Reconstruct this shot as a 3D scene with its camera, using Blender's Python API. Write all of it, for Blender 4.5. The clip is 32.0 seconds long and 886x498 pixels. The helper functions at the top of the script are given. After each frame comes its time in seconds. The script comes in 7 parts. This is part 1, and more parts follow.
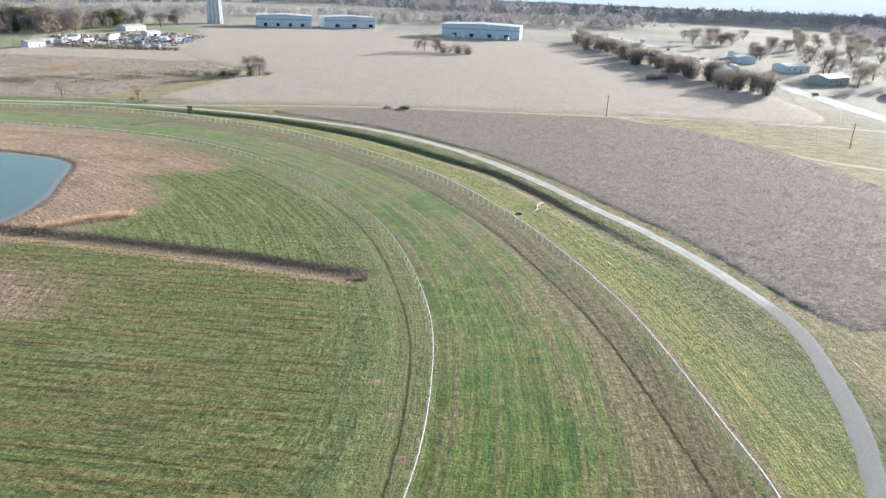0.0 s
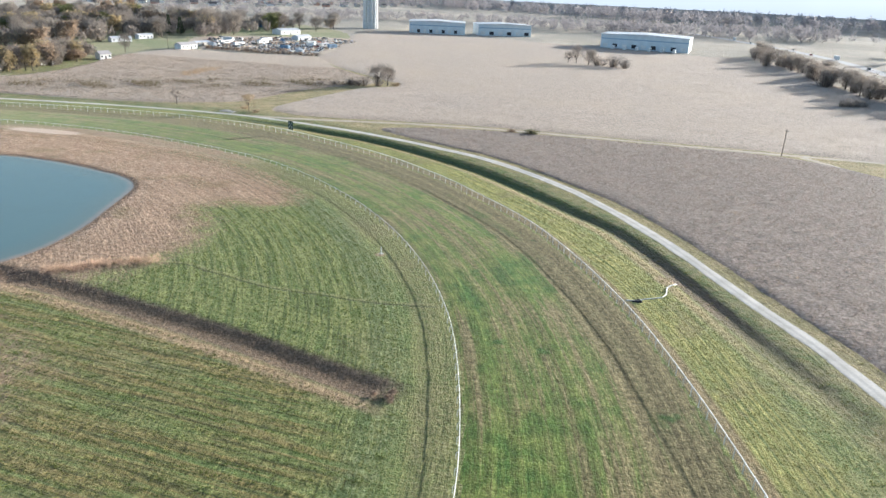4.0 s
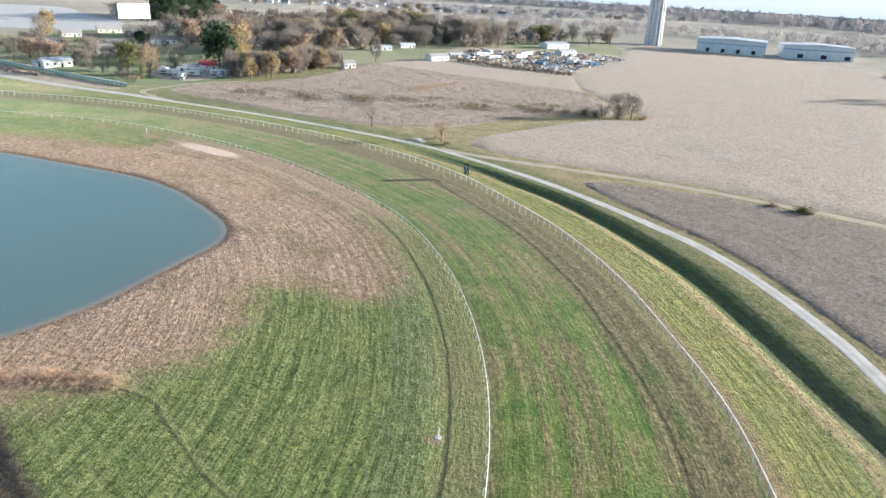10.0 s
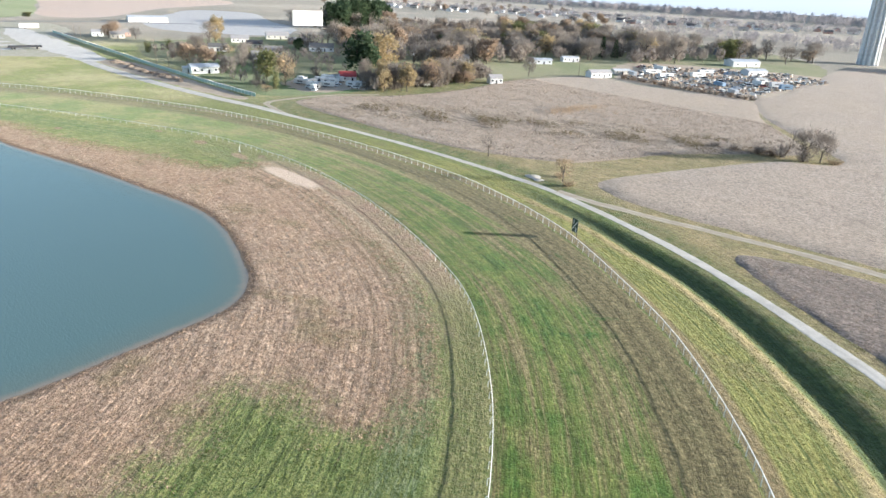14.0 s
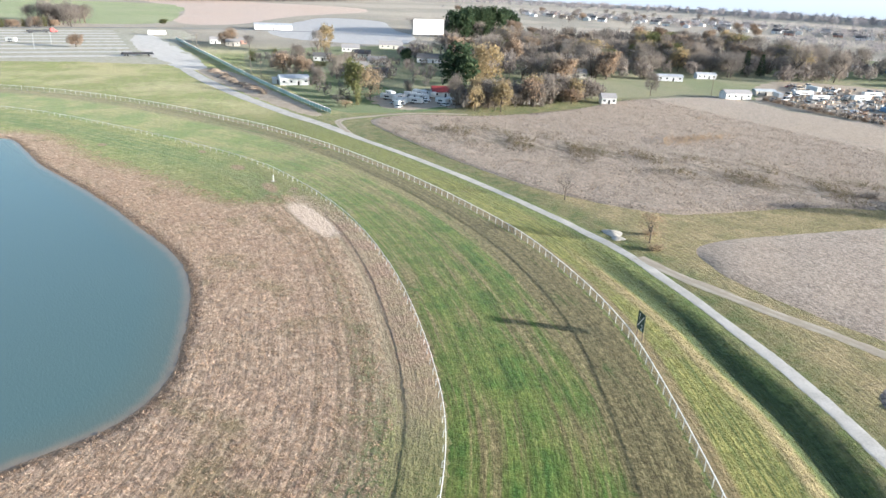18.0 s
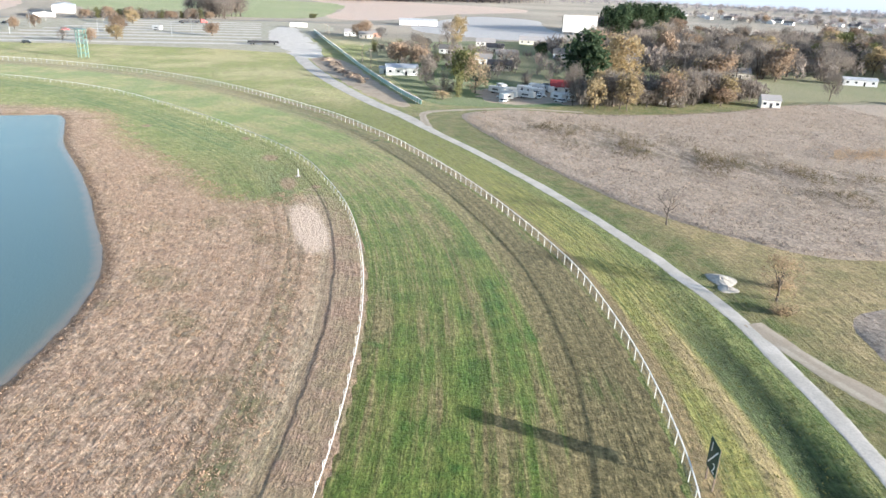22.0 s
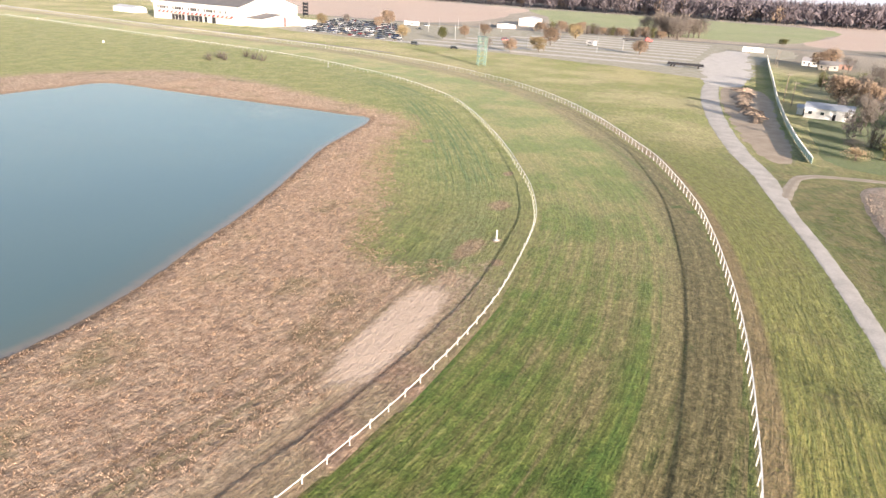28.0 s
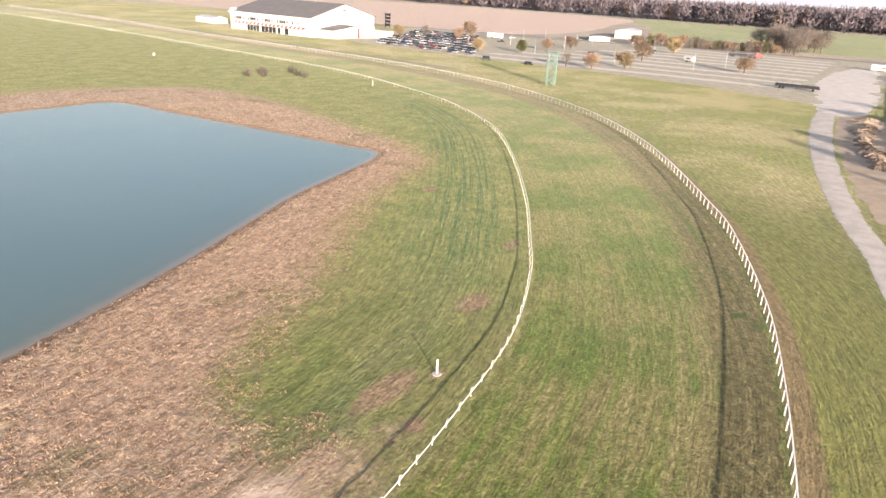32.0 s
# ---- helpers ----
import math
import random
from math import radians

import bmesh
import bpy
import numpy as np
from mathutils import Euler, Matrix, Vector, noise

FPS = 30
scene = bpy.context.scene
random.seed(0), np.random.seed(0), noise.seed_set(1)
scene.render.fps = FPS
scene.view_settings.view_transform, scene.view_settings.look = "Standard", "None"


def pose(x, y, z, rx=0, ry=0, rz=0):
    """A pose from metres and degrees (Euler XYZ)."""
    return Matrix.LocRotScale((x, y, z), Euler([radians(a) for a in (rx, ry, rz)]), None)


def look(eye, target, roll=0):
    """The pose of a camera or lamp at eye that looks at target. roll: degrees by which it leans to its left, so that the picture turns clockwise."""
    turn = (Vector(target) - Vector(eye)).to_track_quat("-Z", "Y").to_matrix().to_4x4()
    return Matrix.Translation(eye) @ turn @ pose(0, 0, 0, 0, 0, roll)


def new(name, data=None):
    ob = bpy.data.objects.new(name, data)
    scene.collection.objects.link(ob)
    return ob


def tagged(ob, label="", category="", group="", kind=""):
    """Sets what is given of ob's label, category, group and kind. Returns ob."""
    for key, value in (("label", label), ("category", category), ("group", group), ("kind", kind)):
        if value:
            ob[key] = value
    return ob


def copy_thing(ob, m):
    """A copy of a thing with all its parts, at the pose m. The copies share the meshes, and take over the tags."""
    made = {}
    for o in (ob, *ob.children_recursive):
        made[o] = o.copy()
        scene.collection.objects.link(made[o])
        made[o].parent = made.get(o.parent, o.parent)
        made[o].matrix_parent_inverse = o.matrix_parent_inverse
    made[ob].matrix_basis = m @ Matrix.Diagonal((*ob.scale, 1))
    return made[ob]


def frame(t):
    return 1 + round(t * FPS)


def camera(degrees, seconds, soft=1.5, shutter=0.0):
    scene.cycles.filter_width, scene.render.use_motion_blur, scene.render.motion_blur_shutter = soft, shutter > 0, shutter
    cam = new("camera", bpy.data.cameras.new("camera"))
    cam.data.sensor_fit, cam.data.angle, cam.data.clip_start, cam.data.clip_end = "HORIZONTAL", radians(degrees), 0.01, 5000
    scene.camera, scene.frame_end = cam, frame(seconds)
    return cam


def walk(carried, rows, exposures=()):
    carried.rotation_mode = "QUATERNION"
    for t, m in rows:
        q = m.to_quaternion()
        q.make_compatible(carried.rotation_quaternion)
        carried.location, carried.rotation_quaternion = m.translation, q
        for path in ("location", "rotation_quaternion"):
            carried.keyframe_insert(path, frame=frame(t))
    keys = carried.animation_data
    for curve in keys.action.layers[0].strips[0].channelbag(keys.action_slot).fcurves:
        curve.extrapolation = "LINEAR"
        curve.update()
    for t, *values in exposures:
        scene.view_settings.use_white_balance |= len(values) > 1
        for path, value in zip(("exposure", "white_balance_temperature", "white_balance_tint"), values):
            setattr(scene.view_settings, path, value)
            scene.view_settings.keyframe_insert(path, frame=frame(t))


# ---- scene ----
cam = camera(64.1, 32.0)
METRES, EYE, TILT, LEAN, TURN = 371.4, 52.6, 0.0, 0.0, 0.0
ROWS = [
    (0.0, 0.0, 0.0, 0.0, 0.77, -20.65, -2.05),
    (0.5, 0.0046, 0.015, -0.0003, 4.0, -20.66, -2.17),
    (1.0, 0.0093, 0.0302, -0.0006, 6.31, -20.65, -2.18),
    (1.5, 0.013, 0.0449, -0.0006, 7.47, -20.65, -2.21),
    (2.0, 0.0161, 0.0599, -0.0008, 10.23, -20.66, -2.32),
    (2.5, 0.0199, 0.0752, -0.0008, 12.0, -20.7, -2.31),
    (3.0, 0.0226, 0.0903, -0.0008, 11.96, -20.68, -2.31),
    (3.5, 0.0246, 0.1054, -0.001, 12.85, -20.66, -2.34),
    (5.5, 0.0317, 0.1667, -0.0007, 17.52, -20.75, -2.33),
    (6.0, 0.0324, 0.1824, -0.0006, 19.87, -20.78, -2.41),
    (6.5, 0.0334, 0.1984, -0.0007, 21.64, -20.77, -2.4),
    (7.0, 0.0338, 0.214, -0.0005, 22.8, -20.77, -2.4),
    (7.5, 0.0336, 0.2297, -0.0006, 24.73, -20.78, -2.41),
    (8.0, 0.0331, 0.2453, -0.0007, 27.26, -20.79, -2.47),
    (8.5, 0.0323, 0.2609, -0.0007, 29.95, -20.83, -2.53),
    (9.0, 0.0308, 0.2764, -0.0008, 32.6, -20.84, -2.59),
    (9.5, 0.0291, 0.2918, -0.0009, 35.22, -20.85, -2.57),
    (10.0, 0.0266, 0.307, -0.0008, 37.12, -20.86, -2.62),
    (10.5, 0.0236, 0.322, -0.0008, 39.41, -20.89, -2.66),
    (11.0, 0.0202, 0.3372, -0.0008, 41.73, -20.93, -2.67),
    (11.5, 0.0164, 0.3523, -0.0006, 43.84, -20.95, -2.69),
    (12.0, 0.0123, 0.3671, -0.0005, 45.57, -20.94, -2.64),
    (12.5, 0.0079, 0.3817, -0.0003, 47.04, -20.93, -2.66),
    (13.0, 0.0029, 0.3958, -0.0003, 47.79, -20.9, -2.62),
    (13.5, -0.0029, 0.4098, -0.0004, 49.45, -20.88, -2.65),
    (14.0, -0.009, 0.4235, -0.0004, 51.69, -20.89, -2.66),
    (14.5, -0.0155, 0.4374, -0.0003, 53.91, -20.9, -2.64),
    (16.5, -0.0426, 0.4919, -0.0006, 58.22, -20.77, -2.49),
    (17.0, -0.0509, 0.5056, -0.0008, 60.34, -20.75, -2.44),
    (17.5, -0.0595, 0.5194, -0.0008, 62.42, -20.79, -2.5),
    (18.0, -0.0676, 0.5323, -0.0009, 62.95, -20.78, -2.46),
    (18.5, -0.0766, 0.5457, -0.0024, 62.86, -20.75, -2.36),
    (19.0, -0.0859, 0.5589, -0.0051, 62.77, -20.73, -2.32),
    (19.5, -0.0956, 0.572, -0.0089, 62.67, -20.71, -2.24),
    (20.0, -0.1058, 0.5849, -0.0129, 63.06, -20.68, -2.24),
    (20.5, -0.1162, 0.5975, -0.0171, 64.9, -20.67, -2.22),
    (21.0, -0.1277, 0.6097, -0.0216, 72.61, -20.79, -2.42),
    (21.5, -0.138, 0.6246, -0.0257, 75.65, -20.86, -2.38),
    (22.0, -0.1489, 0.6369, -0.03, 76.38, -20.82, -2.35),
    (22.5, -0.1602, 0.647, -0.0347, 84.93, -20.92, -2.71),
    (23.0, -0.1723, 0.6608, -0.0391, 99.22, -21.27, -2.91),
    (23.5, -0.1838, 0.6747, -0.0417, 101.21, -21.27, -2.8),
    (24.0, -0.1954, 0.6852, -0.0423, 101.06, -21.14, -2.81),
    (24.5, -0.2072, 0.6949, -0.0426, 100.91, -21.04, -2.82),
    (26.5, -0.2582, 0.725, -0.0425, 108.49, -20.94, -3.04),
    (27.0, -0.2721, 0.7308, -0.0425, 113.08, -20.99, -3.13),
    (27.5, -0.2864, 0.7369, -0.0423, 113.76, -20.94, -3.02),
    (28.0, -0.3005, 0.7406, -0.0423, 114.09, -20.87, -3.08),
    (28.5, -0.3155, 0.7456, -0.0421, 117.18, -20.88, -3.04),
    (29.0, -0.3303, 0.7489, -0.042, 117.0, -20.79, -3.04),
    (29.5, -0.3452, 0.7506, -0.0418, 116.78, -20.72, -2.98),
    (30.0, -0.3599, 0.7512, -0.0417, 116.58, -20.66, -2.89),
    (30.5, -0.3743, 0.7504, -0.0416, 116.67, -20.6, -2.81),
    (31.0, -0.3876, 0.7468, -0.0416, 119.36, -20.67, -2.98),
    (31.5, -0.4031, 0.746, -0.0412, 122.78, -20.68, -2.89),
    (32.0, -0.417, 0.7425, -0.0411, 122.59, -20.59, -2.84),
]
BASE = pose(0, 0, EYE, TILT, LEAN, TURN)
walk(cam, [(t, BASE @ pose(METRES * x, METRES * y, METRES * z, 90 + pitch, roll, yaw)) for t, x, y, z, yaw, pitch, roll in ROWS],
     exposures=[(0.0, 1.60, 5480, 8), (12.0, 1.70, 5540, 8), (21.0, 1.72, 5520, 9), (24.0, 1.69, 5800, 11), (27.0, 1.63, 6260, 17), (32.0, 1.60, 6580, 21)])

# ---- sky and sun: a low, slightly hazy autumn sun ----
SUN_AZ, SUN_EL = 51.0, 10.3            # degrees from +x, and above the horizon
world = bpy.data.worlds.new("sky")
scene.world = world
world.use_nodes = True
wt = world.node_tree
sky = wt.nodes.new("ShaderNodeTexSky")
sky.sky_type, sky.sun_disc = "NISHITA", False
sky.sun_elevation, sky.sun_rotation = radians(SUN_EL), radians(90 - SUN_AZ)
sky.air_density, sky.dust_density, sky.ozone_density = 1.0, 2.6, 1.0
wt.links.new(sky.outputs[0], wt.nodes["Background"].inputs[0])
wt.nodes["Background"].inputs[1].default_value = 0.1
sun = new("sun", bpy.data.lights.new("sun", "SUN"))
sun.data.energy, sun.data.angle, sun.data.color = 4.6, radians(0.7), (1.0, 0.88, 0.72)
sd = Vector((math.cos(radians(SUN_AZ)) * math.cos(radians(SUN_EL)), math.sin(radians(SUN_AZ)) * math.cos(radians(SUN_EL)), math.sin(radians(SUN_EL))))
sun.matrix_world = look(sd * 100, (0, 0, 0))

# ---- material nodes ----
class Mat:
    """A small builder for node materials."""
    def __init__(self, name):
        self.m = bpy.data.materials.new(name)
        self.m.use_nodes = True
        self.t = self.m.node_tree
        self.p = self.t.nodes["Principled BSDF"]
        self.cache = {}

    def put(self, sock, v):
        if isinstance(v, (int, float)):
            sock.default_value = v
        elif isinstance(v, (tuple, list)):
            sock.default_value = (*v, 1.0) if len(v) == 3 and sock.type == "RGBA" else v
        else:
            self.t.links.new(v, sock)

    def node(self, kind, ins=None, **props):
        n = self.t.nodes.new(kind)
        for k, v in props.items():
            setattr(n, k, v)
        for k, v in (ins or {}).items():
            self.put(n.inputs[k], v)
        return n

    def attr(self, name, out="Fac"):
        if name not in self.cache:
            self.cache[name] = self.node("ShaderNodeAttribute", attribute_name=name)
        return self.cache[name].outputs[out]

    def pos(self):
        if "pos" not in self.cache:
            self.cache["pos"] = self.node("ShaderNodeNewGeometry")
        return self.cache["pos"].outputs["Position"]

    def obj(self):
        if "obj" not in self.cache:
            self.cache["obj"] = self.node("ShaderNodeTexCoord")
        return self.cache["obj"].outputs["Object"]

    def rand(self):
        if "rand" not in self.cache:
            self.cache["rand"] = self.node("ShaderNodeObjectInfo")
        return self.cache["rand"].outputs["Random"]

    def island(self):
        if "pos" not in self.cache:
            self.pos()
        return self.cache["pos"].outputs["Random Per Island"]

    def noise(self, vec, scale, detail=3.0, rough=0.55, stretch=None, dist=0.0):
        if stretch:
            vec = self.node("ShaderNodeVectorMath", {0: vec, 1: stretch}, operation="MULTIPLY").outputs[0]
        return self.node("ShaderNodeTexNoise", {"Vector": vec, "Scale": scale, "Detail": detail, "Roughness": rough, "Distortion": dist}).outputs["Fac"]

    def math(self, op, a, b=0.0, c=0.0):
        return self.node("ShaderNodeMath", {0: a, 1: b, 2: c}, operation=op).outputs[0]

    def step(self, v, lo, hi, to0=0.0, to1=1.0):
        return self.node("ShaderNodeMapRange", {"Value": v, "From Min": lo, "From Max": hi, "To Min": to0, "To Max": to1}, interpolation_type="SMOOTHSTEP").outputs[0]

    def mix(self, f, a, b, blend="MIX"):
        n = self.node("ShaderNodeMix", data_type="RGBA", blend_type=blend)
        self.put(n.inputs[0], f), self.put(n.inputs[6], a), self.put(n.inputs[7], b)
        return n.outputs[2]

    def gain(self, col, f):
        """col times a grey factor"""
        c = self.node("ShaderNodeCombineColor", {0: f, 1: f, 2: f}).outputs[0]
        return self.mix(1.0, col, c, "MULTIPLY")

    def done(self, col, rough=0.85, metal=0.0, bump=None, strength=0.4, dist=0.1, spec=None, sheen=0.0):
        self.put(self.p.inputs["Base Color"], col)
        self.put(self.p.inputs["Roughness"], rough)
        self.put(self.p.inputs["Metallic"], metal)
        if spec is not None:
            self.put(self.p.inputs["Specular IOR Level"], spec)
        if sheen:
            # fuzzy gloss that whitens ground at low angles, in place of distance haze
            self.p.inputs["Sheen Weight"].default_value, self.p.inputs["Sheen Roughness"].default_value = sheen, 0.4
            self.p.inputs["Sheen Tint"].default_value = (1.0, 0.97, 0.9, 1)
        if bump is not None:
            b = self.node("ShaderNodeBump", {"Strength": strength, "Distance": dist, "Height": bump})
            self.t.links.new(b.outputs[0], self.p.inputs["Normal"])
        return self.m


def plain(name, col, rough=0.6, metal=0.0, vary=0.25, scale=1.5):
    """Paint or cloth with a little dirt at two scales."""
    m = Mat(name)
    n = m.noise(m.obj(), scale, 4)
    n2 = m.noise(m.obj(), scale * 9, 3)
    f = m.math("ADD", m.step(n, 0.3, 0.75, 1 - vary, 1 + vary * 0.35), m.step(n2, 0.3, 0.7, -vary * 0.35, vary * 0.2))
    return m.done(m.gain(col, f), m.step(n, 0.3, 0.7, rough, min(1, rough + 0.15)), metal)


def by_object(name, cols, rough=0.5, metal=0.0):
    """Paint whose colour is one of a handful, picked per object."""
    m = Mat(name)
    r = m.node("ShaderNodeValToRGB", {0: m.rand()})
    r.color_ramp.interpolation = "CONSTANT"
    while len(r.color_ramp.elements) < len(cols):
        r.color_ramp.elements.new(0.5)
    for i, c in enumerate(cols):
        r.color_ramp.elements[i].position, r.color_ramp.elements[i].color = i / len(cols), (*c, 1)
    n = m.noise(m.obj(), 2.0, 4)
    return m.done(m.gain(r.outputs[0], m.step(n, 0.3, 0.75, 0.82, 1.06)), rough, metal)

# ---- the plan: smooth lines and areas on the ground ----
def smooth(pts, step=2.0, closed=False):
    """Even samples along a smooth line through a few points of the plan."""
    p = np.array(pts, float)
    ext = np.vstack([p[-1], p, p[0], p[1]]) if closed else np.vstack([2 * p[0] - p[1], p, 2 * p[-1] - p[-2]])
    out = []
    for a, b, c, d in zip(ext, ext[1:], ext[2:], ext[3:]):
        n = max(2, int(np.linalg.norm(c - b) / 0.5))
        t = np.linspace(0, 1, n, endpoint=False)[:, None]
        out.append(0.5 * (2 * b + (c - a) * t + (2 * a - 5 * b + 4 * c - d) * t ** 2 + (3 * b - a - 3 * c + d) * t ** 3))
    q = np.vstack(out + [ext[-3 if closed else -2][None] if not closed else p[:1]])
    s = np.concatenate([[0], np.cumsum(np.linalg.norm(np.diff(q, axis=0), axis=1))])
    at = np.linspace(0, s[-1], max(3, int(round(s[-1] / step)) + 1))
    r = np.stack([np.interp(at, s, q[:, 0]), np.interp(at, s, q[:, 1])], 1)
    return r[:-1] if closed else r


def normals(line):
    d = np.gradient(line, axis=0)
    d /= np.linalg.norm(d, axis=1)[:, None]
    return d, np.stack([d[:, 1], -d[:, 0]], 1)      # along, and to the right hand


def arc(line):
    return np.concatenate([[0], np.cumsum(np.linalg.norm(np.diff(line, axis=0), axis=1))])


def to_line(p, line):
    """Signed distance of the points p (right hand positive) to a line, and the arc length of the foot."""
    best, side, foot = np.full(len(p), 1e9), np.zeros(len(p)), np.zeros(len(p))
    s = arc(line)
    for i in range(len(line) - 1):
        a, d = line[i], line[i + 1] - line[i]
        ln = d @ d
        w = p - a
        t = np.clip((w @ d) / ln, 0, 1)
        e = w - t[:, None] * d
        q = (e * e).sum(1)
        k = q < best
        best[k] = q[k]
        side[k] = np.sign(d[1] * w[k, 0] - d[0] * w[k, 1])
        foot[k] = s[i] + t[k] * (s[i + 1] - s[i])
    return np.sqrt(best) * np.where(side == 0, 1, side), foot


def inside(p, poly):
    r = np.zeros(len(p), bool)
    for a, b in zip(poly, np.roll(poly, -1, 0)):
        if a[1] == b[1]:
            continue
        k = (p[:, 1] < a[1]) != (p[:, 1] < b[1])
        r ^= k & (p[:, 0] < a[0] + (p[:, 1] - a[1]) / (b[1] - a[1]) * (b[0] - a[0]))
    return r


def to_area(p, poly):
    """Signed distance to an area's edge, negative inside."""
    d, _ = to_line(p, np.vstack([poly, poly[:1]]))
    return np.where(inside(p, poly), -np.abs(d), np.abs(d))


INNER = smooth([(-13, 32), (-6, 50), (-2.2, 67), (-0.9, 86), (-1.6, 105), (-5.7, 126), (-11.9, 146.5), (-20.5, 165), (-31.7, 182.8), (-45.6, 199.6),
                (-63.8, 216.5), (-85.6, 231.4), (-105, 239.3), (-130.5, 246), (-152, 249.5), (-170, 250.8), (-187, 250.5), (-205, 248.3), (-221, 245.3),
                (-237.7, 239.3), (-251, 232.8), (-273.5, 220.8), (-304.5, 201.6), (-330, 182.4), (-355, 153), (-371, 124), (-385, 92), (-394, 61),
                (-401, 25), (-407, -11), (-416, -65), (-427, -133), (-437, -214), (-444, -296), (-448, -380)])
OUTER = smooth([(30, 25), (36, 48), (37.6, 63), (36.6, 75), (35.4, 86), (34, 98), (31.8, 111), (28.2, 125), (23.8, 139.5), (18.2, 155.5), (9.6, 174.5), (0.2, 191.5),
                (-8, 203.5), (-19.8, 216.8), (-34, 231.5), (-49, 244), (-60.5, 252), (-73, 259), (-91, 268), (-104, 273.3), (-122, 278), (-144, 281.2),
                (-160, 281.3), (-173, 280.6), (-188, 279.3), (-205, 277), (-228, 272.6), (-247.7, 267.6), (-276, 257.6), (-291, 250.2), (-312, 239),
                (-335, 225.2), (-357, 208.5), (-376, 190.3), (-393, 168), (-410, 140), (-422, 110), (-433, 73), (-441, 30), (-447, -20), (-454, -70),
                (-464, -130), (-478, -213), (-488, -300), (-494, -380)])
ROAD = smooth([(-30, -60), (6, -18), (36, 30), (46, 54), (52.4, 71), (56.2, 83), (59, 97), (60.2, 108), (58.5, 119.5), (53.7, 137.5), (46.7, 156), (37.5, 174.5), (27.5, 195.5),
               (18, 212.5), (9.5, 225.5), (0, 238), (-15.4, 253.5), (-31, 265.4), (-46.3, 273), (-62, 280), (-81, 287), (-98, 291.5), (-112, 294.6),
               (-131, 297.6), (-148, 297.8), (-168, 297), (-190, 295), (-211, 292.2), (-224, 290.1), (-241, 286.8), (-253, 284.3), (-278, 280.1), (-303, 273.8), (-338, 267),
               (-374, 261.8), (-410, 258), (-450, 256), (-490, 258)])
DITCH = smooth([(50, 128), (45, 140), (40, 150), (31.5, 169), (24.2, 185), (14, 204.5), (2.4, 217.5), (-9.3, 230.5), (-25, 246.5), (-38, 256.6), (-54, 267),
                (-73, 276.5), (-88, 281), (-103, 285.5), (-122, 289), (-142, 292)])
GULLY = smooth([(-12, 122.6), (-24, 125.5), (-44, 131), (-64, 135), (-80, 138.2), (-99, 141)])
RILL = smooth([(-80, 152.6), (-77, 153.6), (-71.6, 153.9), (-65, 155), (-61, 153.6), (-55.8, 152.5), (-48.7, 150.7), (-42.8, 150), (-36.4, 150.3), (-28.7, 150), (-21.2, 150.9), (-16.3, 152)], 1.0)
LANE = smooth([(-128, 298.5), (-114, 299.8), (-97, 303), (-76, 308), (-57, 311.5), (-38, 313.5), (-14, 314), (16, 314), (66, 312.6), (114, 313), (165, 306), (200, 296)])
FARM = smooth([(76, 311), (92, 288), (106, 262), (126, 242), (146, 228), (200, 205)])
SHORE = smooth([(-97, 149.5), (-96.6, 158), (-98, 168), (-102, 181), (-106, 194), (-110, 200.4), (-117, 205), (-126, 207.8), (-134, 209.8), (-144, 211.7),
                (-157, 212.4), (-170, 210.3), (-184, 206.6), (-197, 203.3), (-213, 198.6), (-228, 193.5), (-246, 187.4), (-262, 184), (-283.5, 178.2),
                (-284.6, 168), (-284.4, 150), (-283.4, 128), (-282.6, 105), (-281, 82), (-264, 80), (-246, 79.5), (-200, 84), (-150, 100), (-115, 122), (-101, 139)], 2.0, True)
WEEDS = smooth([(-76, 143), (-72, 152), (-69, 160), (-70, 170), (-75, 180), (-82, 188), (-76, 192), (-66, 194), (-63, 203), (-71, 212), (-86, 223), (-104, 233),
                (-121, 240), (-143, 246), (-166, 249), (-190, 248.5), (-200, 246), (-195, 242), (-192, 235), (-196, 228), (-210, 222), (-228, 213.5),
                (-255, 200), (-277, 194.5), (-293, 183), (-305, 152), (-319, 107), (-317, 75), (-294, 57), (-265, 50), (-200, 62), (-130, 95), (-96, 128)], 3.0, True)
LEN = arc(INNER)[-1]


def ground_z(p):
    """Height of the bare ground: flat, with the pond's basin, the long ditch and the gully."""
    z = np.zeros(len(p))
    near = (p[:, 0] > -420) & (p[:, 0] < 120) & (p[:, 1] > 20) & (p[:, 1] < 340)
    q = p[near]
    d, s = to_line(q, DITCH)
    full = arc(DITCH)[-1]
    depth = np.interp(s, [0, 24, 63, 119, 158, 205, full], [0, 0.5, 0.7, 0.95, 1.2, 1.2, 0])
    k = np.clip(np.abs(d) / np.interp(s, [0, 60, 150], [3.0, 3.3, 4.4]), 0, 1)
    zq = -depth * (1 - k * k * (3 - 2 * k))
    d2, s2 = to_line(q, GULLY)
    k = np.clip(np.abs(d2 - 0.2) / 3.8, 0, 1)
    zq = np.minimum(zq, -0.6 * np.clip(s2 / 7, 0, 1) * (1 - k * k * (3 - 2 * k)))
    zq += 0.12 * np.exp(-((d2 + 4.6) / 2.0) ** 2) * np.clip(s2 / 12, 0, 1)
    e = to_area(q, SHORE)
    k = np.clip((e + 7.0) / 10.0, 0, 1)
    zq = np.minimum(zq, -1.3 * (1 - k * k * (3 - 2 * k)))
    z[near] = zq
    return z


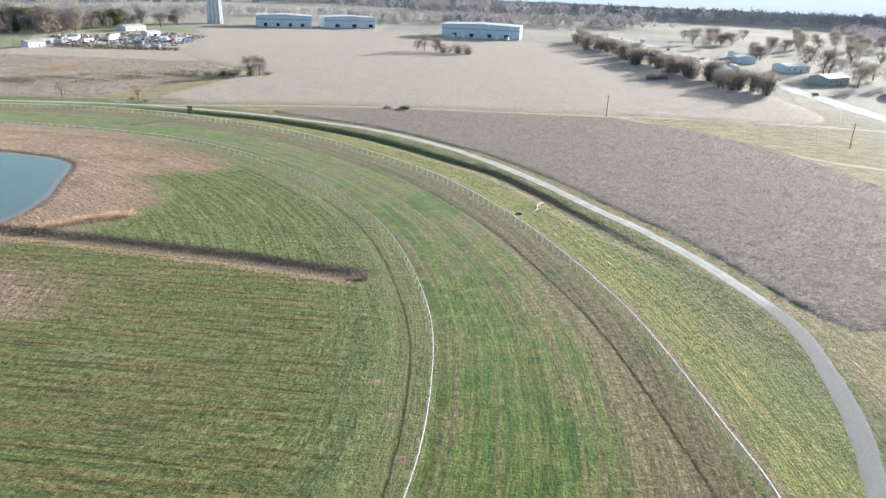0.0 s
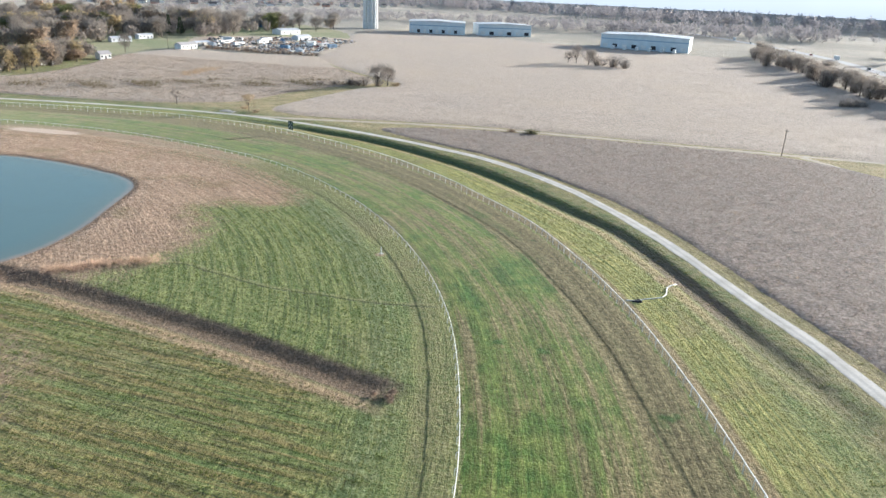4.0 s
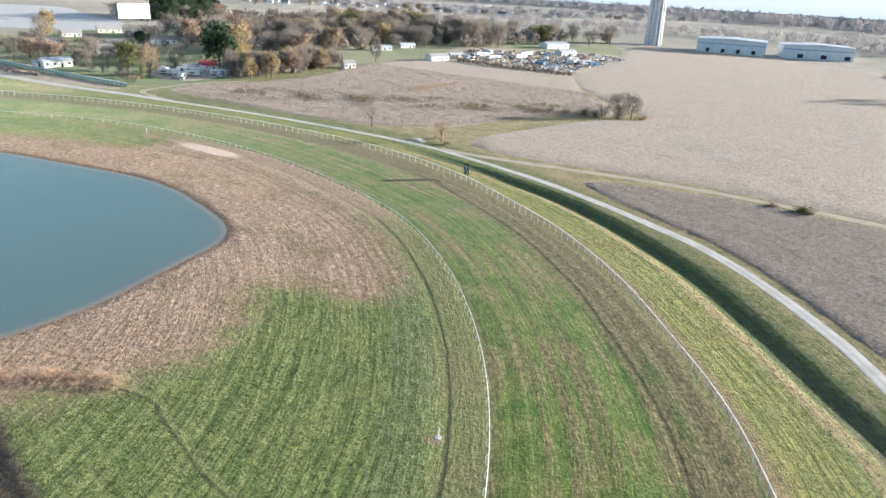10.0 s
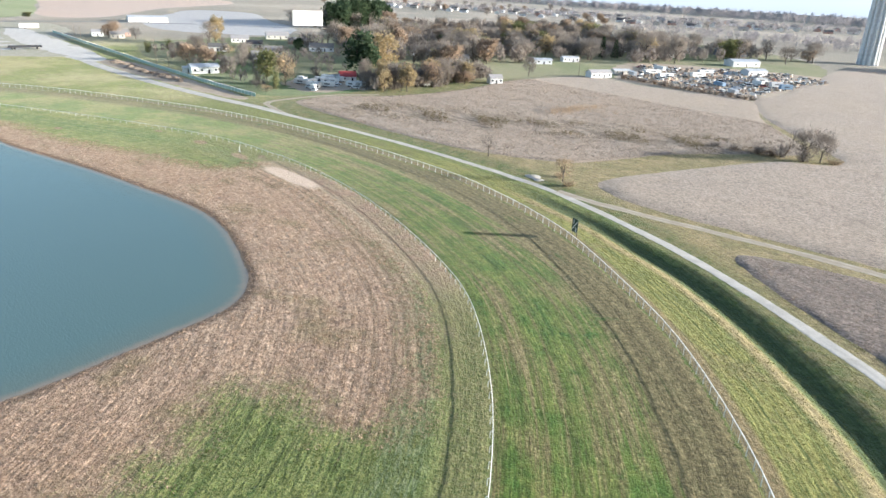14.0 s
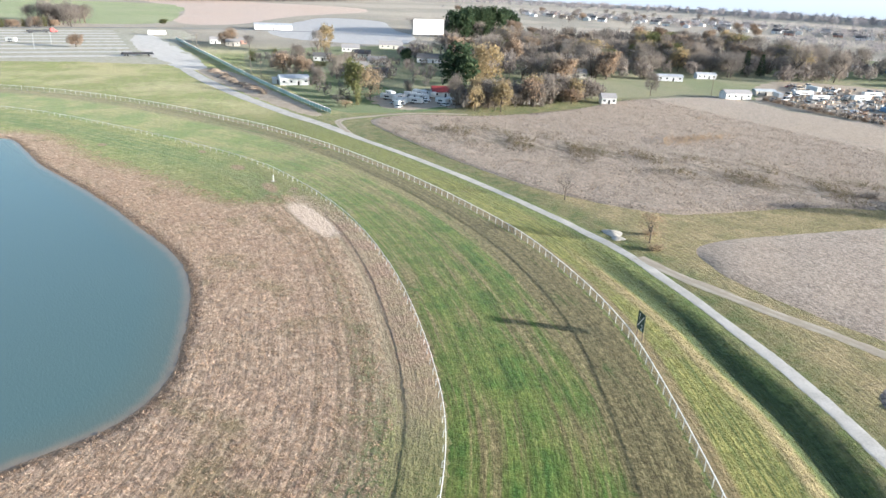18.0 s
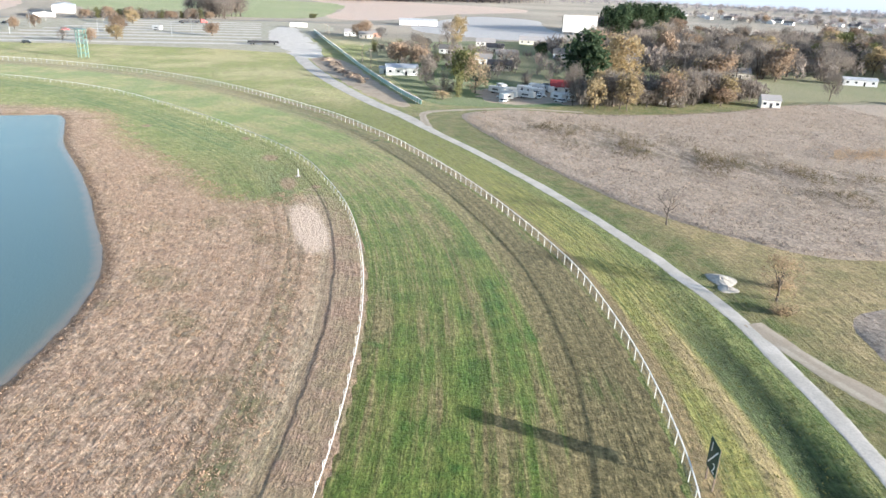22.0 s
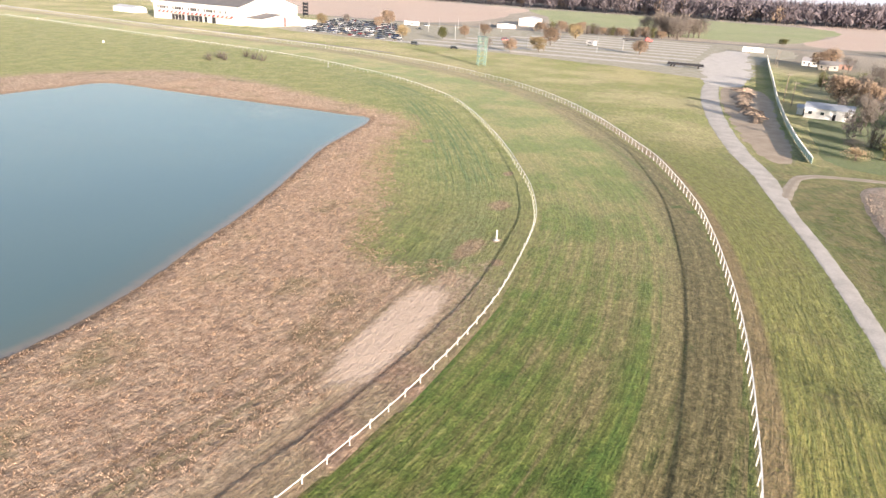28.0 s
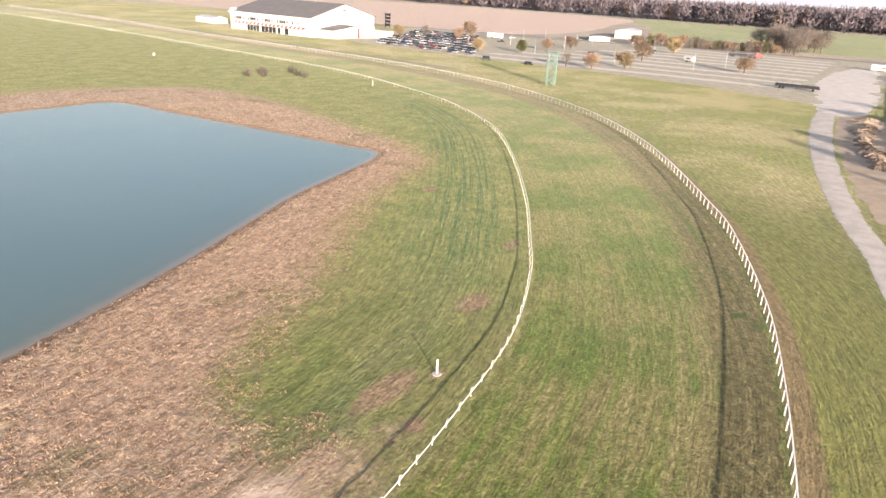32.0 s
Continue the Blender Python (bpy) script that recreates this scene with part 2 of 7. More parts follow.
# ---- mesh builder ----
class Geo:
    def __init__(self):
        self.v, self.f = [], []

    def add(self, vs, fs):
        o = len(self.v)
        self.v += [tuple(x) for x in vs]
        self.f += [tuple(o + i for i in f) for f in fs]
        return self

    def box(self, x, y, z, sx, sy, sz, turn=0.0, taper=1.0):
        """A box on z, centred at x, y; taper narrows its top."""
        c, s = math.cos(turn), math.sin(turn)
        vs = []
        for dz, k in ((0, 1), (sz, taper)):
            for dx, dy in ((-1, -1), (1, -1), (1, 1), (-1, 1)):
                a, b = dx * sx / 2 * k, dy * sy / 2 * k
                vs.append((x + c * a - s * b, y + s * a + c * b, z + dz))
        return self.add(vs, [(3, 2, 1, 0), (4, 5, 6, 7), (0, 1, 5, 4), (1, 2, 6, 5), (2, 3, 7, 6), (3, 0, 4, 7)])

    def tube(self, path, radii, n=6, cap=True):
        path = [Vector(p) for p in path]
        radii = radii if isinstance(radii, (list, tuple)) else [radii] * len(path)
        vs, fs = [], []
        for i, p in enumerate(path):
            d = (path[min(i + 1, len(path) - 1)] - path[max(i - 1, 0)]).normalized()
            a = d.orthogonal().normalized() if abs(d.z) > 0.9 else Vector((-d.y, d.x, 0)).normalized()
            b = d.cross(a)
            for k in range(n):
                w = 2 * math.pi * k / n
                vs.append(p + (a * math.cos(w) + b * math.sin(w)) * radii[i])
        for i in range(len(path) - 1):
            for k in range(n):
                fs.append((i * n + k, i * n + (k + 1) % n, (i + 1) * n + (k + 1) % n, (i + 1) * n + k))
        if cap:
            fs += [tuple(range(n))[::-1], tuple(range((len(path) - 1) * n, len(path) * n))]
        return self.add(vs, fs)

    def prism(self, prof, y0, y1, m=None):
        """An x-z outline pushed along y."""
        n = len(prof)
        vs = [Vector((x, y, z)) for y in (y0, y1) for x, z in prof]
        if m is not None:
            vs = [m @ v for v in vs]
        return self.add(vs, [tuple(range(n)), tuple(range(2 * n - 1, n - 1, -1))] + [(i, n + i, n + (i + 1) % n, (i + 1) % n) for i in range(n)])

    def data(self, name, mats, soft=False):
        me = bpy.data.meshes.new(name)
        me.from_pydata(self.v, [], self.f)
        for m in mats if isinstance(mats, (list, tuple)) else [mats]:
            me.materials.append(m)
        if soft:
            me.polygons.foreach_set("use_smooth", [True] * len(me.polygons))
        me.update()
        return me


def part(name, geo, mat, parent, label="", soft=False, at=None):
    """One mesh object under a thing or a part."""
    ob = new(name, geo.data(name, mat, soft) if isinstance(geo, Geo) else geo)
    ob.parent = parent
    if at is not None:
        ob.matrix_basis = at
    if label:
        ob["label"] = label
    return ob


def thing(name, at=None, label="", category="", group="", kind=""):
    ob = new(name)
    if at is not None:
        ob.matrix_basis = at
    return tagged(ob, label, category, group, kind)


def floats(me, name, values):
    me.attributes.new(name, "FLOAT", "POINT").data.foreach_set("value", np.asarray(values, np.float32))


def grid_mesh(name, pts, nu, nv, mat):
    """A sheet of nu x nv points."""
    me = bpy.data.meshes.new(name)
    i = np.arange(nu * nv).reshape(nu, nv)
    f = np.stack([i[:-1, :-1], i[:-1, 1:], i[1:, 1:], i[1:, :-1]], -1).reshape(-1, 4)
    me.from_pydata(pts.tolist(), [], f.tolist())
    me.materials.append(mat)
    me.polygons.foreach_set("use_smooth", [True] * len(me.polygons))
    me.update()
    return me


def strip(name, line, left, right, across, lift, mat, rough=0.0, drape=True):
    """A surface along a line, from left to right of it, with its own along/across coordinates."""
    _, nrm = normals(line)
    s = arc(line)
    w = np.linspace(0, 1, across)
    lo = np.broadcast_to(np.asarray(left, float), len(line))
    hi = np.broadcast_to(np.asarray(right, float), len(line))
    rs = np.random.RandomState(len(line))
    jit = np.zeros((len(line), 2))
    if rough:
        for i in (0, 1):
            jit[:, i] = np.convolve(rs.normal(0, rough * 2, len(line)), np.ones(4) / 4, "same")
    lo, hi = lo + jit[:, 0], hi + jit[:, 1]
    u = lo[:, None] + (hi - lo)[:, None] * w[None]
    xy = line[:, None] + nrm[:, None] * u[:, :, None]
    flat = xy.reshape(-1, 2)
    z = (ground_z(flat) if drape else np.zeros(len(flat))) + lift
    if rough:
        z += rs.normal(0, 0.008, len(z))
        zz = z.reshape(len(line), across)
        zz[:, 0] -= lift + 0.04
        zz[:, -1] -= lift + 0.04
    pts = np.column_stack([flat, z])
    me = grid_mesh(name, pts, len(line), across, mat)
    floats(me, "s", np.repeat(s, across)), floats(me, "u", u.ravel()), floats(me, "w", np.tile(w, len(line)))
    return new(name, me)


def filled(name, poly, spacing, mat, height, rough, edge=2.5, seed=3):
    """An area of standing stubble: a rough sheet that meets the ground at its edge."""
    from mathutils.geometry import delaunay_2d_cdt
    rs = np.random.RandomState(seed)
    b = smooth(poly, edge, True) if edge else np.array(poly, float)
    b = b + rs.normal(0, 0.12, b.shape)
    lo, hi = b.min(0), b.max(0)
    gx, gy = np.meshgrid(np.arange(lo[0], hi[0], spacing), np.arange(lo[1], hi[1], spacing))
    g = np.column_stack([gx.ravel(), gy.ravel()]) + rs.uniform(-0.4, 0.4, (gx.size, 2)) * spacing
    d = to_area(g, b)
    g, d = g[d < -0.45 * spacing], d[d < -0.45 * spacing]
    allp = np.vstack([b, b + 0.0, g])[len(b):]
    loop = [(i, (i + 1) % len(b)) for i in range(len(b))]
    vs, _, fs, *_ = delaunay_2d_cdt([Vector(p) for p in allp], loop, [], 1, 1e-4)
    p = np.array([(v.x, v.y) for v in vs])
    e = -to_area(p, b)
    z = np.where(e < 0.05, -0.02, height * np.clip(0.55 + e / 4, 0, 1) + rs.uniform(-rough, rough, len(p)))
    me = bpy.data.meshes.new(name)
    me.from_pydata(np.column_stack([p, z]).tolist(), [], [tuple(f) for f in fs])
    me.materials.append(mat)
    me.polygons.foreach_set("use_smooth", [True] * len(me.polygons))
    me.update()
    return new(name, me)

# ---- ground surfaces ----
def grass_material():
    """The land outside the course and the infield: grass, dead weeds, bare banks, each where the plan has it."""
    m = Mat("land")
    p = m.pos()
    u, s, pond, weeds, dt, gul, south, out = (m.attr(k) for k in ("u", "s", "pond", "weeds", "ditch", "gully", "south", "out"))
    wide = m.noise(p, 0.03, 4, 0.6)
    mid = m.noise(p, 0.16, 4, 0.6)
    fine = m.noise(p, 0.9, 4, 0.7)
    tuft = m.noise(p, 2.2, 4, 0.75)
    def lay(a, b, z=0.0):
        return m.node("ShaderNodeCombineXYZ", {0: m.math("MULTIPLY", s, a), 1: m.math("MULTIPLY", u, b), 2: z}).outputs[0]
    # rows left by the mower: along the rail in the north, straight in the south
    bow = m.noise(lay(0.035, 0.62), 1.0, 3, 0.6)
    blades = m.noise(lay(0.35, 2.3, 5.0), 1.0, 4, 0.75)
    close = m.step(out, 40.0, 90.0, 1.0, 0.0)
    blades = m.math("ADD", m.math("MULTIPLY", blades, close), m.math("MULTIPLY", m.math("SUBTRACT", 1.0, close), tuft))
    along = m.noise(m.node("ShaderNodeCombineXYZ", {0: m.math("MULTIPLY", s, 0.045), 1: m.math("MULTIPLY", out, 1.9), 2: 2.0}).outputs[0], 1.0, 4, 0.7)
    tilt = m.node("ShaderNodeMapping", {"Vector": p, "Rotation": (0, 0, radians(5)), "Scale": (1, 1, 1)}).outputs[0]
    straight = m.noise(m.node("ShaderNodeVectorMath", {0: tilt, 1: (0.030, 0.62, 0.0)}, operation="MULTIPLY").outputs[0], 1.0, 4, 0.72)
    ridge = m.noise(m.node("ShaderNodeVectorMath", {0: tilt, 1: (0.06, 1.5, 0.0)}, operation="MULTIPLY").outputs[0], 1.0, 3, 0.6)
    row = m.math("ADD", m.math("MULTIPLY", bow, m.math("SUBTRACT", 1.0, south)), m.math("MULTIPLY", straight, south))
    g = m.mix(m.step(mid, 0.35, 0.65), (0.118, 0.158, 0.042), (0.185, 0.205, 0.064))
    g = m.mix(m.step(row, 0.42, 0.60, 0, 0.75), g, (0.235, 0.25, 0.082))
    g = m.mix(m.step(wide, 0.50, 0.66, 0, 0.55), g, (0.25, 0.205, 0.10))
    g = m.mix(m.step(tuft, 0.50, 0.63, 0, 0.8), g, (0.055, 0.09, 0.024))
    g = m.mix(m.step(tuft, 0.36, 0.46, 0.4, 0), g, (0.30, 0.285, 0.13))
    g = m.mix(m.math("MULTIPLY", south, m.step(straight, 0.42, 0.58, 0.0, 0.85)), g, m.mix(m.step(fine, 0.35, 0.65), (0.135, 0.112, 0.036), (0.225, 0.17, 0.065)))
    # dark gaps between mown rows, the ridges' thin shadows put into the colour
    g = m.mix(m.math("MULTIPLY", south, m.step(ridge, 0.50, 0.64, 0.0, 0.75)), g, (0.052, 0.062, 0.018))
    g = m.mix(m.math("MULTIPLY", m.math("MULTIPLY", m.math("SUBTRACT", 1.0, south), m.step(u, -14.0, -9.0, 1.0, 0.0)), m.step(m.noise(lay(0.05, 1.25, 1.0), 1.0, 3, 0.62), 0.51, 0.62, 0.0, 0.7)), g, (0.062, 0.088, 0.024))
    # open grass beyond the verge: broad pale straw patches
    pale = m.mix(m.step(wide, 0.40, 0.60), (0.26, 0.285, 0.095), (0.42, 0.38, 0.185))
    pale = m.mix(m.step(mid, 0.5, 0.7, 0, 0.5), pale, (0.35, 0.285, 0.155))
    pale = m.gain(pale, m.math("MULTIPLY", m.step(tuft, 0.3, 0.7, 0.8, 1.15), m.step(blades, 0.3, 0.7, 0.85, 1.12)))
    g = m.mix(m.step(m.math("SUBTRACT", m.math("ADD", out, m.math("MULTIPLY", mid, 14.0)), m.step(s, 310.0, 480.0, 55.0, -18.0)), 4.0, 40.0), g, pale)
    dull = m.mix(m.step(m.noise(p, 0.22, 4, 0.7), 0.40, 0.60), (0.19, 0.165, 0.075), (0.095, 0.118, 0.036))
    dull = m.gain(dull, m.step(tuft, 0.35, 0.65, 0.8, 1.15))
    g = m.mix(m.math("MULTIPLY", m.step(m.math("ADD", out, m.math("MULTIPLY", mid, 6.0)), 19.0, 24.0), m.step(s, 390.0, 460.0, 0.85, 0.0)), g, dull)
    dry = m.mix(m.step(mid, 0.36, 0.62), (0.34, 0.265, 0.14), (0.235, 0.20, 0.092))
    dry = m.gain(m.mix(m.step(m.noise(p, 0.5, 4, 0.7), 0.54, 0.66, 0, 0.6), dry, (0.12, 0.105, 0.05)), m.step(tuft, 0.35, 0.65, 0.8, 1.15))
    g = m.mix(m.math("MULTIPLY", m.step(m.math("ADD", out, m.math("MULTIPLY", mid, 10.0)), 27.0, 35.0), m.step(s, 330.0, 380.0, 0.9, 0.0)), g, dry)
    # outer verge: yellow-green by the fence, rows of darker grass, worn at the fence's foot
    yel = m.mix(m.step(along, 0.38, 0.62), (0.315, 0.29, 0.088), (0.205, 0.215, 0.06))
    yel = m.mix(m.math("MULTIPLY", m.step(along, 0.50, 0.60), m.step(out, 4.0, 6.5, 0.3, 0.65)), yel, (0.10, 0.125, 0.036))
    yel = m.mix(m.step(mid, 0.5, 0.68, 0, 0.45), yel, (0.135, 0.155, 0.045))
    yel = m.mix(m.step(m.noise(p, 0.09, 4, 0.65), 0.52, 0.66, 0, 0.5), yel, (0.22, 0.165, 0.085))
    yel = m.mix(m.step(tuft, 0.50, 0.64, 0, 0.55), yel, (0.085, 0.115, 0.03))
    yel = m.mix(m.step(s, 310.0, 380.0, 0, 0.55), yel, m.mix(m.step(along, 0.42, 0.6), (0.12, 0.155, 0.042), (0.21, 0.205, 0.07)))
    vf = m.math("MULTIPLY", m.step(out, 0.6, 2.6), m.step(m.math("ADD", out, m.math("MULTIPLY", mid, 5.0)), m.step(s, 330.0, 430.0, 12.5, 17.0), m.step(s, 330.0, 430.0, 16.0, 24.0), 1.0, 0.0))
    g = m.mix(m.math("MULTIPLY", vf, m.step(s, 380.0, 460.0, 1.0, 0.12)), g, yel)
    foot = m.math("MULTIPLY", m.step(m.math("ABSOLUTE", m.math("SUBTRACT", out, 1.5)), 0.9, 1.9, 1.0, 0.0), m.step(fine, 0.2, 0.45))
    g = m.mix(m.math("MULTIPLY", foot, m.step(s, 440.0, 520.0, 0.9, 0.2)), g, m.mix(m.step(tuft, 0.4, 0.6), (0.27, 0.195, 0.105), (0.20, 0.155, 0.08)))
    # verge inside the inner rail: thin and trodden, with a lush strip behind it
    tr = m.math("MULTIPLY", m.step(u, -7.0, -5.0), m.step(u, 0.5, 1.0, 1.0, 0.0))
    g = m.mix(m.math("MULTIPLY", tr, m.step(fine, 0.32, 0.66, 0.1, 0.65)), g, (0.155, 0.132, 0.066))
    lush = m.math("MULTIPLY", m.step(m.math("ABSOLUTE", m.math("ADD", u, 10.5)), 1.5, 4.5, 1.0, 0.0), m.step(blades, 0.40, 0.55))
    g = m.mix(m.math("MULTIPLY", lush, m.step(s, 120.0, 180.0, 0.5, 0.75)), g, m.mix(m.step(blades, 0.5, 0.62), (0.085, 0.118, 0.05), (0.17, 0.19, 0.10)))
    # grass far up the course: paler, yellower, with haze and backscatter in the colour
    g = m.mix(m.math("MULTIPLY", m.step(s, 300.0, 440.0), m.step(out, -2.0, 0.0, 0.8, 0.0)), g, m.mix(m.step(mid, 0.35, 0.65), (0.225, 0.27, 0.085), (0.34, 0.345, 0.135)))
    arcs = m.noise(lay(0.022, 1.5, 7.0), 1.0, 4, 0.7)
    band = m.math("MULTIPLY", m.math("MULTIPLY", m.step(u, -24.0, -15.0), m.step(u, -7.0, -4.0, 1.0, 0.0)), m.math("MULTIPLY", m.step(s, 370.0, 410.0), m.step(s, 520.0, 590.0, 1.0, 0.0)))
    g = m.mix(m.math("MULTIPLY", band, m.step(arcs, 0.47, 0.57, 0, 0.7)), g, (0.085, 0.17, 0.065))
    # country far outside: dull grey-green, the haze over it put into the colour
    g = m.mix(m.step(out, 150.0, 280.0), g, m.mix(m.step(m.noise(p, 0.006, 3), 0.4, 0.6), (0.27, 0.245, 0.20), (0.36, 0.315, 0.255)))
    # dead weeds round the pond
    edge = m.math("ADD", weeds, m.math("ADD", m.math("MULTIPLY", m.math("SUBTRACT", mid, 0.5), 16.0), m.math("MULTIPLY", m.math("SUBTRACT", blades, 0.5), 14.0)))
    speck = m.noise(p, 1.7, 5, 0.8)
    wcol = m.mix(m.step(speck, 0.36, 0.64), (0.35, 0.24, 0.16), (0.58, 0.445, 0.32))
    wcol = m.mix(m.step(mid, 0.42, 0.68, 0, 0.5), wcol, (0.34, 0.225, 0.16))
    wcol = m.mix(m.step(m.noise(p, 0.07, 4, 0.6), 0.54, 0.68, 0, 0.7), wcol, (0.20, 0.175, 0.085))
    wcol = m.mix(m.step(speck, 0.60, 0.72, 0, 0.6), wcol, (0.55, 0.44, 0.30))
    wcol = m.mix(m.step(tuft, 0.60, 0.72, 0, 0.8), wcol, (0.10, 0.07, 0.048))
    wcol = m.mix(m.step(m.math("ADD", s, m.math("MULTIPLY", mid, 60.0)), 190.0, 290.0, 0.6, 0.0), wcol, m.mix(m.step(speck, 0.36, 0.64), (0.20, 0.118, 0.066), (0.36, 0.235, 0.145)))
    wcol = m.gain(wcol, m.step(m.noise(lay(0.04, 1.3, 3.0), 1.0, 4, 0.7), 0.34, 0.66, m.step(s, 230.0, 290.0, 0.72, 0.9), m.step(s, 230.0, 290.0, 1.16, 1.06)))
    wcol = m.gain(wcol, m.step(m.noise(p, 0.75, 5, 0.72), 0.36, 0.64, 0.72, 1.14))
    wig = m.math("MULTIPLY", m.math("SUBTRACT", m.noise(lay(0.03, 0.0, 8.0), 1.0, 3, 0.6), 0.5), 3.0)
    for at, wide2, amt in ((9.6, 0.3, 0.6), (11.4, 0.26, 0.55), (13.3, 0.36, 0.5), (16.4, 0.3, 0.4)):
        rut = m.step(m.math("ABSOLUTE", m.math("ADD", m.math("ADD", u, wig), at)), wide2, wide2 * 2.2, amt, 0.0)
        rut = m.math("MULTIPLY", rut, m.math("MULTIPLY", m.step(fine, 0.36, 0.52), m.math("MULTIPLY", m.step(s, 175.0, 200.0), m.step(s, 345.0, 375.0, 1.0, 0.0))))
        wcol = m.mix(rut, wcol, (0.13, 0.105, 0.06))
    g = m.mix(m.math("MULTIPLY", m.step(edge, -7.0, 5.0, 1.0, 0.0), m.step(m.math("ADD", edge, m.math("MULTIPLY", m.math("SUBTRACT", tuft, 0.5), 40.0)), -3.0, 3.0, 1.0, 0.25)), g, wcol)
    trail = m.math("MULTIPLY", m.math("MULTIPLY", m.step(s, 225.0, 245.0), m.step(s, 305.0, 335.0, 1.0, 0.0)), m.math("MULTIPLY", m.step(u, -9.0, -6.0), m.step(u, 0.0, 0.6, 1.0, 0.0)))
    g = m.mix(m.math("MULTIPLY", trail, m.step(fine, 0.3, 0.6, 0.85, 0.35)), g, (0.34, 0.26, 0.17))
    rim = m.math("MULTIPLY", m.math("MULTIPLY", m.step(s, 235.0, 255.0), m.step(s, 318.0, 350.0, 1.0, 0.0)), m.math("MULTIPLY", m.step(u, -6.0, -4.5), m.step(u, 0.5, 0.9, 1.0, 0.0)))
    g = m.mix(m.math("MULTIPLY", rim, m.step(mid, 0.40, 0.62, 0.25, 0.9)), g, m.mix(m.step(speck, 0.36, 0.64), (0.23, 0.145, 0.10), (0.40, 0.28, 0.20)))
    # pale worn wheel strip by the rail, and green ruts beside it
    ws = m.math("MULTIPLY", m.step(weeds, -3.0, 1.5, 1.0, 0.0), m.math("MULTIPLY", m.step(s, 235.0, 262.0), m.step(s, 285.0, 315.0, 0.75, 0.15)))
    g = m.mix(m.math("MULTIPLY", ws, m.math("MULTIPLY", m.step(m.math("ABSOLUTE", m.math("ADD", u, 6.8)), 0.8, 2.0, 1.0, 0.0), m.step(fine, 0.3, 0.55))), g, (0.42, 0.325, 0.225))
    g = m.mix(m.math("MULTIPLY", ws, m.math("MULTIPLY", m.step(m.math("ABSOLUTE", m.math("ADD", u, 11.0)), 0.5, 1.8, 1.0, 0.0), m.step(blades, 0.42, 0.56, 0, 0.7))), g, (0.14, 0.15, 0.065))
    path = m.step(m.math("ABSOLUTE", m.math("ADD", m.math("ADD", u, m.math("MULTIPLY", wig, 0.5)), 5.6)), 0.15, 0.45, 0.35, 0.0)
    g = m.mix(m.math("MULTIPLY", m.math("MULTIPLY", path, m.step(fine, 0.3, 0.5, 0.3, 1.0)), m.math("MULTIPLY", m.step(s, 232.0, 250.0), m.step(s, 318.0, 345.0, 1.0, 0.0))), g, (0.12, 0.088, 0.052))
    # small scrapes
    spots = m.math("ADD", m.attr("spots"), m.math("MULTIPLY", m.math("SUBTRACT", fine, 0.5), 1.1))
    g = m.mix(m.step(spots, 0.6, 1.15, 0.9, 0.0), g, m.mix(m.step(tuft, 0.4, 0.6), (0.36, 0.26, 0.165), (0.24, 0.165, 0.105)))
    # a narrow rill that winds over the infield, dark in its bed with a pale lip
    rl = m.math("ADD", m.attr("rill"), m.math("MULTIPLY", m.math("SUBTRACT", fine, 0.5), 0.9))
    g = m.mix(m.step(m.math("ABSOLUTE", m.math("ADD", rl, 0.75)), 0.2, 0.6, 0.35, 0.0), g, (0.27, 0.25, 0.12))
    g = m.mix(m.step(m.math("ABSOLUTE", rl), 0.12, 0.36, 0.75, 0.0), g, (0.07, 0.07, 0.034))
    # shore: a rusty fringe over a pale wet lip
    pe = m.math("ADD", pond, m.math("MULTIPLY", m.math("SUBTRACT", fine, 0.5), 2.2))
    g = m.mix(m.step(pe, 0.7, 2.2, 0.9, 0.0), g, m.mix(m.step(tuft, 0.35, 0.65), (0.15, 0.10, 0.065), (0.30, 0.19, 0.115)))
    g = m.mix(m.step(pe, -0.2, 0.9, 1.0, 0.0), g, (0.34, 0.235, 0.15))
    # gully: dark rotten weeds with a bare tan bank
    ge = m.math("ADD", gul, m.math("MULTIPLY", m.math("SUBTRACT", fine, 0.5), 2.2))
    g = m.mix(m.math("MULTIPLY", m.step(m.math("ABSOLUTE", m.math("ADD", ge, 3.8)), 0.5, 1.9, 0.9, 0.0), m.attr("gend")), g, m.mix(m.step(speck, 0.4, 0.6), (0.235, 0.16, 0.09), (0.36, 0.26, 0.155)))
    g = m.mix(m.math("MULTIPLY", m.step(m.math("ABSOLUTE", m.math("SUBTRACT", ge, 0.7)), 2.0, 4.0, 0.95, 0.0), m.attr("gend")), g, m.mix(m.step(tuft, 0.4, 0.6), (0.075, 0.052, 0.036), (0.165, 0.115, 0.078)))
    # the long ditch: dark mud in the bottom, straw on the lip by the course
    de = m.math("ADD", dt, m.math("MULTIPLY", m.math("SUBTRACT", fine, 0.5), 1.3))
    g = m.mix(m.math("MULTIPLY", m.step(m.math("ABSOLUTE", m.math("ADD", de, 4.0)), 0.5, 2.0, 1.0, 0.0), m.math("MULTIPLY", m.attr("dend"), 0.75)), g, (0.33, 0.25, 0.135))
    g = m.mix(m.math("MULTIPLY", m.step(m.math("ABSOLUTE", de), 1.7, 2.9, 1.0, 0.0), m.attr("dend")), g, m.mix(m.step(m.math("ADD", s, m.math("MULTIPLY", mid, 60.0)), 150.0, 215.0), (0.135, 0.10, 0.068), (0.075, 0.10, 0.038)))
    g = m.gain(g, m.math("MULTIPLY", m.step(fine, 0.25, 0.78, 0.74, 1.28), m.step(blades, 0.30, 0.72, 0.68, 1.34)))
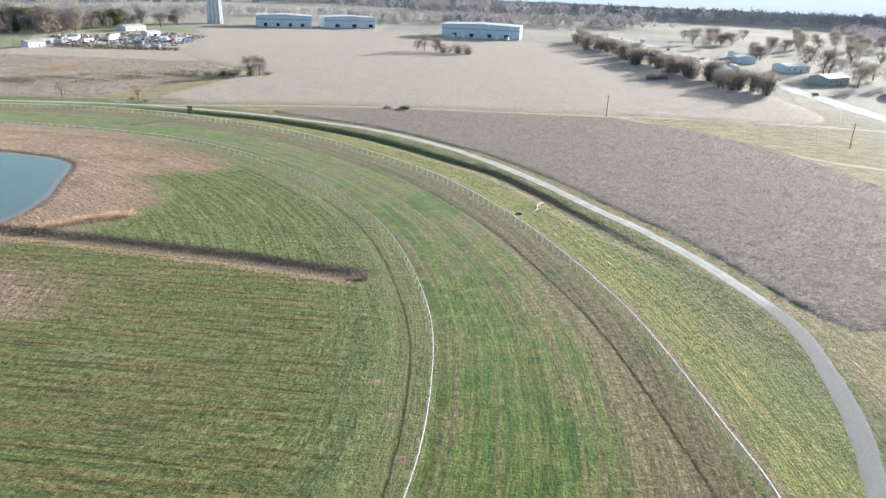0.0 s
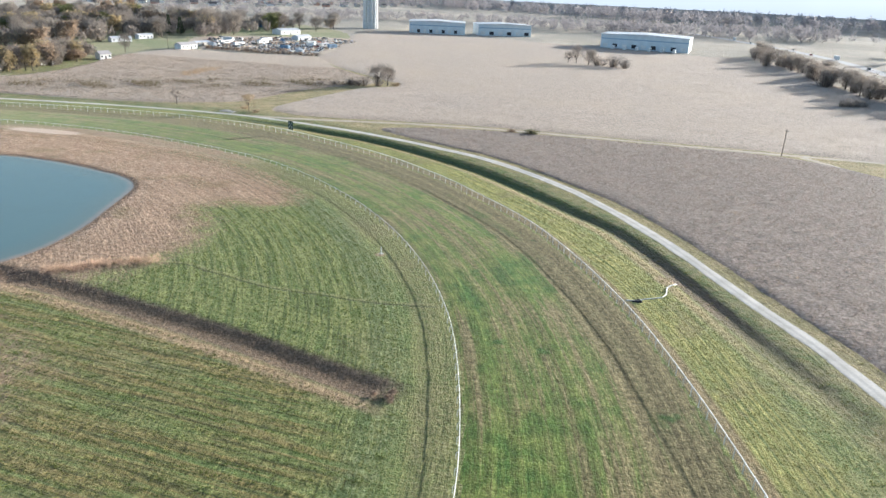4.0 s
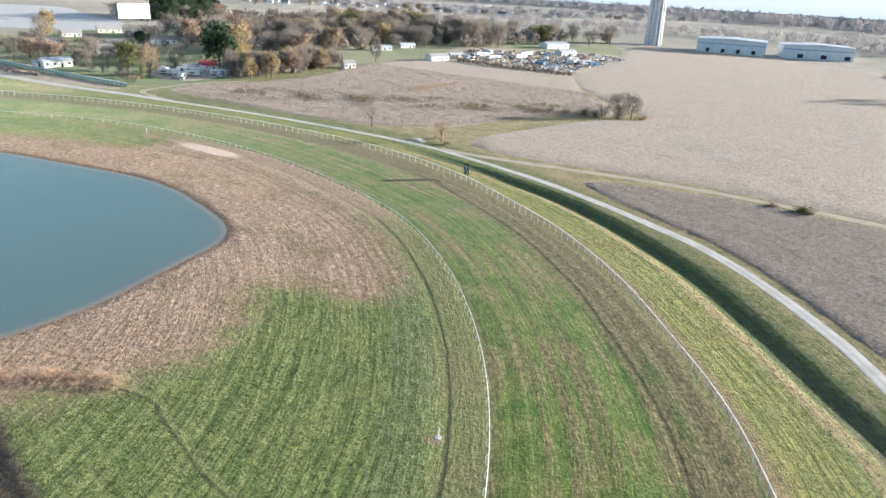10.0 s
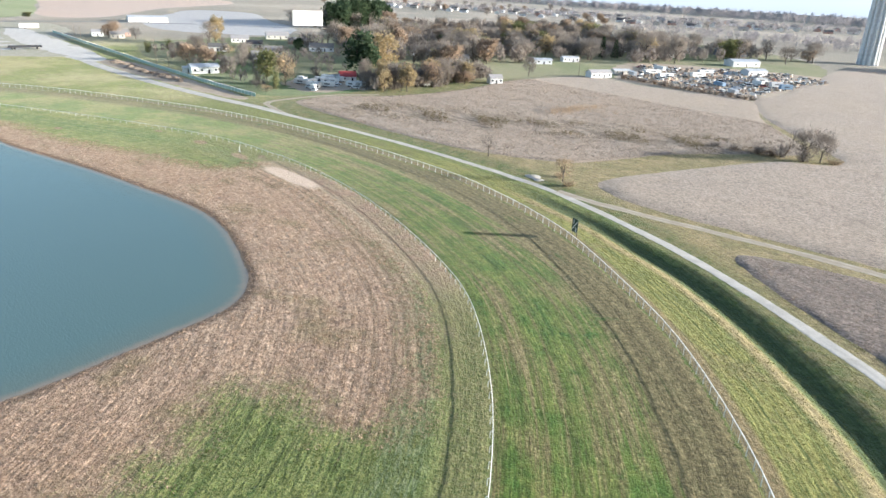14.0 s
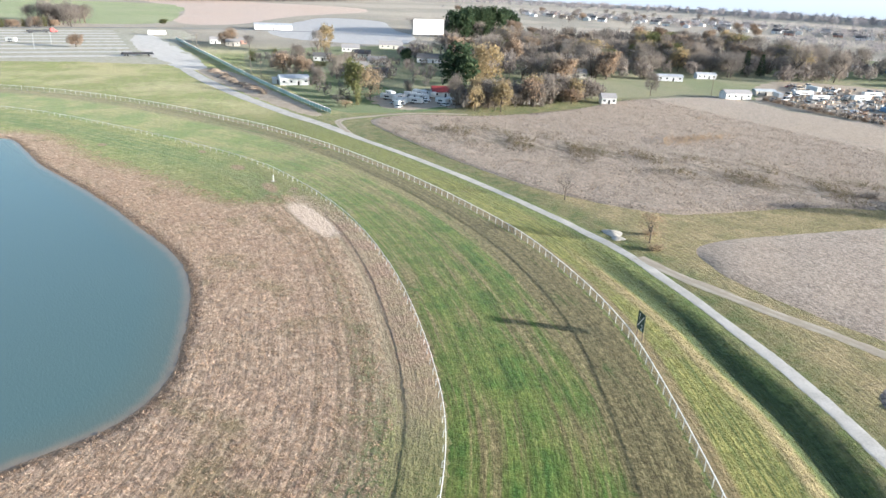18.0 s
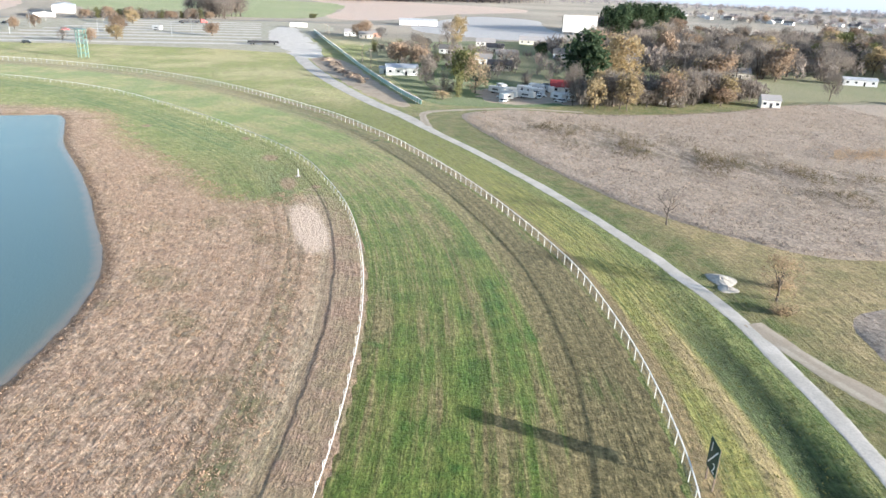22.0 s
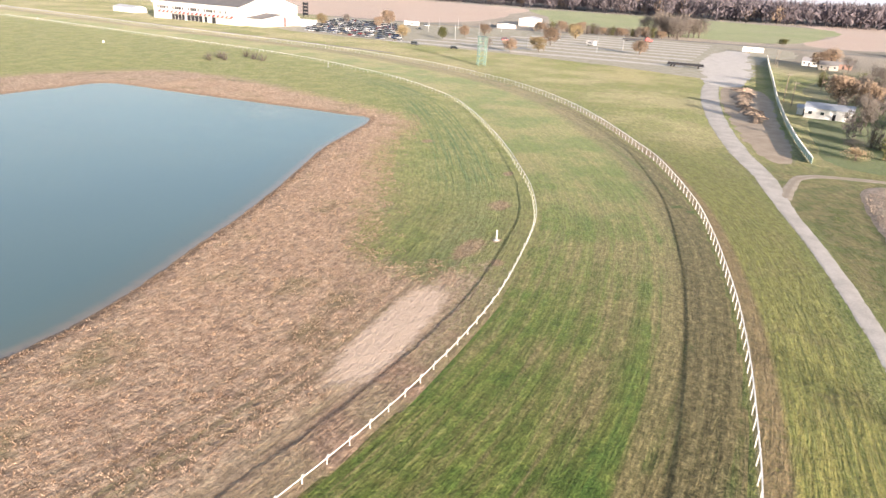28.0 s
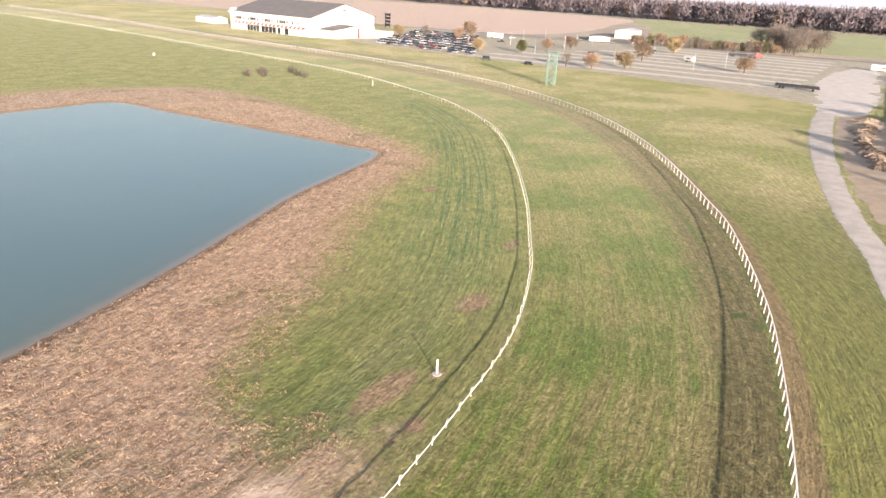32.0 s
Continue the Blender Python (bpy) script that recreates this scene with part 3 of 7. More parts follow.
    # bare smooth sand by the rail
    sand = m.math("ADD", m.attr("sand"), m.math("MULTIPLY", m.math("SUBTRACT", fine, 0.5), 0.7))
    g = m.mix(m.step(sand, 0.75, 1.1, 1.0, 0.0), g, m.mix(m.step(fine, 0.3, 0.7), (0.60, 0.475, 0.37), (0.54, 0.42, 0.32)))
    h = m.math("ADD", m.math("MULTIPLY", tuft, 0.8), m.math("ADD", fine, m.math("MULTIPLY", m.math("ADD", row, blades), 0.7)))
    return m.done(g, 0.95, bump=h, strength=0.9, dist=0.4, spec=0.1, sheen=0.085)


def turf_material():
    """Mown turf of the course: green and worn lanes that follow the bend."""
    m = Mat("turf")
    p, s, u, w = m.pos(), m.attr("s"), m.attr("u"), m.attr("w")
    def lay(a, b, z=0.0):
        return m.node("ShaderNodeCombineXYZ", {0: m.math("MULTIPLY", s, a), 1: m.math("MULTIPLY", u, b), 2: z}).outputs[0]
    lanes = m.noise(lay(0.010, 0.30), 1.0, 4, 0.65)
    streak = m.noise(lay(0.05, 1.1, 4.0), 1.0, 4, 0.7)
    blades = m.noise(lay(0.5, 2.8, 9.0), 1.0, 4, 0.75)
    blot = m.noise(p, 0.05, 4, 0.6)
    mid = m.noise(p, 0.2, 4, 0.65)
    fine = m.noise(p, 1.0, 4, 0.7)
    grain = m.noise(p, 2.8, 3, 0.75)
    g = m.mix(m.step(mid, 0.35, 0.65), (0.088, 0.138, 0.027), (0.15, 0.18, 0.042))
    worn = m.mix(m.step(fine, 0.35, 0.65), (0.155, 0.125, 0.06), (0.245, 0.19, 0.095))
    f = m.math("ADD", m.math("MULTIPLY", lanes, 1.1), m.math("ADD", m.math("MULTIPLY", streak, 0.75), m.math("MULTIPLY", blot, 0.7)))
    # browner towards the outer fence: wear, plus the wire mesh's shade in the colour
    f = m.math("ADD", f, m.step(w, 0.60, 0.78, 0.0, 0.34))
    f = m.math("ADD", f, m.step(w, 0.0, 0.12, 0.06, 0.0))
    g = m.mix(m.step(f, 1.2, 1.5, 0.0, 0.9), g, worn)
    lush = m.math("ADD", m.math("MULTIPLY", blot, -0.6), m.math("ADD", m.math("MULTIPLY", lanes, -0.5), m.math("MULTIPLY", streak, -0.3)))
    g = m.mix(m.math("MULTIPLY", m.step(lush, -0.66, -0.54, 0, 0.85), m.step(w, 0.55, 0.8, 1.0, 0.4)), g, (0.058, 0.122, 0.024))
    g = m.mix(m.step(m.noise(p, 0.11, 3, 0.6), 0.64, 0.72, 0, 0.8), g, (0.05, 0.12, 0.022))
    stripe = m.noise(lay(0.004, 0.85, 6.0), 1.0, 2, 0.5)
    g = m.gain(g, m.step(stripe, 0.40, 0.60, 0.84, 1.12))
    # turf paler far up the course, its haze mixed into the colour
    far = m.step(s, 270.0, 460.0)
    g = m.mix(m.math("MULTIPLY", far, m.step(w, 0.68, 0.82, 0.75, 0.2)), g, m.mix(m.step(blot, 0.4, 0.6), (0.205, 0.265, 0.072), (0.335, 0.33, 0.125)))
    g = m.gain(g, m.math("MULTIPLY", m.step(blades, 0.30, 0.72, 0.66, 1.34), m.math("MULTIPLY", m.math("MULTIPLY", m.step(fine, 0.25, 0.78, 0.80, 1.18), m.step(streak, 0.3, 0.7, 0.9, 1.1)), m.step(grain, 0.32, 0.70, 0.70, 1.28))))
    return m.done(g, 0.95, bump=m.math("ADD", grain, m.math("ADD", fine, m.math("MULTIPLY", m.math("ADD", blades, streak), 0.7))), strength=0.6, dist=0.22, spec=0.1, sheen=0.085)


def stubble_material(name, a, b, c, weedy=False, sheen=0.085):
    m = Mat(name)
    p = m.pos()
    wide, mid, fine = m.noise(p, 0.012, 4, 0.6), m.noise(p, 0.12, 4, 0.6), m.noise(p, 1.5, 4, 0.78)
    rows = m.noise(m.node("ShaderNodeMapping", {"Vector": p, "Rotation": (0, 0, radians(28)), "Scale": (0.6, 1.7, 1)}).outputs[0], 1.0, 3, 0.65)
    g = m.mix(m.step(fine, 0.33, 0.66), a, b)
    g = m.mix(m.step(wide, 0.42, 0.62, 0, 0.6), g, c)
    g = m.mix(m.step(mid, 0.58, 0.72, 0, 0.35), g, tuple(v * 0.7 for v in a))
    if weedy:
        # weeds in the low, wet line across the field
        f = m.math("MULTIPLY", m.step(m.attr("wet"), 9.0, 27.0, 1.0, 0.0), m.step(m.noise(m.node("ShaderNodeMapping", {"Vector": p, "Rotation": (0, 0, radians(-30)), "Scale": (0.5, 1.3, 1)}).outputs[0], 0.11, 6, 0.82), 0.49, 0.56))
        g = m.mix(m.math("MULTIPLY", f, m.step(fine, 0.38, 0.56, 0.0, 0.9)), g, (0.095, 0.078, 0.042))
    g = m.gain(g, m.math("MULTIPLY", m.step(rows, 0.3, 0.7, 0.84, 1.14), m.step(fine, 0.3, 0.7, 0.72, 1.22)))
    return m.done(g, 0.95, bump=m.math("ADD", fine, rows), strength=0.6, dist=0.3, spec=0.1, sheen=sheen)


def gravel_material(name, a, b, ruts=True, ragged=False):
    m = Mat(name)
    p, u = m.pos(), m.attr("u")
    mid, fine = m.noise(p, 0.25, 4, 0.6), m.noise(p, 3.5, 4, 0.75)
    g = m.mix(m.step(mid, 0.35, 0.65), a, b)
    if ruts:
        rut = m.step(m.math("ABSOLUTE", m.math("SUBTRACT", m.math("ABSOLUTE", u), 0.95)), 0.25, 0.75)
        g = m.mix(m.math("MULTIPLY", rut, m.step(mid, 0.3, 0.7, 0.15, 0.55)), g, tuple(v * 0.68 for v in a))
    if ragged:
        # grass creeps in over the edges
        e = m.math("ADD", m.math("MULTIPLY", m.math("ABSOLUTE", m.math("SUBTRACT", m.attr("w"), 0.5)), 2.0), m.math("MULTIPLY", m.math("SUBTRACT", m.noise(p, 0.7, 4, 0.7), 0.5), 0.9))
        g = m.mix(m.step(e, 0.72, 1.0), g, (0.20, 0.195, 0.085))
    if ragged and not ruts:
        # south of the bend the stone gives way to old grey tarmac
        y = m.node("ShaderNodeSeparateXYZ", {0: p}).outputs[1]
        g = m.mix(m.step(m.math("ADD", y, m.math("MULTIPLY", mid, 6.0)), 118.0, 123.0, 0.85, 0.0), g, (0.215, 0.205, 0.19))
        x = m.node("ShaderNodeSeparateXYZ", {0: p}).outputs[0]
        track = m.step(m.math("ABSOLUTE", m.math("SUBTRACT", m.math("ABSOLUTE", u), 0.8)), 0.3, 0.6, 0.0, 0.35)
        g = m.mix(m.math("MULTIPLY", track, m.step(x, -60.0, -20.0)), g, tuple(v * 0.62 for v in a))
    g = m.gain(g, m.step(fine, 0.25, 0.75, 0.82, 1.12))
    return m.done(g, 0.95, bump=fine, strength=0.4, dist=0.05, spec=0.2)


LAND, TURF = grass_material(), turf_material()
# fields behind the near one get a paler base that holds the haze
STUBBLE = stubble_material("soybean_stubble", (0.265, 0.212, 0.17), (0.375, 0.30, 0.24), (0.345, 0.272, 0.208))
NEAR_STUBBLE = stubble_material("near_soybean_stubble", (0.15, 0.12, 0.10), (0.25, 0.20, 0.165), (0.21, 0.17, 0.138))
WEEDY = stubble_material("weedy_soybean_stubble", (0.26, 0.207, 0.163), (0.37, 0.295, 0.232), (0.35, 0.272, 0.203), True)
PALE_FIELD = stubble_material("harvested_field", (0.50, 0.395, 0.325), (0.58, 0.465, 0.39), (0.54, 0.415, 0.335), sheen=0.02)
WHEAT = stubble_material("winter_wheat", (0.26, 0.31, 0.15), (0.33, 0.365, 0.19), (0.36, 0.37, 0.215), sheen=0.02)
GRAVEL = gravel_material("limestone_gravel", (0.44, 0.41, 0.365), (0.55, 0.515, 0.465), False, True)
DIRT = gravel_material("dirt_lane", (0.36, 0.305, 0.235), (0.45, 0.39, 0.31), True, True)
EARTH = gravel_material("bare_earth", (0.37, 0.30, 0.225), (0.45, 0.37, 0.28), False)
LAWN = stubble_material("dark_lawn", (0.075, 0.125, 0.035), (0.11, 0.165, 0.05), (0.15, 0.17, 0.065))
PARK = gravel_material("worn_parking_grass", (0.47, 0.43, 0.345), (0.36, 0.34, 0.245), False)
ASPHALT = gravel_material("asphalt", (0.20, 0.20, 0.20), (0.26, 0.255, 0.25), False)
YARDS = stubble_material("yard_grass", (0.19, 0.20, 0.095), (0.29, 0.265, 0.155), (0.125, 0.17, 0.06), sheen=0.05)


def build_ground():
    def lines(lo, hi, step):
        mid = np.arange(lo, hi + 0.01, step)
        grow = np.cumsum(step * 1.14 ** np.arange(1, 60))
        grow = grow[grow < 4400]
        return np.concatenate([lo - grow[::-1], mid, hi + grow])
    xs, ys = lines(-330, 80, 1.05), lines(60, 305, 1.05)
    gx, gy = np.meshgrid(xs, ys, indexing="ij")
    p = np.column_stack([gx.ravel(), gy.ravel()])
    z = ground_z(p)
    du, do = to_line(p, INNER[::3])[0], to_line(p, OUTER[::3])[0]
    r = np.random.RandomState(2)
    near = (np.abs(p[:, 0] + 125) < 215) & (np.abs(p[:, 1] - 182) < 132)
    rough = near & ((du < -1.2) | (do > 1.0)) & (np.abs(to_line(p, ROAD)[0]) > 5) & (np.abs(to_line(p, LANE)[0]) > 4)
    z += np.where(rough & (du < -1.2), r.uniform(-0.035, 0.035, len(p)), 0)
    z -= np.where((du > 0.8) & (do < -0.8) & (p[:, 0] > -520), 0.12, 0)
    me = grid_mesh("ground", np.column_stack([p, z]), len(xs), len(ys), LAND)
    me.flip_normals()
    part_of = (p[:, 0] > -900) & (p[:, 0] < 300) & (p[:, 1] > -500) & (p[:, 1] < 700)
    def field(fn, fill):
        v = np.full(len(p), fill, float)
        v[part_of] = fn(p[part_of])
        return v
    uu = np.full(len(p), 300.0)
    ss = np.zeros(len(p))
    uu[part_of], ss[part_of] = to_line(p[part_of], INNER[::3])
    floats(me, "u", uu), floats(me, "s", ss)
    floats(me, "out", field(lambda q: to_line(q, OUTER[::3])[0], 300))
    floats(me, "pond", field(lambda q: to_area(q, SHORE), 300))
    wd = field(lambda q: to_area(q, WEEDS), 300)
    blob = np.hypot((p[:, 0] + 92) / 1.7, p[:, 1] - 108) - 18
    floats(me, "weeds", np.minimum(wd, blob))
    d, s = np.full(len(p), 300.0), np.zeros(len(p))
    d[part_of], s[part_of] = to_line(p[part_of], DITCH)
    full = arc(DITCH)[-1]
    floats(me, "ditch", d), floats(me, "dend", np.clip(s / 45, 0, 1) * np.clip((full - s) / 20, 0, 1))
    d, s = np.full(len(p), 300.0), np.zeros(len(p))
    d[part_of], s[part_of] = to_line(p[part_of], GULLY)
    floats(me, "gully", d), floats(me, "gend", np.clip(s / 5, 0, 1))
    wave = 2.5 * np.sin(p[:, 1] * 0.31) + 1.8 * np.sin(p[:, 1] * 0.83 + 1)
    floats(me, "south", (d < 0) * (p[:, 1] < 150) * (p[:, 0] < 0) * np.clip((-12 - uu + wave) / 7, 0, 1))
    spots = np.full(len(p), 9.0)
    for x, y, r1, r2 in ((-200, 246, 1.6, 1.2), (-226, 237, 3.6, 2.0), (-203, 240.5, 5.5, 2.0), (-108, 236, 1.2, 1.0), (-9, 86, 1.6, 1.0), (-4, 69, 1.3, 0.9), (-6, 78, 1.2, 0.8),
                         (-32.5, 172.5, 1.3, 1.3), (-248, 231, 2.4, 1.2), (-266, 204, 2.5, 1.5), (24, 178, 3.0, 2.0), (-208.7, 242.8, 1.2, 1.0), (-8.4, 85.7, 1.1, 0.8), (-5.4, 77.8, 0.9, 0.6), (-108.1, 235.4, 0.9, 0.5), (-105.3, 208.2, 1.6, 0.9), (-226.3, 237.2, 2.6, 2.0)):
        spots = np.minimum(spots, np.hypot((p[:, 0] - x) / r1, (p[:, 1] - y) / r2))
    floats(me, "spots", spots)
    rd = np.full(len(p), 50.0)
    here = (np.abs(p[:, 0] + 48) < 45) & (np.abs(p[:, 1] - 152) < 20)
    rd[here] = to_line(p[here], RILL)[0]
    floats(me, "rill", rd)
    a = radians(3.5)
    lx, ly = (p[:, 0] + 175) * math.cos(a) + (p[:, 1] - 243) * math.sin(a), -(p[:, 0] + 175) * math.sin(a) + (p[:, 1] - 243) * math.cos(a)
    floats(me, "sand", (np.abs(lx / 13.5) ** 3 + np.abs(ly / 3.0) ** 3) ** (1 / 3))
    return tagged(new("ground", me), "flat grassland with mown infield, dead weeds and ditches", "ground", kind="structure")


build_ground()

# turf course between the rails
near_outer = np.array([np.hypot(*(OUTER - q).T).argmin() for q in INNER])
near_outer = np.maximum.accumulate(near_outer)
width = np.hypot(*(OUTER[near_outer] - INNER).T)
width = np.convolve(np.pad(width, 4, "edge"), np.ones(9) / 9, "valid")
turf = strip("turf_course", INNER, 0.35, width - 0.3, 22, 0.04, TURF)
for v in turf.data.vertices:
    if v.index % 22 in (0, 21):
        v.co.z = -0.035
tagged(turf, "mown turf racecourse with green and worn brown lanes", "racecourse", kind="structure")
road_half = np.interp(ROAD[:, 0], [-400, -310, -276, -250, -200, -100, 0], [4.0, 3.1, 2.8, 1.75, 1.5, 1.5, 1.8])
tagged(strip("gravel_road", ROAD, -road_half, road_half, 9, 0.03, GRAVEL, 0.09), "pale limestone gravel road along the ditch", "road", kind="structure")
tagged(strip("dirt_lane", LANE, -1.9, 1.9, 7, 0.03, DIRT, 0.2), "dirt lane between two brown fields", "road", kind="structure")
tagged(strip("farm_lane", FARM, -1.6, 1.6, 7, 0.03, DIRT, 0.2), "dirt farm lane through rough grass", "road", kind="structure")
VILLAGE_LANE = smooth([(-262, 283.5), (-285, 288), (-291, 303), (-293, 323), (-286, 345)])
tagged(strip("village_lane", VILLAGE_LANE, -1.7, 1.7, 7, 0.03, DIRT, 0.2), "dirt lane along the edge of the lawn", "road", kind="structure")
APRON = smooth([(-446, 100), (-452, 60), (-458, 18), (-464, -29), (-472, -86), (-480, -150), (-492, -231), (-502, -323), (-508, -418)])
tagged(strip("apron_path", APRON, -2.6, 2.6, 5, 0.05, GRAVEL, 0.25), "pale gravel path between the rail and the grandstand", "path", kind="structure")

# standing and harvested fields
F3 = [(-74, 296.5), (-58, 305), (-38, 309.8), (-14, 310.8), (16, 310.8), (70, 308.5), (100, 284), (120, 252), (130, 208), (140, 160), (110, 120), (75, 108), (67.5, 111),
      (63.5, 121), (58.5, 139), (51.5, 157.5), (42.5, 176), (32.5, 197), (23, 214.5), (14, 228), (3, 240), (-12.5, 256), (-28.5, 268.8), (-44, 277), (-60, 285)]
F2 = [(-129, 319), (-119, 309.5), (-102, 308), (-81, 311.5), (-60, 315), (-38, 317), (16, 317.2), (77, 316), (165, 316), (178, 400), (150, 520), (135, 720), (68, 730),
      (-137, 800), (-253, 800), (-226, 648), (-202, 560), (-196, 522), (-160, 470), (-104, 414), (-116, 392), (-125, 352)]
F1 = [(-274, 298), (-287, 305), (-290, 323), (-281, 347), (-280, 367), (-285, 400), (-302, 447), (-299, 501), (-279, 510), (-254, 508), (-198, 519), (-162, 469),
      (-118, 420), (-126, 396), (-139, 370), (-144, 344), (-148, 328), (-156, 320), (-168, 313), (-183, 307), (-205, 303), (-232, 300)]
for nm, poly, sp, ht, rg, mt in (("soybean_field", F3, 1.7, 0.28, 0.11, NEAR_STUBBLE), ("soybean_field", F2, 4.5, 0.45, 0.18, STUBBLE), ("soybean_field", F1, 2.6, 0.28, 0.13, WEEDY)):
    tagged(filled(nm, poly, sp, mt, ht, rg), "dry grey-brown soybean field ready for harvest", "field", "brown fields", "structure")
wet = scene.objects["soybean_field.002"].data
floats(wet, "wet", np.abs(to_line(np.array([v.co[:2] for v in wet.vertices]), smooth([(-262, 318), (-225, 342), (-190, 362), (-158, 388), (-122, 398)], 6))[0]))


# pond
def water_material():
    m = Mat("pond_water")
    p = m.pos()
    a = m.noise(p, 1.4, 3, 0.6, (1.0, 2.2, 1.0))
    b = m.noise(p, 0.02, 2)
    c = m.mix(b, (0.092, 0.146, 0.138), (0.106, 0.16, 0.15))
    sh = m.math("ADD", m.attr("deep"), m.math("MULTIPLY", m.math("SUBTRACT", m.noise(p, 0.5, 3), 0.5), 1.2))
    c = m.mix(m.step(sh, 0.5, 9.0, 0.32, 0.0), c, (0.15, 0.15, 0.10))
    c = m.mix(m.step(sh, 0.0, 2.2, 0.65, 0.0), c, (0.30, 0.215, 0.15))
    return m.done(c, 0.12, bump=m.math("MULTIPLY", a, m.step(m.noise(p, 0.03, 3), 0.35, 0.7, 0.5, 0.9)), strength=0.5, dist=0.09, spec=0.34)


pond = tagged(filled("pond", SHORE, 4.0, water_material(), 0.0, 0.0), "still blue-green pond with a curved sandy shore", "pond", kind="structure")
co = np.array([v.co[:] for v in pond.data.vertices])
floats(pond.data, "deep", -to_area(co[:, :2], SHORE))
co[:, 2] = -0.30
pond.data.vertices.foreach_set("co", co.ravel())
if pond.data.polygons[0].normal.z < 0:
    pond.data.flip_normals()

# ---- the two white rails ----
def white_plastic():
    m = Mat("white_rail_plastic")
    n, k = m.noise(m.obj(), 3.0, 4), m.noise(m.pos(), 0.4, 3)
    c = m.mix(m.step(n, 0.45, 0.75, 0, 0.45), (0.84, 0.83, 0.78), (0.68, 0.66, 0.60))
    return m.done(m.gain(c, m.step(k, 0.3, 0.7, 0.9, 1.04)), 0.45)


WHITE = white_plastic()


def at_arc(line, s):
    a = arc(line)
    d, n = normals(line)
    f = lambda v: np.stack([np.interp(s, a, v[:, 0]), np.interp(s, a, v[:, 1])], -1)
    return f(line), f(d), f(n)


def fence(name, line, gap, post, rails, label, s0=0.0):
    """Posts at even gaps, each a part; rails in lengths of eight gaps. rails: (offset to the right, height, radius or (thick, tall))."""
    top = thing(name, None, label, "fence", kind="structure")
    total = arc(line)[-1]
    ss = np.arange(s0, total, gap)
    pts, ds, _ = at_arc(line, ss)
    late = Geo()
    rs = np.random.RandomState(len(ss))
    for i, (p, d) in enumerate(zip(pts, ds)):
        m = pose(p[0], p[1], 0, rs.normal(0, 0.9), rs.normal(0, 0.9), math.degrees(math.atan2(d[1], d[0])))
        if i < 300:
            part("post", post, WHITE, top, at=m)
        else:
            me = post
            late.add([m @ v.co for v in me.vertices], [tuple(f.vertices) for f in me.polygons])
    if late.v:
        part("distant_posts", late, WHITE, top)["kind"] = "stuff"
    cut = 8
    for i in range(0, len(ss) - 1, cut):
        fine = np.linspace(ss[i], ss[min(i + cut, len(ss) - 1)], 17)
        q, _, n = at_arc(line, fine)
        for off, h, r in rails:
            g = Geo()
            sag = rs.normal(0, 0.015, len(fine))
            sag[0] = sag[-1] = 0
            path = [(a[0] + b[0] * off, a[1] + b[1] * off, h + z) for a, b, z in zip(q, n, sag)]
            if isinstance(r, tuple):
                vs = []
                for a, b in zip(path, n):
                    for k, dz in ((-1, -1), (1, -1), (1, 1), (-1, 1)):
                        vs.append((a[0] + b[0] * r[0] / 2 * k, a[1] + b[1] * r[0] / 2 * k, a[2] + dz * r[1] / 2))
                fs = [(j * 4 + k, j * 4 + (k + 1) % 4, j * 4 + 4 + (k + 1) % 4, j * 4 + 4 + k) for j in range(len(path) - 1) for k in range(4)]
                g.add(vs, fs + [(3, 2, 1, 0), tuple(len(vs) - 4 + k for k in range(4))])
            else:
                g.tube(path, r, 6)
            part("rail" if h > 0.8 else "lower_rail", g, WHITE, top)
    return top


# gooseneck post: stands 0.3 m inside the rail, rises and bends over to carry it (local x along, y to the infield)
neck = [(0, 0.3, -0.15), (0, 0.3, 0.66), (0, 0.28, 0.84), (0, 0.2, 0.96), (0, 0.1, 1.0), (0, 0.0, 0.96)]
gp = Geo().tube(neck, [0.042, 0.042, 0.041, 0.04, 0.038, 0.036], 7)
gp.tube([(0, 0.3, -0.1), (0, 0.3, 0.06)], [0.065, 0.055], 7)
fence("inner_rail", INNER, 2.95, gp.data("post", WHITE, True), [(0.0, 0.95, 0.047)], "white plastic gooseneck running rail along the infield")

po = Geo().box(0, 0.02, -0.2, 0.072, 0.09, 1.86).box(0, 0.02, 1.66, 0.085, 0.11, 0.09, 0, 0.7)
outer = fence("outer_rail", OUTER, 2.75, po.data("post", WHITE), [(-0.02, 1.63, (0.12, 0.105))], "tall white plastic post-and-rail fence with wire mesh along the course")


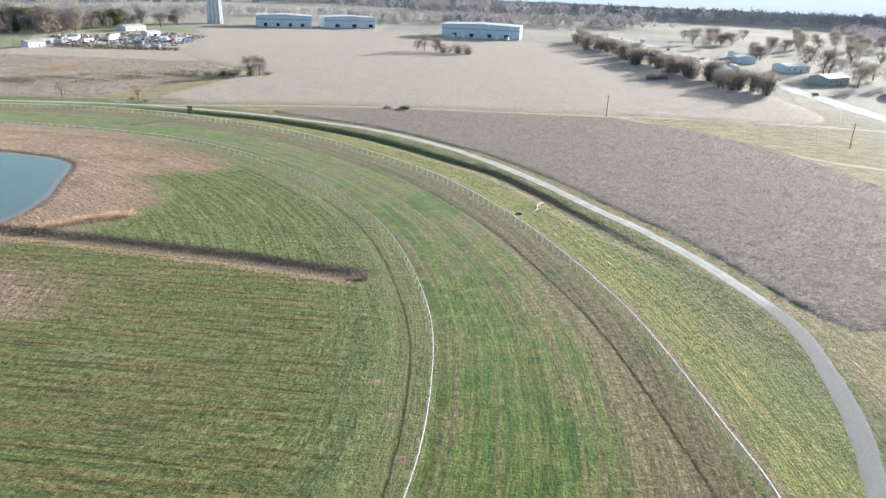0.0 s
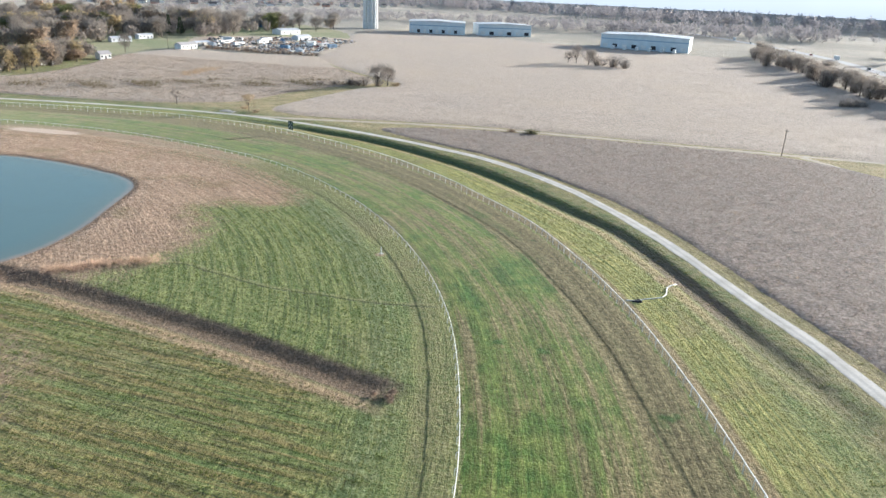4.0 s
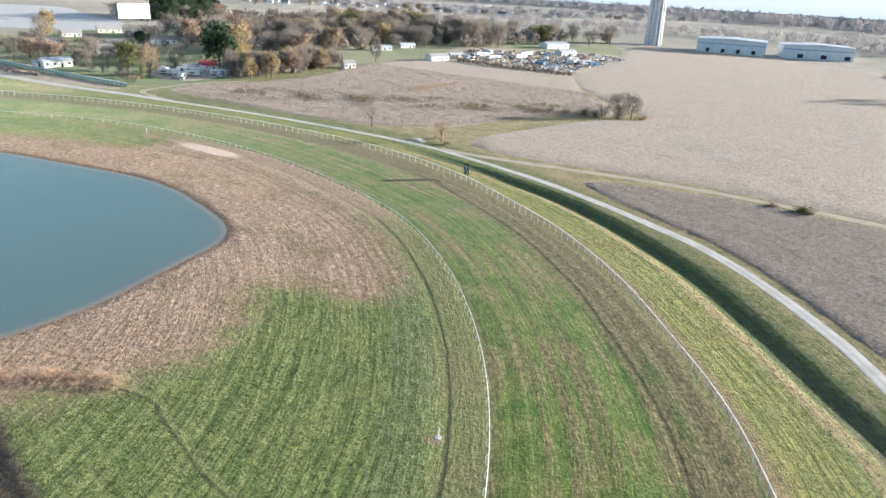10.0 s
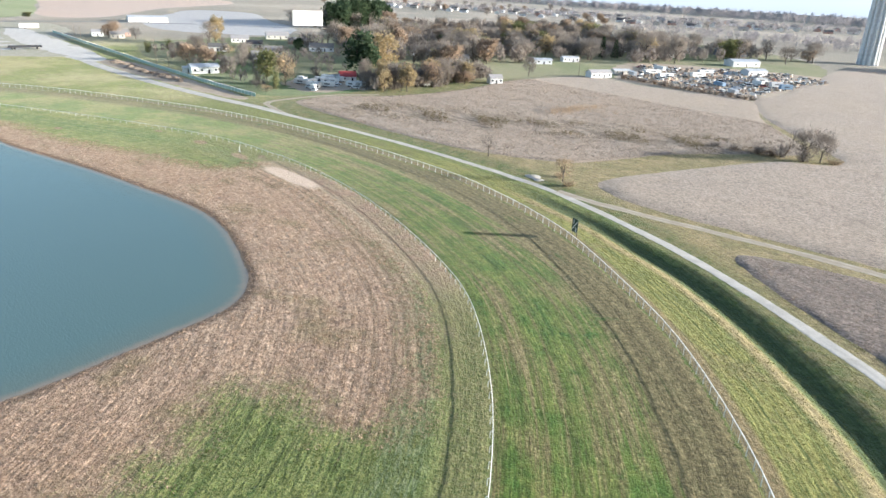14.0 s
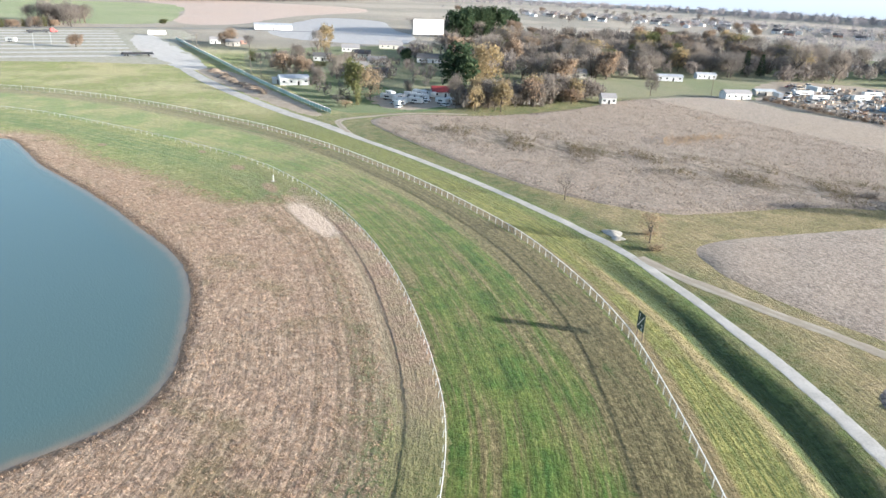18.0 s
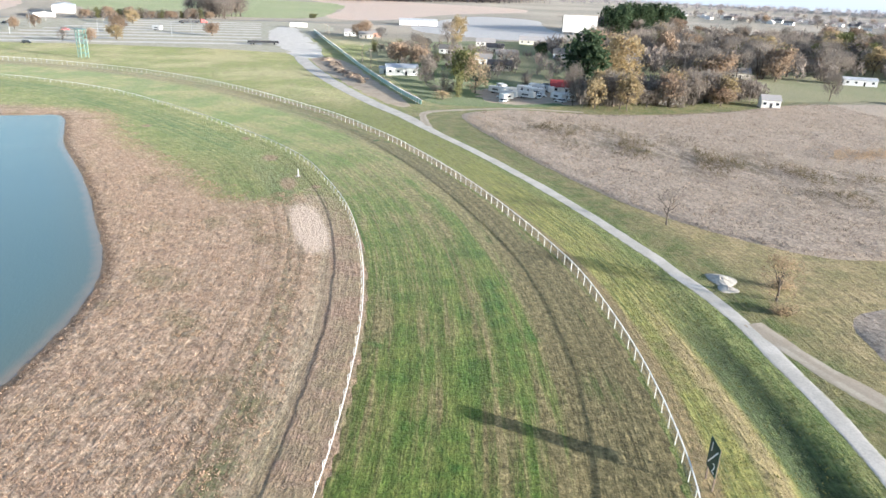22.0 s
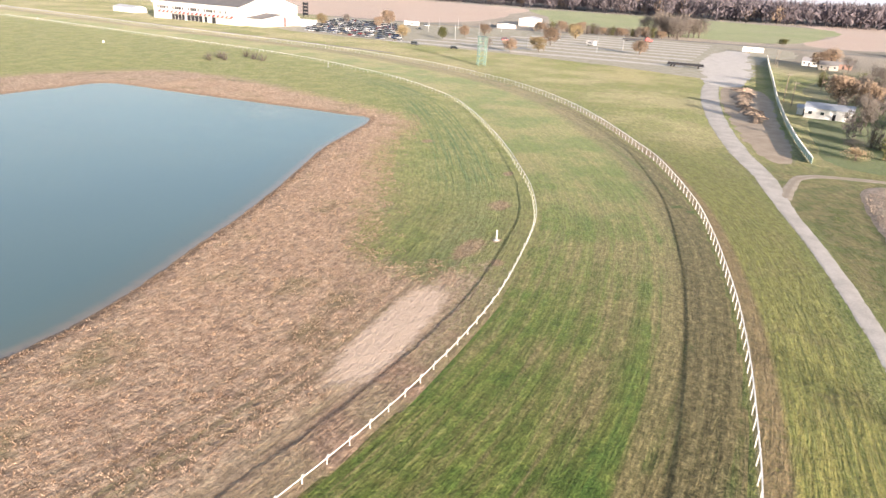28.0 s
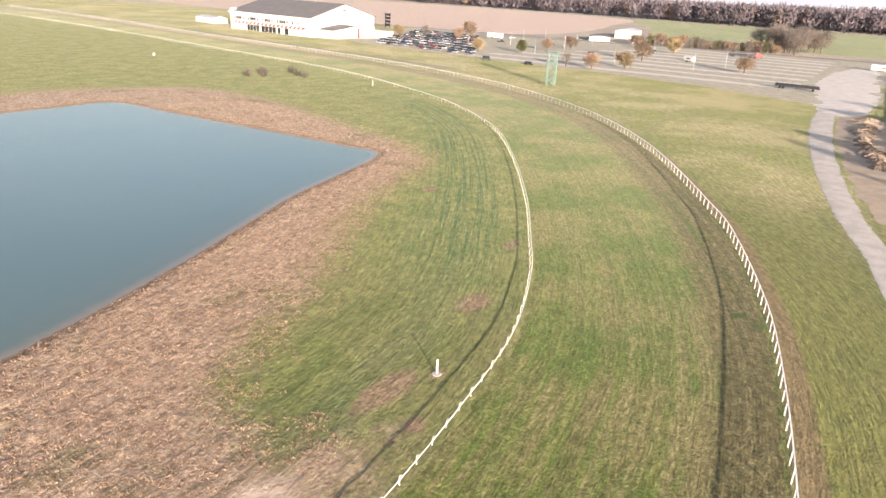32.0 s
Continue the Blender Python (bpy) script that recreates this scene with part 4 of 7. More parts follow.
def wire_mesh(parent, line, top, gap, thick):
    """Woven wire between the posts, in lengths of 22 m: flat wires along and upright."""
    total = arc(line)[-1]
    wire = plain("galvanised_wire", (0.36, 0.355, 0.33), 0.6, 0.4, 0.1)
    for s0 in np.arange(0, total - 22, 22.0):
        q, _, n = at_arc(line, np.linspace(s0, s0 + 22, 12))
        v, f = [], []
        for h in np.arange(0.12, top, gap):
            o = len(v)
            for a, b in zip(q, n):
                v += [(a[0] - b[0] * 0.06, a[1] - b[1] * 0.06, h), (a[0] - b[0] * 0.06, a[1] - b[1] * 0.06, h + thick)]
            f += [(o + 2 * i, o + 2 * i + 2, o + 2 * i + 3, o + 2 * i + 1) for i in range(len(q) - 1)]
        q, d, n = at_arc(line, np.arange(s0, s0 + 22, gap * 2))
        for a, t, b in zip(q, d, n):
            o = len(v)
            x, y = a[0] - b[0] * 0.055, a[1] - b[1] * 0.055
            v += [(x, y, 0.1), (x + t[0] * thick, y + t[1] * thick, 0.1), (x + t[0] * thick, y + t[1] * thick, top), (x, y, top)]
            f.append((o, o + 1, o + 2, o + 3))
        me = bpy.data.meshes.new("wire_mesh")
        me.from_pydata(v, [], f)
        me.materials.append(wire)
        part("wire_mesh", me, wire, parent)["kind"] = "stuff"


wire_mesh(outer, OUTER, 1.5, 0.10, 0.014)

# ---- materials of things ----
def leaf(name, a, b, rough=0.8, glow=0.45):
    """Leaves or thin twigs: they let a good part of the light through."""
    m = Mat(name)
    n = m.noise(m.pos(), 0.35, 3)
    c = m.mix(m.island(), a, b)
    c = m.gain(c, m.math("MULTIPLY", m.step(n, 0.3, 0.7, 0.8, 1.12), m.math("MULTIPLY_ADD", m.rand(), 0.3, 0.85)))
    m.done(c, rough, spec=0.1)
    t = m.node("ShaderNodeBsdfTranslucent", {"Color": c})
    mx = m.node("ShaderNodeMixShader", {0: glow, 1: m.p.outputs[0], 2: t.outputs[0]})
    m.t.links.new(mx.outputs[0], m.t.nodes["Material Output"].inputs[0])
    return m.m


BARK = plain("bark", (0.13, 0.105, 0.085), 0.9, 0, 0.4, 1.2)
TWIG = leaf("bare_twigs", (0.21, 0.18, 0.155), (0.32, 0.28, 0.24))
RUST = leaf("rust_leaves", (0.30, 0.225, 0.165), (0.39, 0.295, 0.21))
YELLOW = leaf("yellow_leaves", (0.42, 0.33, 0.18), (0.37, 0.30, 0.19))
GREEN = leaf("dull_green_leaves", (0.13, 0.145, 0.06), (0.23, 0.22, 0.10))
PINE = leaf("dark_evergreen", (0.04, 0.066, 0.036), (0.075, 0.10, 0.052))
TAN = leaf("tan_dry_leaves", (0.38, 0.295, 0.185), (0.47, 0.36, 0.235))
THICKET = leaf("brown_grey_twigs", (0.20, 0.17, 0.15), (0.32, 0.275, 0.24), 0.8, 0.4)
# far woods: haze blended into the twig colour, so paler than THICKET
GREY_TWIG = leaf("far_grey_twigs", (0.27, 0.25, 0.255), (0.36, 0.33, 0.325), 0.8, 0.3)
WEST_TWIG = leaf("purple_grey_twigs", (0.115, 0.102, 0.118), (0.185, 0.16, 0.17), 0.8, 0.25)
ROOM = plain("dark_opening", (0.022, 0.024, 0.028), 0.7, 0, 0.2, 0.5)
WHITE_WALL = plain("white_siding", (0.74, 0.73, 0.70), 0.6, 0, 0.18, 0.5)
HOUSE_WALL = by_object("house_siding", [(0.74, 0.73, 0.70), (0.66, 0.62, 0.54), (0.70, 0.70, 0.72), (0.50, 0.46, 0.40), (0.78, 0.76, 0.72), (0.42, 0.25, 0.19)], 0.7)
ROOF = by_object("shingle_roof", [(0.13, 0.125, 0.12), (0.20, 0.18, 0.16), (0.26, 0.245, 0.235), (0.11, 0.10, 0.10), (0.36, 0.34, 0.33)], 0.85)
GREY_ROOF = plain("grey_membrane_roof", (0.16, 0.155, 0.155), 0.8, 0, 0.2, 0.2)
METAL_ROOF = plain("pale_metal_roof", (0.60, 0.61, 0.62), 0.45, 0.3, 0.2, 0.3)
RED_ROOF = plain("red_metal_roof", (0.30, 0.05, 0.05), 0.5, 0.1)
BLUE = plain("blue_panel", (0.10, 0.22, 0.36), 0.5, 0.1)
# warehouse blues lightened to include the haze in front of them
LIGHT_BLUE = plain("light_blue_trim", (0.30, 0.43, 0.55), 0.5, 0.1)
PALE_BLUE = plain("pale_blue_cladding", (0.64, 0.69, 0.71), 0.55, 0.1, 0.12, 0.2)
RED = plain("red_paint", (0.42, 0.06, 0.055), 0.5)
DARK = plain("dark_metal", (0.035, 0.035, 0.04), 0.6, 0.3)
STEEL = plain("galvanised_steel", (0.42, 0.43, 0.44), 0.45, 0.7)
GREEN_STEEL = plain("pale_green_paint", (0.11, 0.21, 0.175), 0.5)
SIGN_GREEN = plain("dark_green_board", (0.018, 0.05, 0.032), 0.5)
MINT = plain("mint_green_panel", (0.47, 0.64, 0.54), 0.6, 0, 0.25, 0.4)
WOOD = plain("weathered_wood", (0.26, 0.20, 0.15), 0.85, 0, 0.4, 1.0)
CLAY = plain("clay_and_rotten_timber", (0.32, 0.245, 0.18), 0.95, 0, 0.5, 0.6)
LIME = plain("crushed_limestone", (0.47, 0.43, 0.37), 0.95, 0, 0.25, 0.7)
CONCRETE = plain("concrete", (0.46, 0.44, 0.40), 0.9, 0, 0.25, 0.8)
TYRE = plain("tyre_rubber", (0.02, 0.02, 0.02), 0.85)
PAINT = by_object("car_paint", [(0.55, 0.56, 0.57), (0.05, 0.052, 0.058), (0.72, 0.72, 0.71), (0.16, 0.17, 0.19), (0.30, 0.035, 0.035), (0.05, 0.09, 0.18),
                                (0.30, 0.31, 0.32), (0.78, 0.78, 0.76), (0.10, 0.11, 0.11), (0.40, 0.36, 0.30)], 0.28, 0.2)
SCRAP = by_object("faded_scrap_paint", [(0.70, 0.69, 0.66), (0.40, 0.16, 0.09), (0.22, 0.23, 0.25), (0.74, 0.73, 0.70), (0.16, 0.25, 0.36), (0.52, 0.48, 0.40), (0.36, 0.09, 0.07), (0.62, 0.62, 0.62)], 0.7)
gm = Mat("dark_glass")
GLASS = gm.done(gm.mix(gm.noise(gm.obj(), 1.0), (0.02, 0.025, 0.03), (0.05, 0.058, 0.066)), 0.08, spec=0.6)


# ---- trees ----
def limb(g, rs, base, way, length, r, depth, tips):
    mid = base + way * length * 0.5 + Vector(rs.normal(0, 0.05 * length, 3))
    end = base + way * length + Vector((0, 0, 0.06 * length))
    if depth < 3:
        g.tube([base, mid, end], [r, r * 0.78, r * 0.5], 5 if depth < 2 else 4, depth == 0)
    else:
        g.tube([base, end], [r, r * 0.5], 3, False)
    tips.append((end, length))
    if depth >= 3:
        return
    for k in range(3 if depth else 5):
        f = rs.uniform(0.45, 1.0)
        side = Vector(rs.normal(0, 1, 3))
        side.z = abs(side.z) * 0.55 + 0.15
        w = (way * 0.65 + side.normalized() * (0.85 if depth else 1.05)).normalized()
        limb(g, rs, base.lerp(end, f), w, length * rs.uniform(0.5, 0.72), r * 0.5, depth + 1, tips)


def make_tree(name, kind, seed, leaves, size, label, category="tree", low=0.22):
    """A tree 10 m tall and about 8 m across: trunk with limbs, and a crown of small leaves or twigs in loose clumps."""
    rs = np.random.RandomState(seed)
    g, tips = Geo(), []
    limb(g, rs, Vector((0, 0, -0.3)), Vector((0, 0, 1)), 4.2, 0.26, 0, tips)
    c = Geo()
    spots = [t for t in tips[1:] if t[0].z > 10 * low]
    if not spots:
        spots = tips
    top = max(t[0].z for t in spots)
    clumps = [Vector((t[0].x * 1.2, t[0].y * 1.2, 1.6 + t[0].z / top * 7.4)) for t in spots]
    half = (10 - 10 * low) / 2
    while len(clumps) < 2.2 * len(spots):
        v = Vector(rs.normal(0, 1, 3)).normalized() * rs.uniform(0.35, 1.0) ** 0.4
        clumps.append(Vector((v.x * 3.6, v.y * 3.6, 10 * low + half * 0.96 + v.z * half * 0.86)))
    for i in range(leaves):
        p = clumps[rs.randint(len(clumps))] + Vector(rs.normal(0, 0.62, 3))
        if kind == "twig":
            d = Vector(rs.normal(0, 1, 3))
            d.z = abs(d.z) + 0.5
            d = d.normalized() * rs.uniform(0.5, 1.3)
            b = d.orthogonal().normalized() * size * 0.085
            c.add([p - b, p + b, p + d + b * 0.3, p + d - b * 0.3], [(0, 1, 2, 3)])
        else:
            a = Vector(rs.normal(0, 1, 3)).normalized()
            b = a.orthogonal().normalized()
            a, b = a * size * rs.uniform(0.5, 1.2), b * size * rs.uniform(0.35, 0.9)
            c.add([p - a, p - b, p + a, p + b * 0.8], [(0, 1, 2, 3)])
    ob = thing(name, pose(0, 0, -500), label, category)
    part("trunk", g, BARK, ob)
    mat = {"twig": TWIG, "rust": RUST, "yellow": YELLOW, "green": GREEN, "pine": PINE, "tan": TAN}[kind]
    part("crown", c, mat, ob)
    return ob


def make_shrub(name, kind, seed, leaves, size, label):
    """A thicket 4 m tall and 4 m across: many thin stems from the ground with leaves or twigs."""
    rs = np.random.RandomState(seed)
    g, c = Geo(), Geo()
    for i in range(14):
        a, r = rs.uniform(0, 6.28), rs.uniform(0.1, 1.3)
        b = Vector((math.cos(a) * r * 0.5, math.sin(a) * r * 0.5, -0.15))
        e = Vector((math.cos(a) * r * 1.5, math.sin(a) * r * 1.5, rs.uniform(2.2, 3.9)))
        g.tube([b, b.lerp(e, 0.5) + Vector(rs.normal(0, 0.12, 3)), e], [0.05, 0.04, 0.015], 4, False)
        for k in range(leaves // 14):
            f = rs.uniform(0.15, 1.0)
            p = b.lerp(e, f) + Vector(rs.normal(0, 0.36, 3))
            p.z = max(0.1, p.z)
            d = Vector(rs.normal(0, 1, 3)).normalized() * (rs.uniform(0.3, 0.75) if kind == "twig" else size)
            d.z = abs(d.z)
            w = d.orthogonal().normalized() * (size * 0.08 if kind == "twig" else size * 0.6)
            c.add([p - w, p + w, p + d + w * 0.5, p + d - w * 0.5], [(0, 1, 2, 3)])
    ob = thing(name, pose(0, 0, -500), label, "shrub")
    part("stem", g, BARK, ob)["kind"] = "stuff"
    part("crown", c, {"twig": TWIG, "rust": RUST, "green": GREEN, "tan": TAN, "pine": PINE, "yellow": YELLOW}[kind], ob)
    return ob


def make_conifer(name, seed, label):
    rs = np.random.RandomState(seed)
    g, c = Geo().tube([(0, 0, -0.3), (0, 0, 5), (0, 0, 9.6)], [0.28, 0.17, 0.03], 6), Geo()
    for i in range(1500):
        z = 0.9 + 9.0 * rs.uniform(0, 1) ** 1.15
        r = (3.1 * (1 - (z - 0.9) / 9.6) ** 0.75 + 0.25) * math.sqrt(rs.uniform(0.15, 1)) * (0.86 + 0.18 * math.sin(z * 4))
        a = rs.uniform(0, 6.28)
        p = Vector((math.cos(a) * r, math.sin(a) * r, z - 0.12 * r))
        d = Vector((math.cos(a), math.sin(a), rs.uniform(-0.35, 0.35))) * rs.uniform(0.35, 0.65)
        b = Vector((-math.sin(a), math.cos(a), rs.uniform(-0.4, 0.4))) * 0.24
        c.add([p - d * 0.4, p + b, p + d, p - b], [(0, 1, 2, 3)])
    ob = thing(name, pose(0, 0, -500), label, "tree")
    part("trunk", g, BARK, ob), part("crown", c, PINE, ob)
    return ob


KINDS = {
    "bare": [make_tree("bare_tree", "twig", 5 + i, 1450, 0.62, "leafless grey-brown deciduous tree beside the houses", low=0.1) for i in range(4)],
    "rust": [make_tree("autumn_tree", "rust", 15 + i, 1000, 0.48, "tree with rust-brown autumn leaves", low=0.14) for i in range(2)],
    "yellow": [make_tree("autumn_tree", "yellow", 25 + i, 1100, 0.48, "tree with golden yellow autumn leaves", low=0.14) for i in range(2)],
    "green": [make_tree("broadleaf_tree", "green", 35 + i, 1100, 0.5, "broad tree with dull olive-green leaves", low=0.12) for i in range(2)],
    "dark": [make_tree("evergreen_tree", "pine", 45 + i, 1500, 0.53, "dense dark evergreen tree", low=0.05) for i in range(2)],
    "tan": [make_tree("dry_leaved_tree", "tan", 55, 1000, 0.34, "small tree with dry tan leaves", low=0.05)],
    "conifer": [make_conifer("conifer", 65 + i, "dark green conifer in a dense grove") for i in range(2)],
    "slim": [make_tree("bare_tree", "twig", 61, 520, 0.36, "slender leafless tree at the edge of the field", low=0.1)],
    "slimtan": [make_tree("dry_leaved_tree", "tan", 62, 700, 0.27, "slender tree with dry tan leaves", low=0.06)],
    "wisp": [make_shrub("sapling", "twig", 95, 460, 0.2, "slender leafless tree"), make_shrub("sapling", "tan", 96, 420, 0.11, "slender tree with dry tan leaves")],
    "scrub": [make_shrub("scrub", "twig", 75 + i, 560, 0.5, "thicket of bare grey-brown stems") for i in range(3)],
    "bush": [make_shrub("bush", "rust", 85, 480, 0.26, "low bush with dry brown leaves"), make_shrub("bush", "green", 86, 480, 0.26, "low bush with dull green leaves")],
    "rustweed": [make_shrub("weeds", "rust", 91, 700, 0.2, "tuft of rusty dead weeds")],
    "tanbush": [make_shrub("bush", "tan", 88, 520, 0.22, "low bush of dry tan weeds")],
}
planted = {}


def plant(kind, x, y, h, w, seed, label=""):
    """A plant of that kind, height and width. The first of each kind is the original itself."""
    rs = np.random.RandomState(seed)
    pick = KINDS[kind][seed % len(KINDS[kind])]
    tall, across = (4.0, 4.0) if kind in ("scrub", "bush", "tanbush", "rustweed", "wisp") else (10.0, 6.5 if kind == "conifer" else 8.5)
    m = pose(x, y, 0, 0, 0, rs.uniform(0, 360)) @ Matrix.Diagonal((w / across, w / across, h / tall, 1))
    ob = copy_thing(pick, m)
    if label:
        ob["label"] = label
    return ob


def clear_originals():
    for group in KINDS.values():
        for ob in group:
            for o in (*ob.children, ob):
                bpy.data.objects.remove(o)


# ---- buildings ----
def make_house(x, y, turn, w, d, wall_h, roof_h, label, wall=None, roof=None, name="house", windows=3, category="house", group=""):
    """A gabled building; w along its ridge."""
    wall, roof = wall or HOUSE_WALL, roof or ROOF
    ob = thing(name, pose(x, y, 0, 0, 0, turn), label, category, group)
    g = Geo().prism([(-d / 2, -0.1), (d / 2, -0.1), (d / 2, wall_h), (0, wall_h + roof_h), (-d / 2, wall_h)], -w / 2, w / 2, Matrix.Rotation(radians(-90), 4, "Z"))
    part("wall", g, wall, ob)
    o, t = 0.35, 0.14
    k = roof_h / (d / 2)
    g = Geo().prism([(-d / 2 - o, wall_h - o * k + 0.02), (0, wall_h + roof_h + 0.02), (d / 2 + o, wall_h - o * k + 0.02), (d / 2 + o, wall_h - o * k + 0.02 + t),
                     (0, wall_h + roof_h + 0.02 + t * 1.2), (-d / 2 - o, wall_h - o * k + 0.02 + t)], -w / 2 - 0.3, w / 2 + 0.3, Matrix.Rotation(radians(-90), 4, "Z"))
    part("roof", g, roof, ob)
    for sgn in (-1, 1):
        for i in range(windows):
            wx = -w / 2 + w * (i + 0.5) / windows
            if sgn < 0 and i == windows // 2:
                part("door", Geo().box(wx, sgn * (d / 2 + 0.02), 0, 0.95, 0.06, 2.05), DARK, ob)
                continue
            zz = wall_h * 0.38
            fr = part("window", Geo().box(wx, sgn * (d / 2 + 0.02), zz, 1.35, 0.08, 1.2), WHITE_WALL, ob)
            part("pane", Geo().box(wx, sgn * (d / 2 + 0.05), zz + 0.1, 1.15, 0.05, 1.0), GLASS, fr)
    return ob


def make_car(shape, seed):
    """A parked car: body, glass, four wheels; x along."""
    L, H = {"sedan": (4.7, 1.45), "wagon": (4.6, 1.7), "pickup": (5.5, 1.85), "van": (5.2, 2.0)}[shape]
    ob = thing("car", pose(0, 0, -500), "", "car")
    b = [(-L / 2, 0.35), (-L / 2, 0.8), (-L / 2 + 0.15, 0.92), (L / 2 - 1.1, 0.92), (L / 2 - 0.1, 0.75), (L / 2, 0.4)]
    body = Geo().prism(b, -0.88, 0.88)
    if shape == "sedan":
        cab = [(-L / 2 + 0.55, 0.9), (-L / 2 + 1.15, H), (0.45, H), (1.2, 0.9)]
    elif shape == "pickup":
        cab = [(-0.55, 0.9), (-0.45, H), (0.85, H), (1.55, 0.9)]
    else:
        cab = [(-L / 2 + 0.08, 0.9), (-L / 2 + 0.25, H), (0.75, H), (1.5, 0.9)]
    glass = Geo().prism(cab, -0.76, 0.76)
    body.prism([(cab[1][0] - 0.02, H - 0.02), (cab[1][0] + 0.1, H + 0.05), (cab[2][0] - 0.1, H + 0.05), (cab[2][0] + 0.03, H - 0.02)], -0.78, 0.78)
    part("body", body, PAINT, ob), part("window", glass, GLASS, ob)
    wh = Geo().tube([(0, -0.11, 0), (0, 0.11, 0)], 0.33, 10).data("wheel", TYRE)
    for sx in (-L * 0.3, L * 0.31):
        for sy in (-0.82, 0.82):
            part("wheel", wh, TYRE, ob, at=pose(sx, sy, 0.33))
    return ob


CARS = [make_car(k, i) for i, k in enumerate(("sedan", "wagon", "pickup", "sedan", "van"))]
paints = []


def paint_variants():
    """One paint for each colour, so that every car keeps one colour over its parts."""
    for nm, c in (("silver", (0.50, 0.51, 0.52)), ("black", (0.03, 0.032, 0.036)), ("white", (0.72, 0.72, 0.71)), ("dark grey", (0.13, 0.14, 0.155)),
                  ("dark red", (0.28, 0.03, 0.03)), ("dark blue", (0.035, 0.065, 0.15)), ("grey", (0.27, 0.28, 0.29)), ("white", (0.78, 0.78, 0.76)), ("tan", (0.36, 0.31, 0.24))):
        paints.append((nm, plain(nm.replace(" ", "_") + "_car_paint", c, 0.28, 0.25, 0.08, 0.4)))


paint_variants()
shells = {}


def park_car(x, y, turn, seed, where, group="", pale=False):
    rs = np.random.RandomState(seed)
    k, (nm, mat) = rs.randint(len(CARS)), paints[rs.choice([0, 2, 2, 7, 7, 8, 4, 6]) if pale else rs.randint(len(paints))]
    ob = copy_thing(CARS[k], pose(x, y, 0, 0, 0, turn))
    for o in ob.children:
        if o.data.materials[0] == PAINT:
            key = (o.data.name, nm)
            if key not in shells:
                shells[key] = o.data.copy()
                shells[key].materials[0] = mat
            o.data = shells[key]
    shape = ("saloon car", "estate car", "pickup truck", "saloon car", "van")[k]
    return tagged(ob, f"{nm} {shape} parked {where}", "car", group)


def make_trailer(x, y, turn, w, h, mat, label, d=2.5, name="trailer"):
    """A box trailer or camper on two axles."""
    ob = thing(name, pose(x, y, 0, 0, 0, turn), label, "trailer")
    part("body", Geo().prism([(-w / 2, 0.7), (w / 2, 0.7), (w / 2, h - 0.25), (w / 2 - 0.3, h), (-w / 2 + 0.1, h), (-w / 2, h - 0.15)], -d / 2, d / 2), mat, ob)
    part("window", Geo().box(0, -d / 2 - 0.02, h * 0.5, w * 0.4, 0.05, 0.6), GLASS, ob)
    for sx in (-w * 0.22, -w * 0.22 + 1.0):
        for sy in (-d / 2 + 0.1, d / 2 - 0.1):
            part("wheel", Geo().tube([(sx, sy - 0.12, 0.4), (sx, sy + 0.12, 0.4)], 0.4, 10), TYRE, ob)
    part("drawbar", Geo().box(w / 2 + 0.6, 0, 0.5, 1.2, 0.15, 0.15), DARK, ob)
    return ob


def make_pole(x, y, h, label, arm=True, mat=None, name="utility_pole"):
    ob = thing(name, pose(x, y, 0, 0, 0, 20), label, "pole")
    part("pole", Geo().tube([(0, 0, -0.3), (0, 0, h)], [0.17, 0.1], 8), mat or WOOD, ob)
    if arm:
        part("crossarm", Geo().box(0, 0, h - 0.7, 0.12, 2.4, 0.14), WOOD, ob)
        for y2 in (-1.05, -0.4, 0.4, 1.05):
            part("insulator", Geo().tube([(0, y2, h - 0.56), (0, y2, h - 0.36)], [0.06, 0.04], 6), STEEL, ob)
    else:
        part("lamp_head", Geo().box(0.5, 0, h - 0.1, 1.1, 0.25, 0.12), STEEL, ob)
    return ob

# ---- things on the course ----
def distance_marker():
    """Board with the distance, on two posts behind the outer rail."""
    ob = thing("distance_marker", pose(-99.8, 273.6, 0, 0, 0, 76 - 90), "dark green distance board lettered one half, on two posts", "sign")
    for x in (-0.85, 0.85):
        part("post", Geo().box(x, 0.1, -0.3, 0.13, 0.13, 4.6), WOOD, ob)
    bd = part("board", Geo().box(0, 0, 1.5, 2.1, 0.07, 3.0), SIGN_GREEN, ob)
    for side, turn in ((-0.045, 0), (0.045, 180)):
        for txt, x, z, size in (("1", -0.5, 3.3, 1.35), ("2", 0.45, 1.68, 1.35)):
            cu = bpy.data.curves.new("numeral", "FONT")
            cu.body, cu.size, cu.align_x, cu.extrude = txt, size, "CENTER", 0.008
            tmp = new("numeral", cu)
            me = bpy.data.meshes.new_from_object(tmp)
            bpy.data.objects.remove(tmp)
            me.materials.clear()
            me.materials.append(WHITE)
            sx = x if turn == 0 else -x
            part("numeral", me, WHITE, bd, at=pose(sx, side, z, 90, 0, turn))
        bar = Geo().box(0, 0, -1.3, 0.15, 0.02, 2.6)
        part("slash", bar, WHITE, bd, at=pose(0, side, 3.0, 0, 38 if turn == 0 else 38, turn))
    return ob


distance_marker()


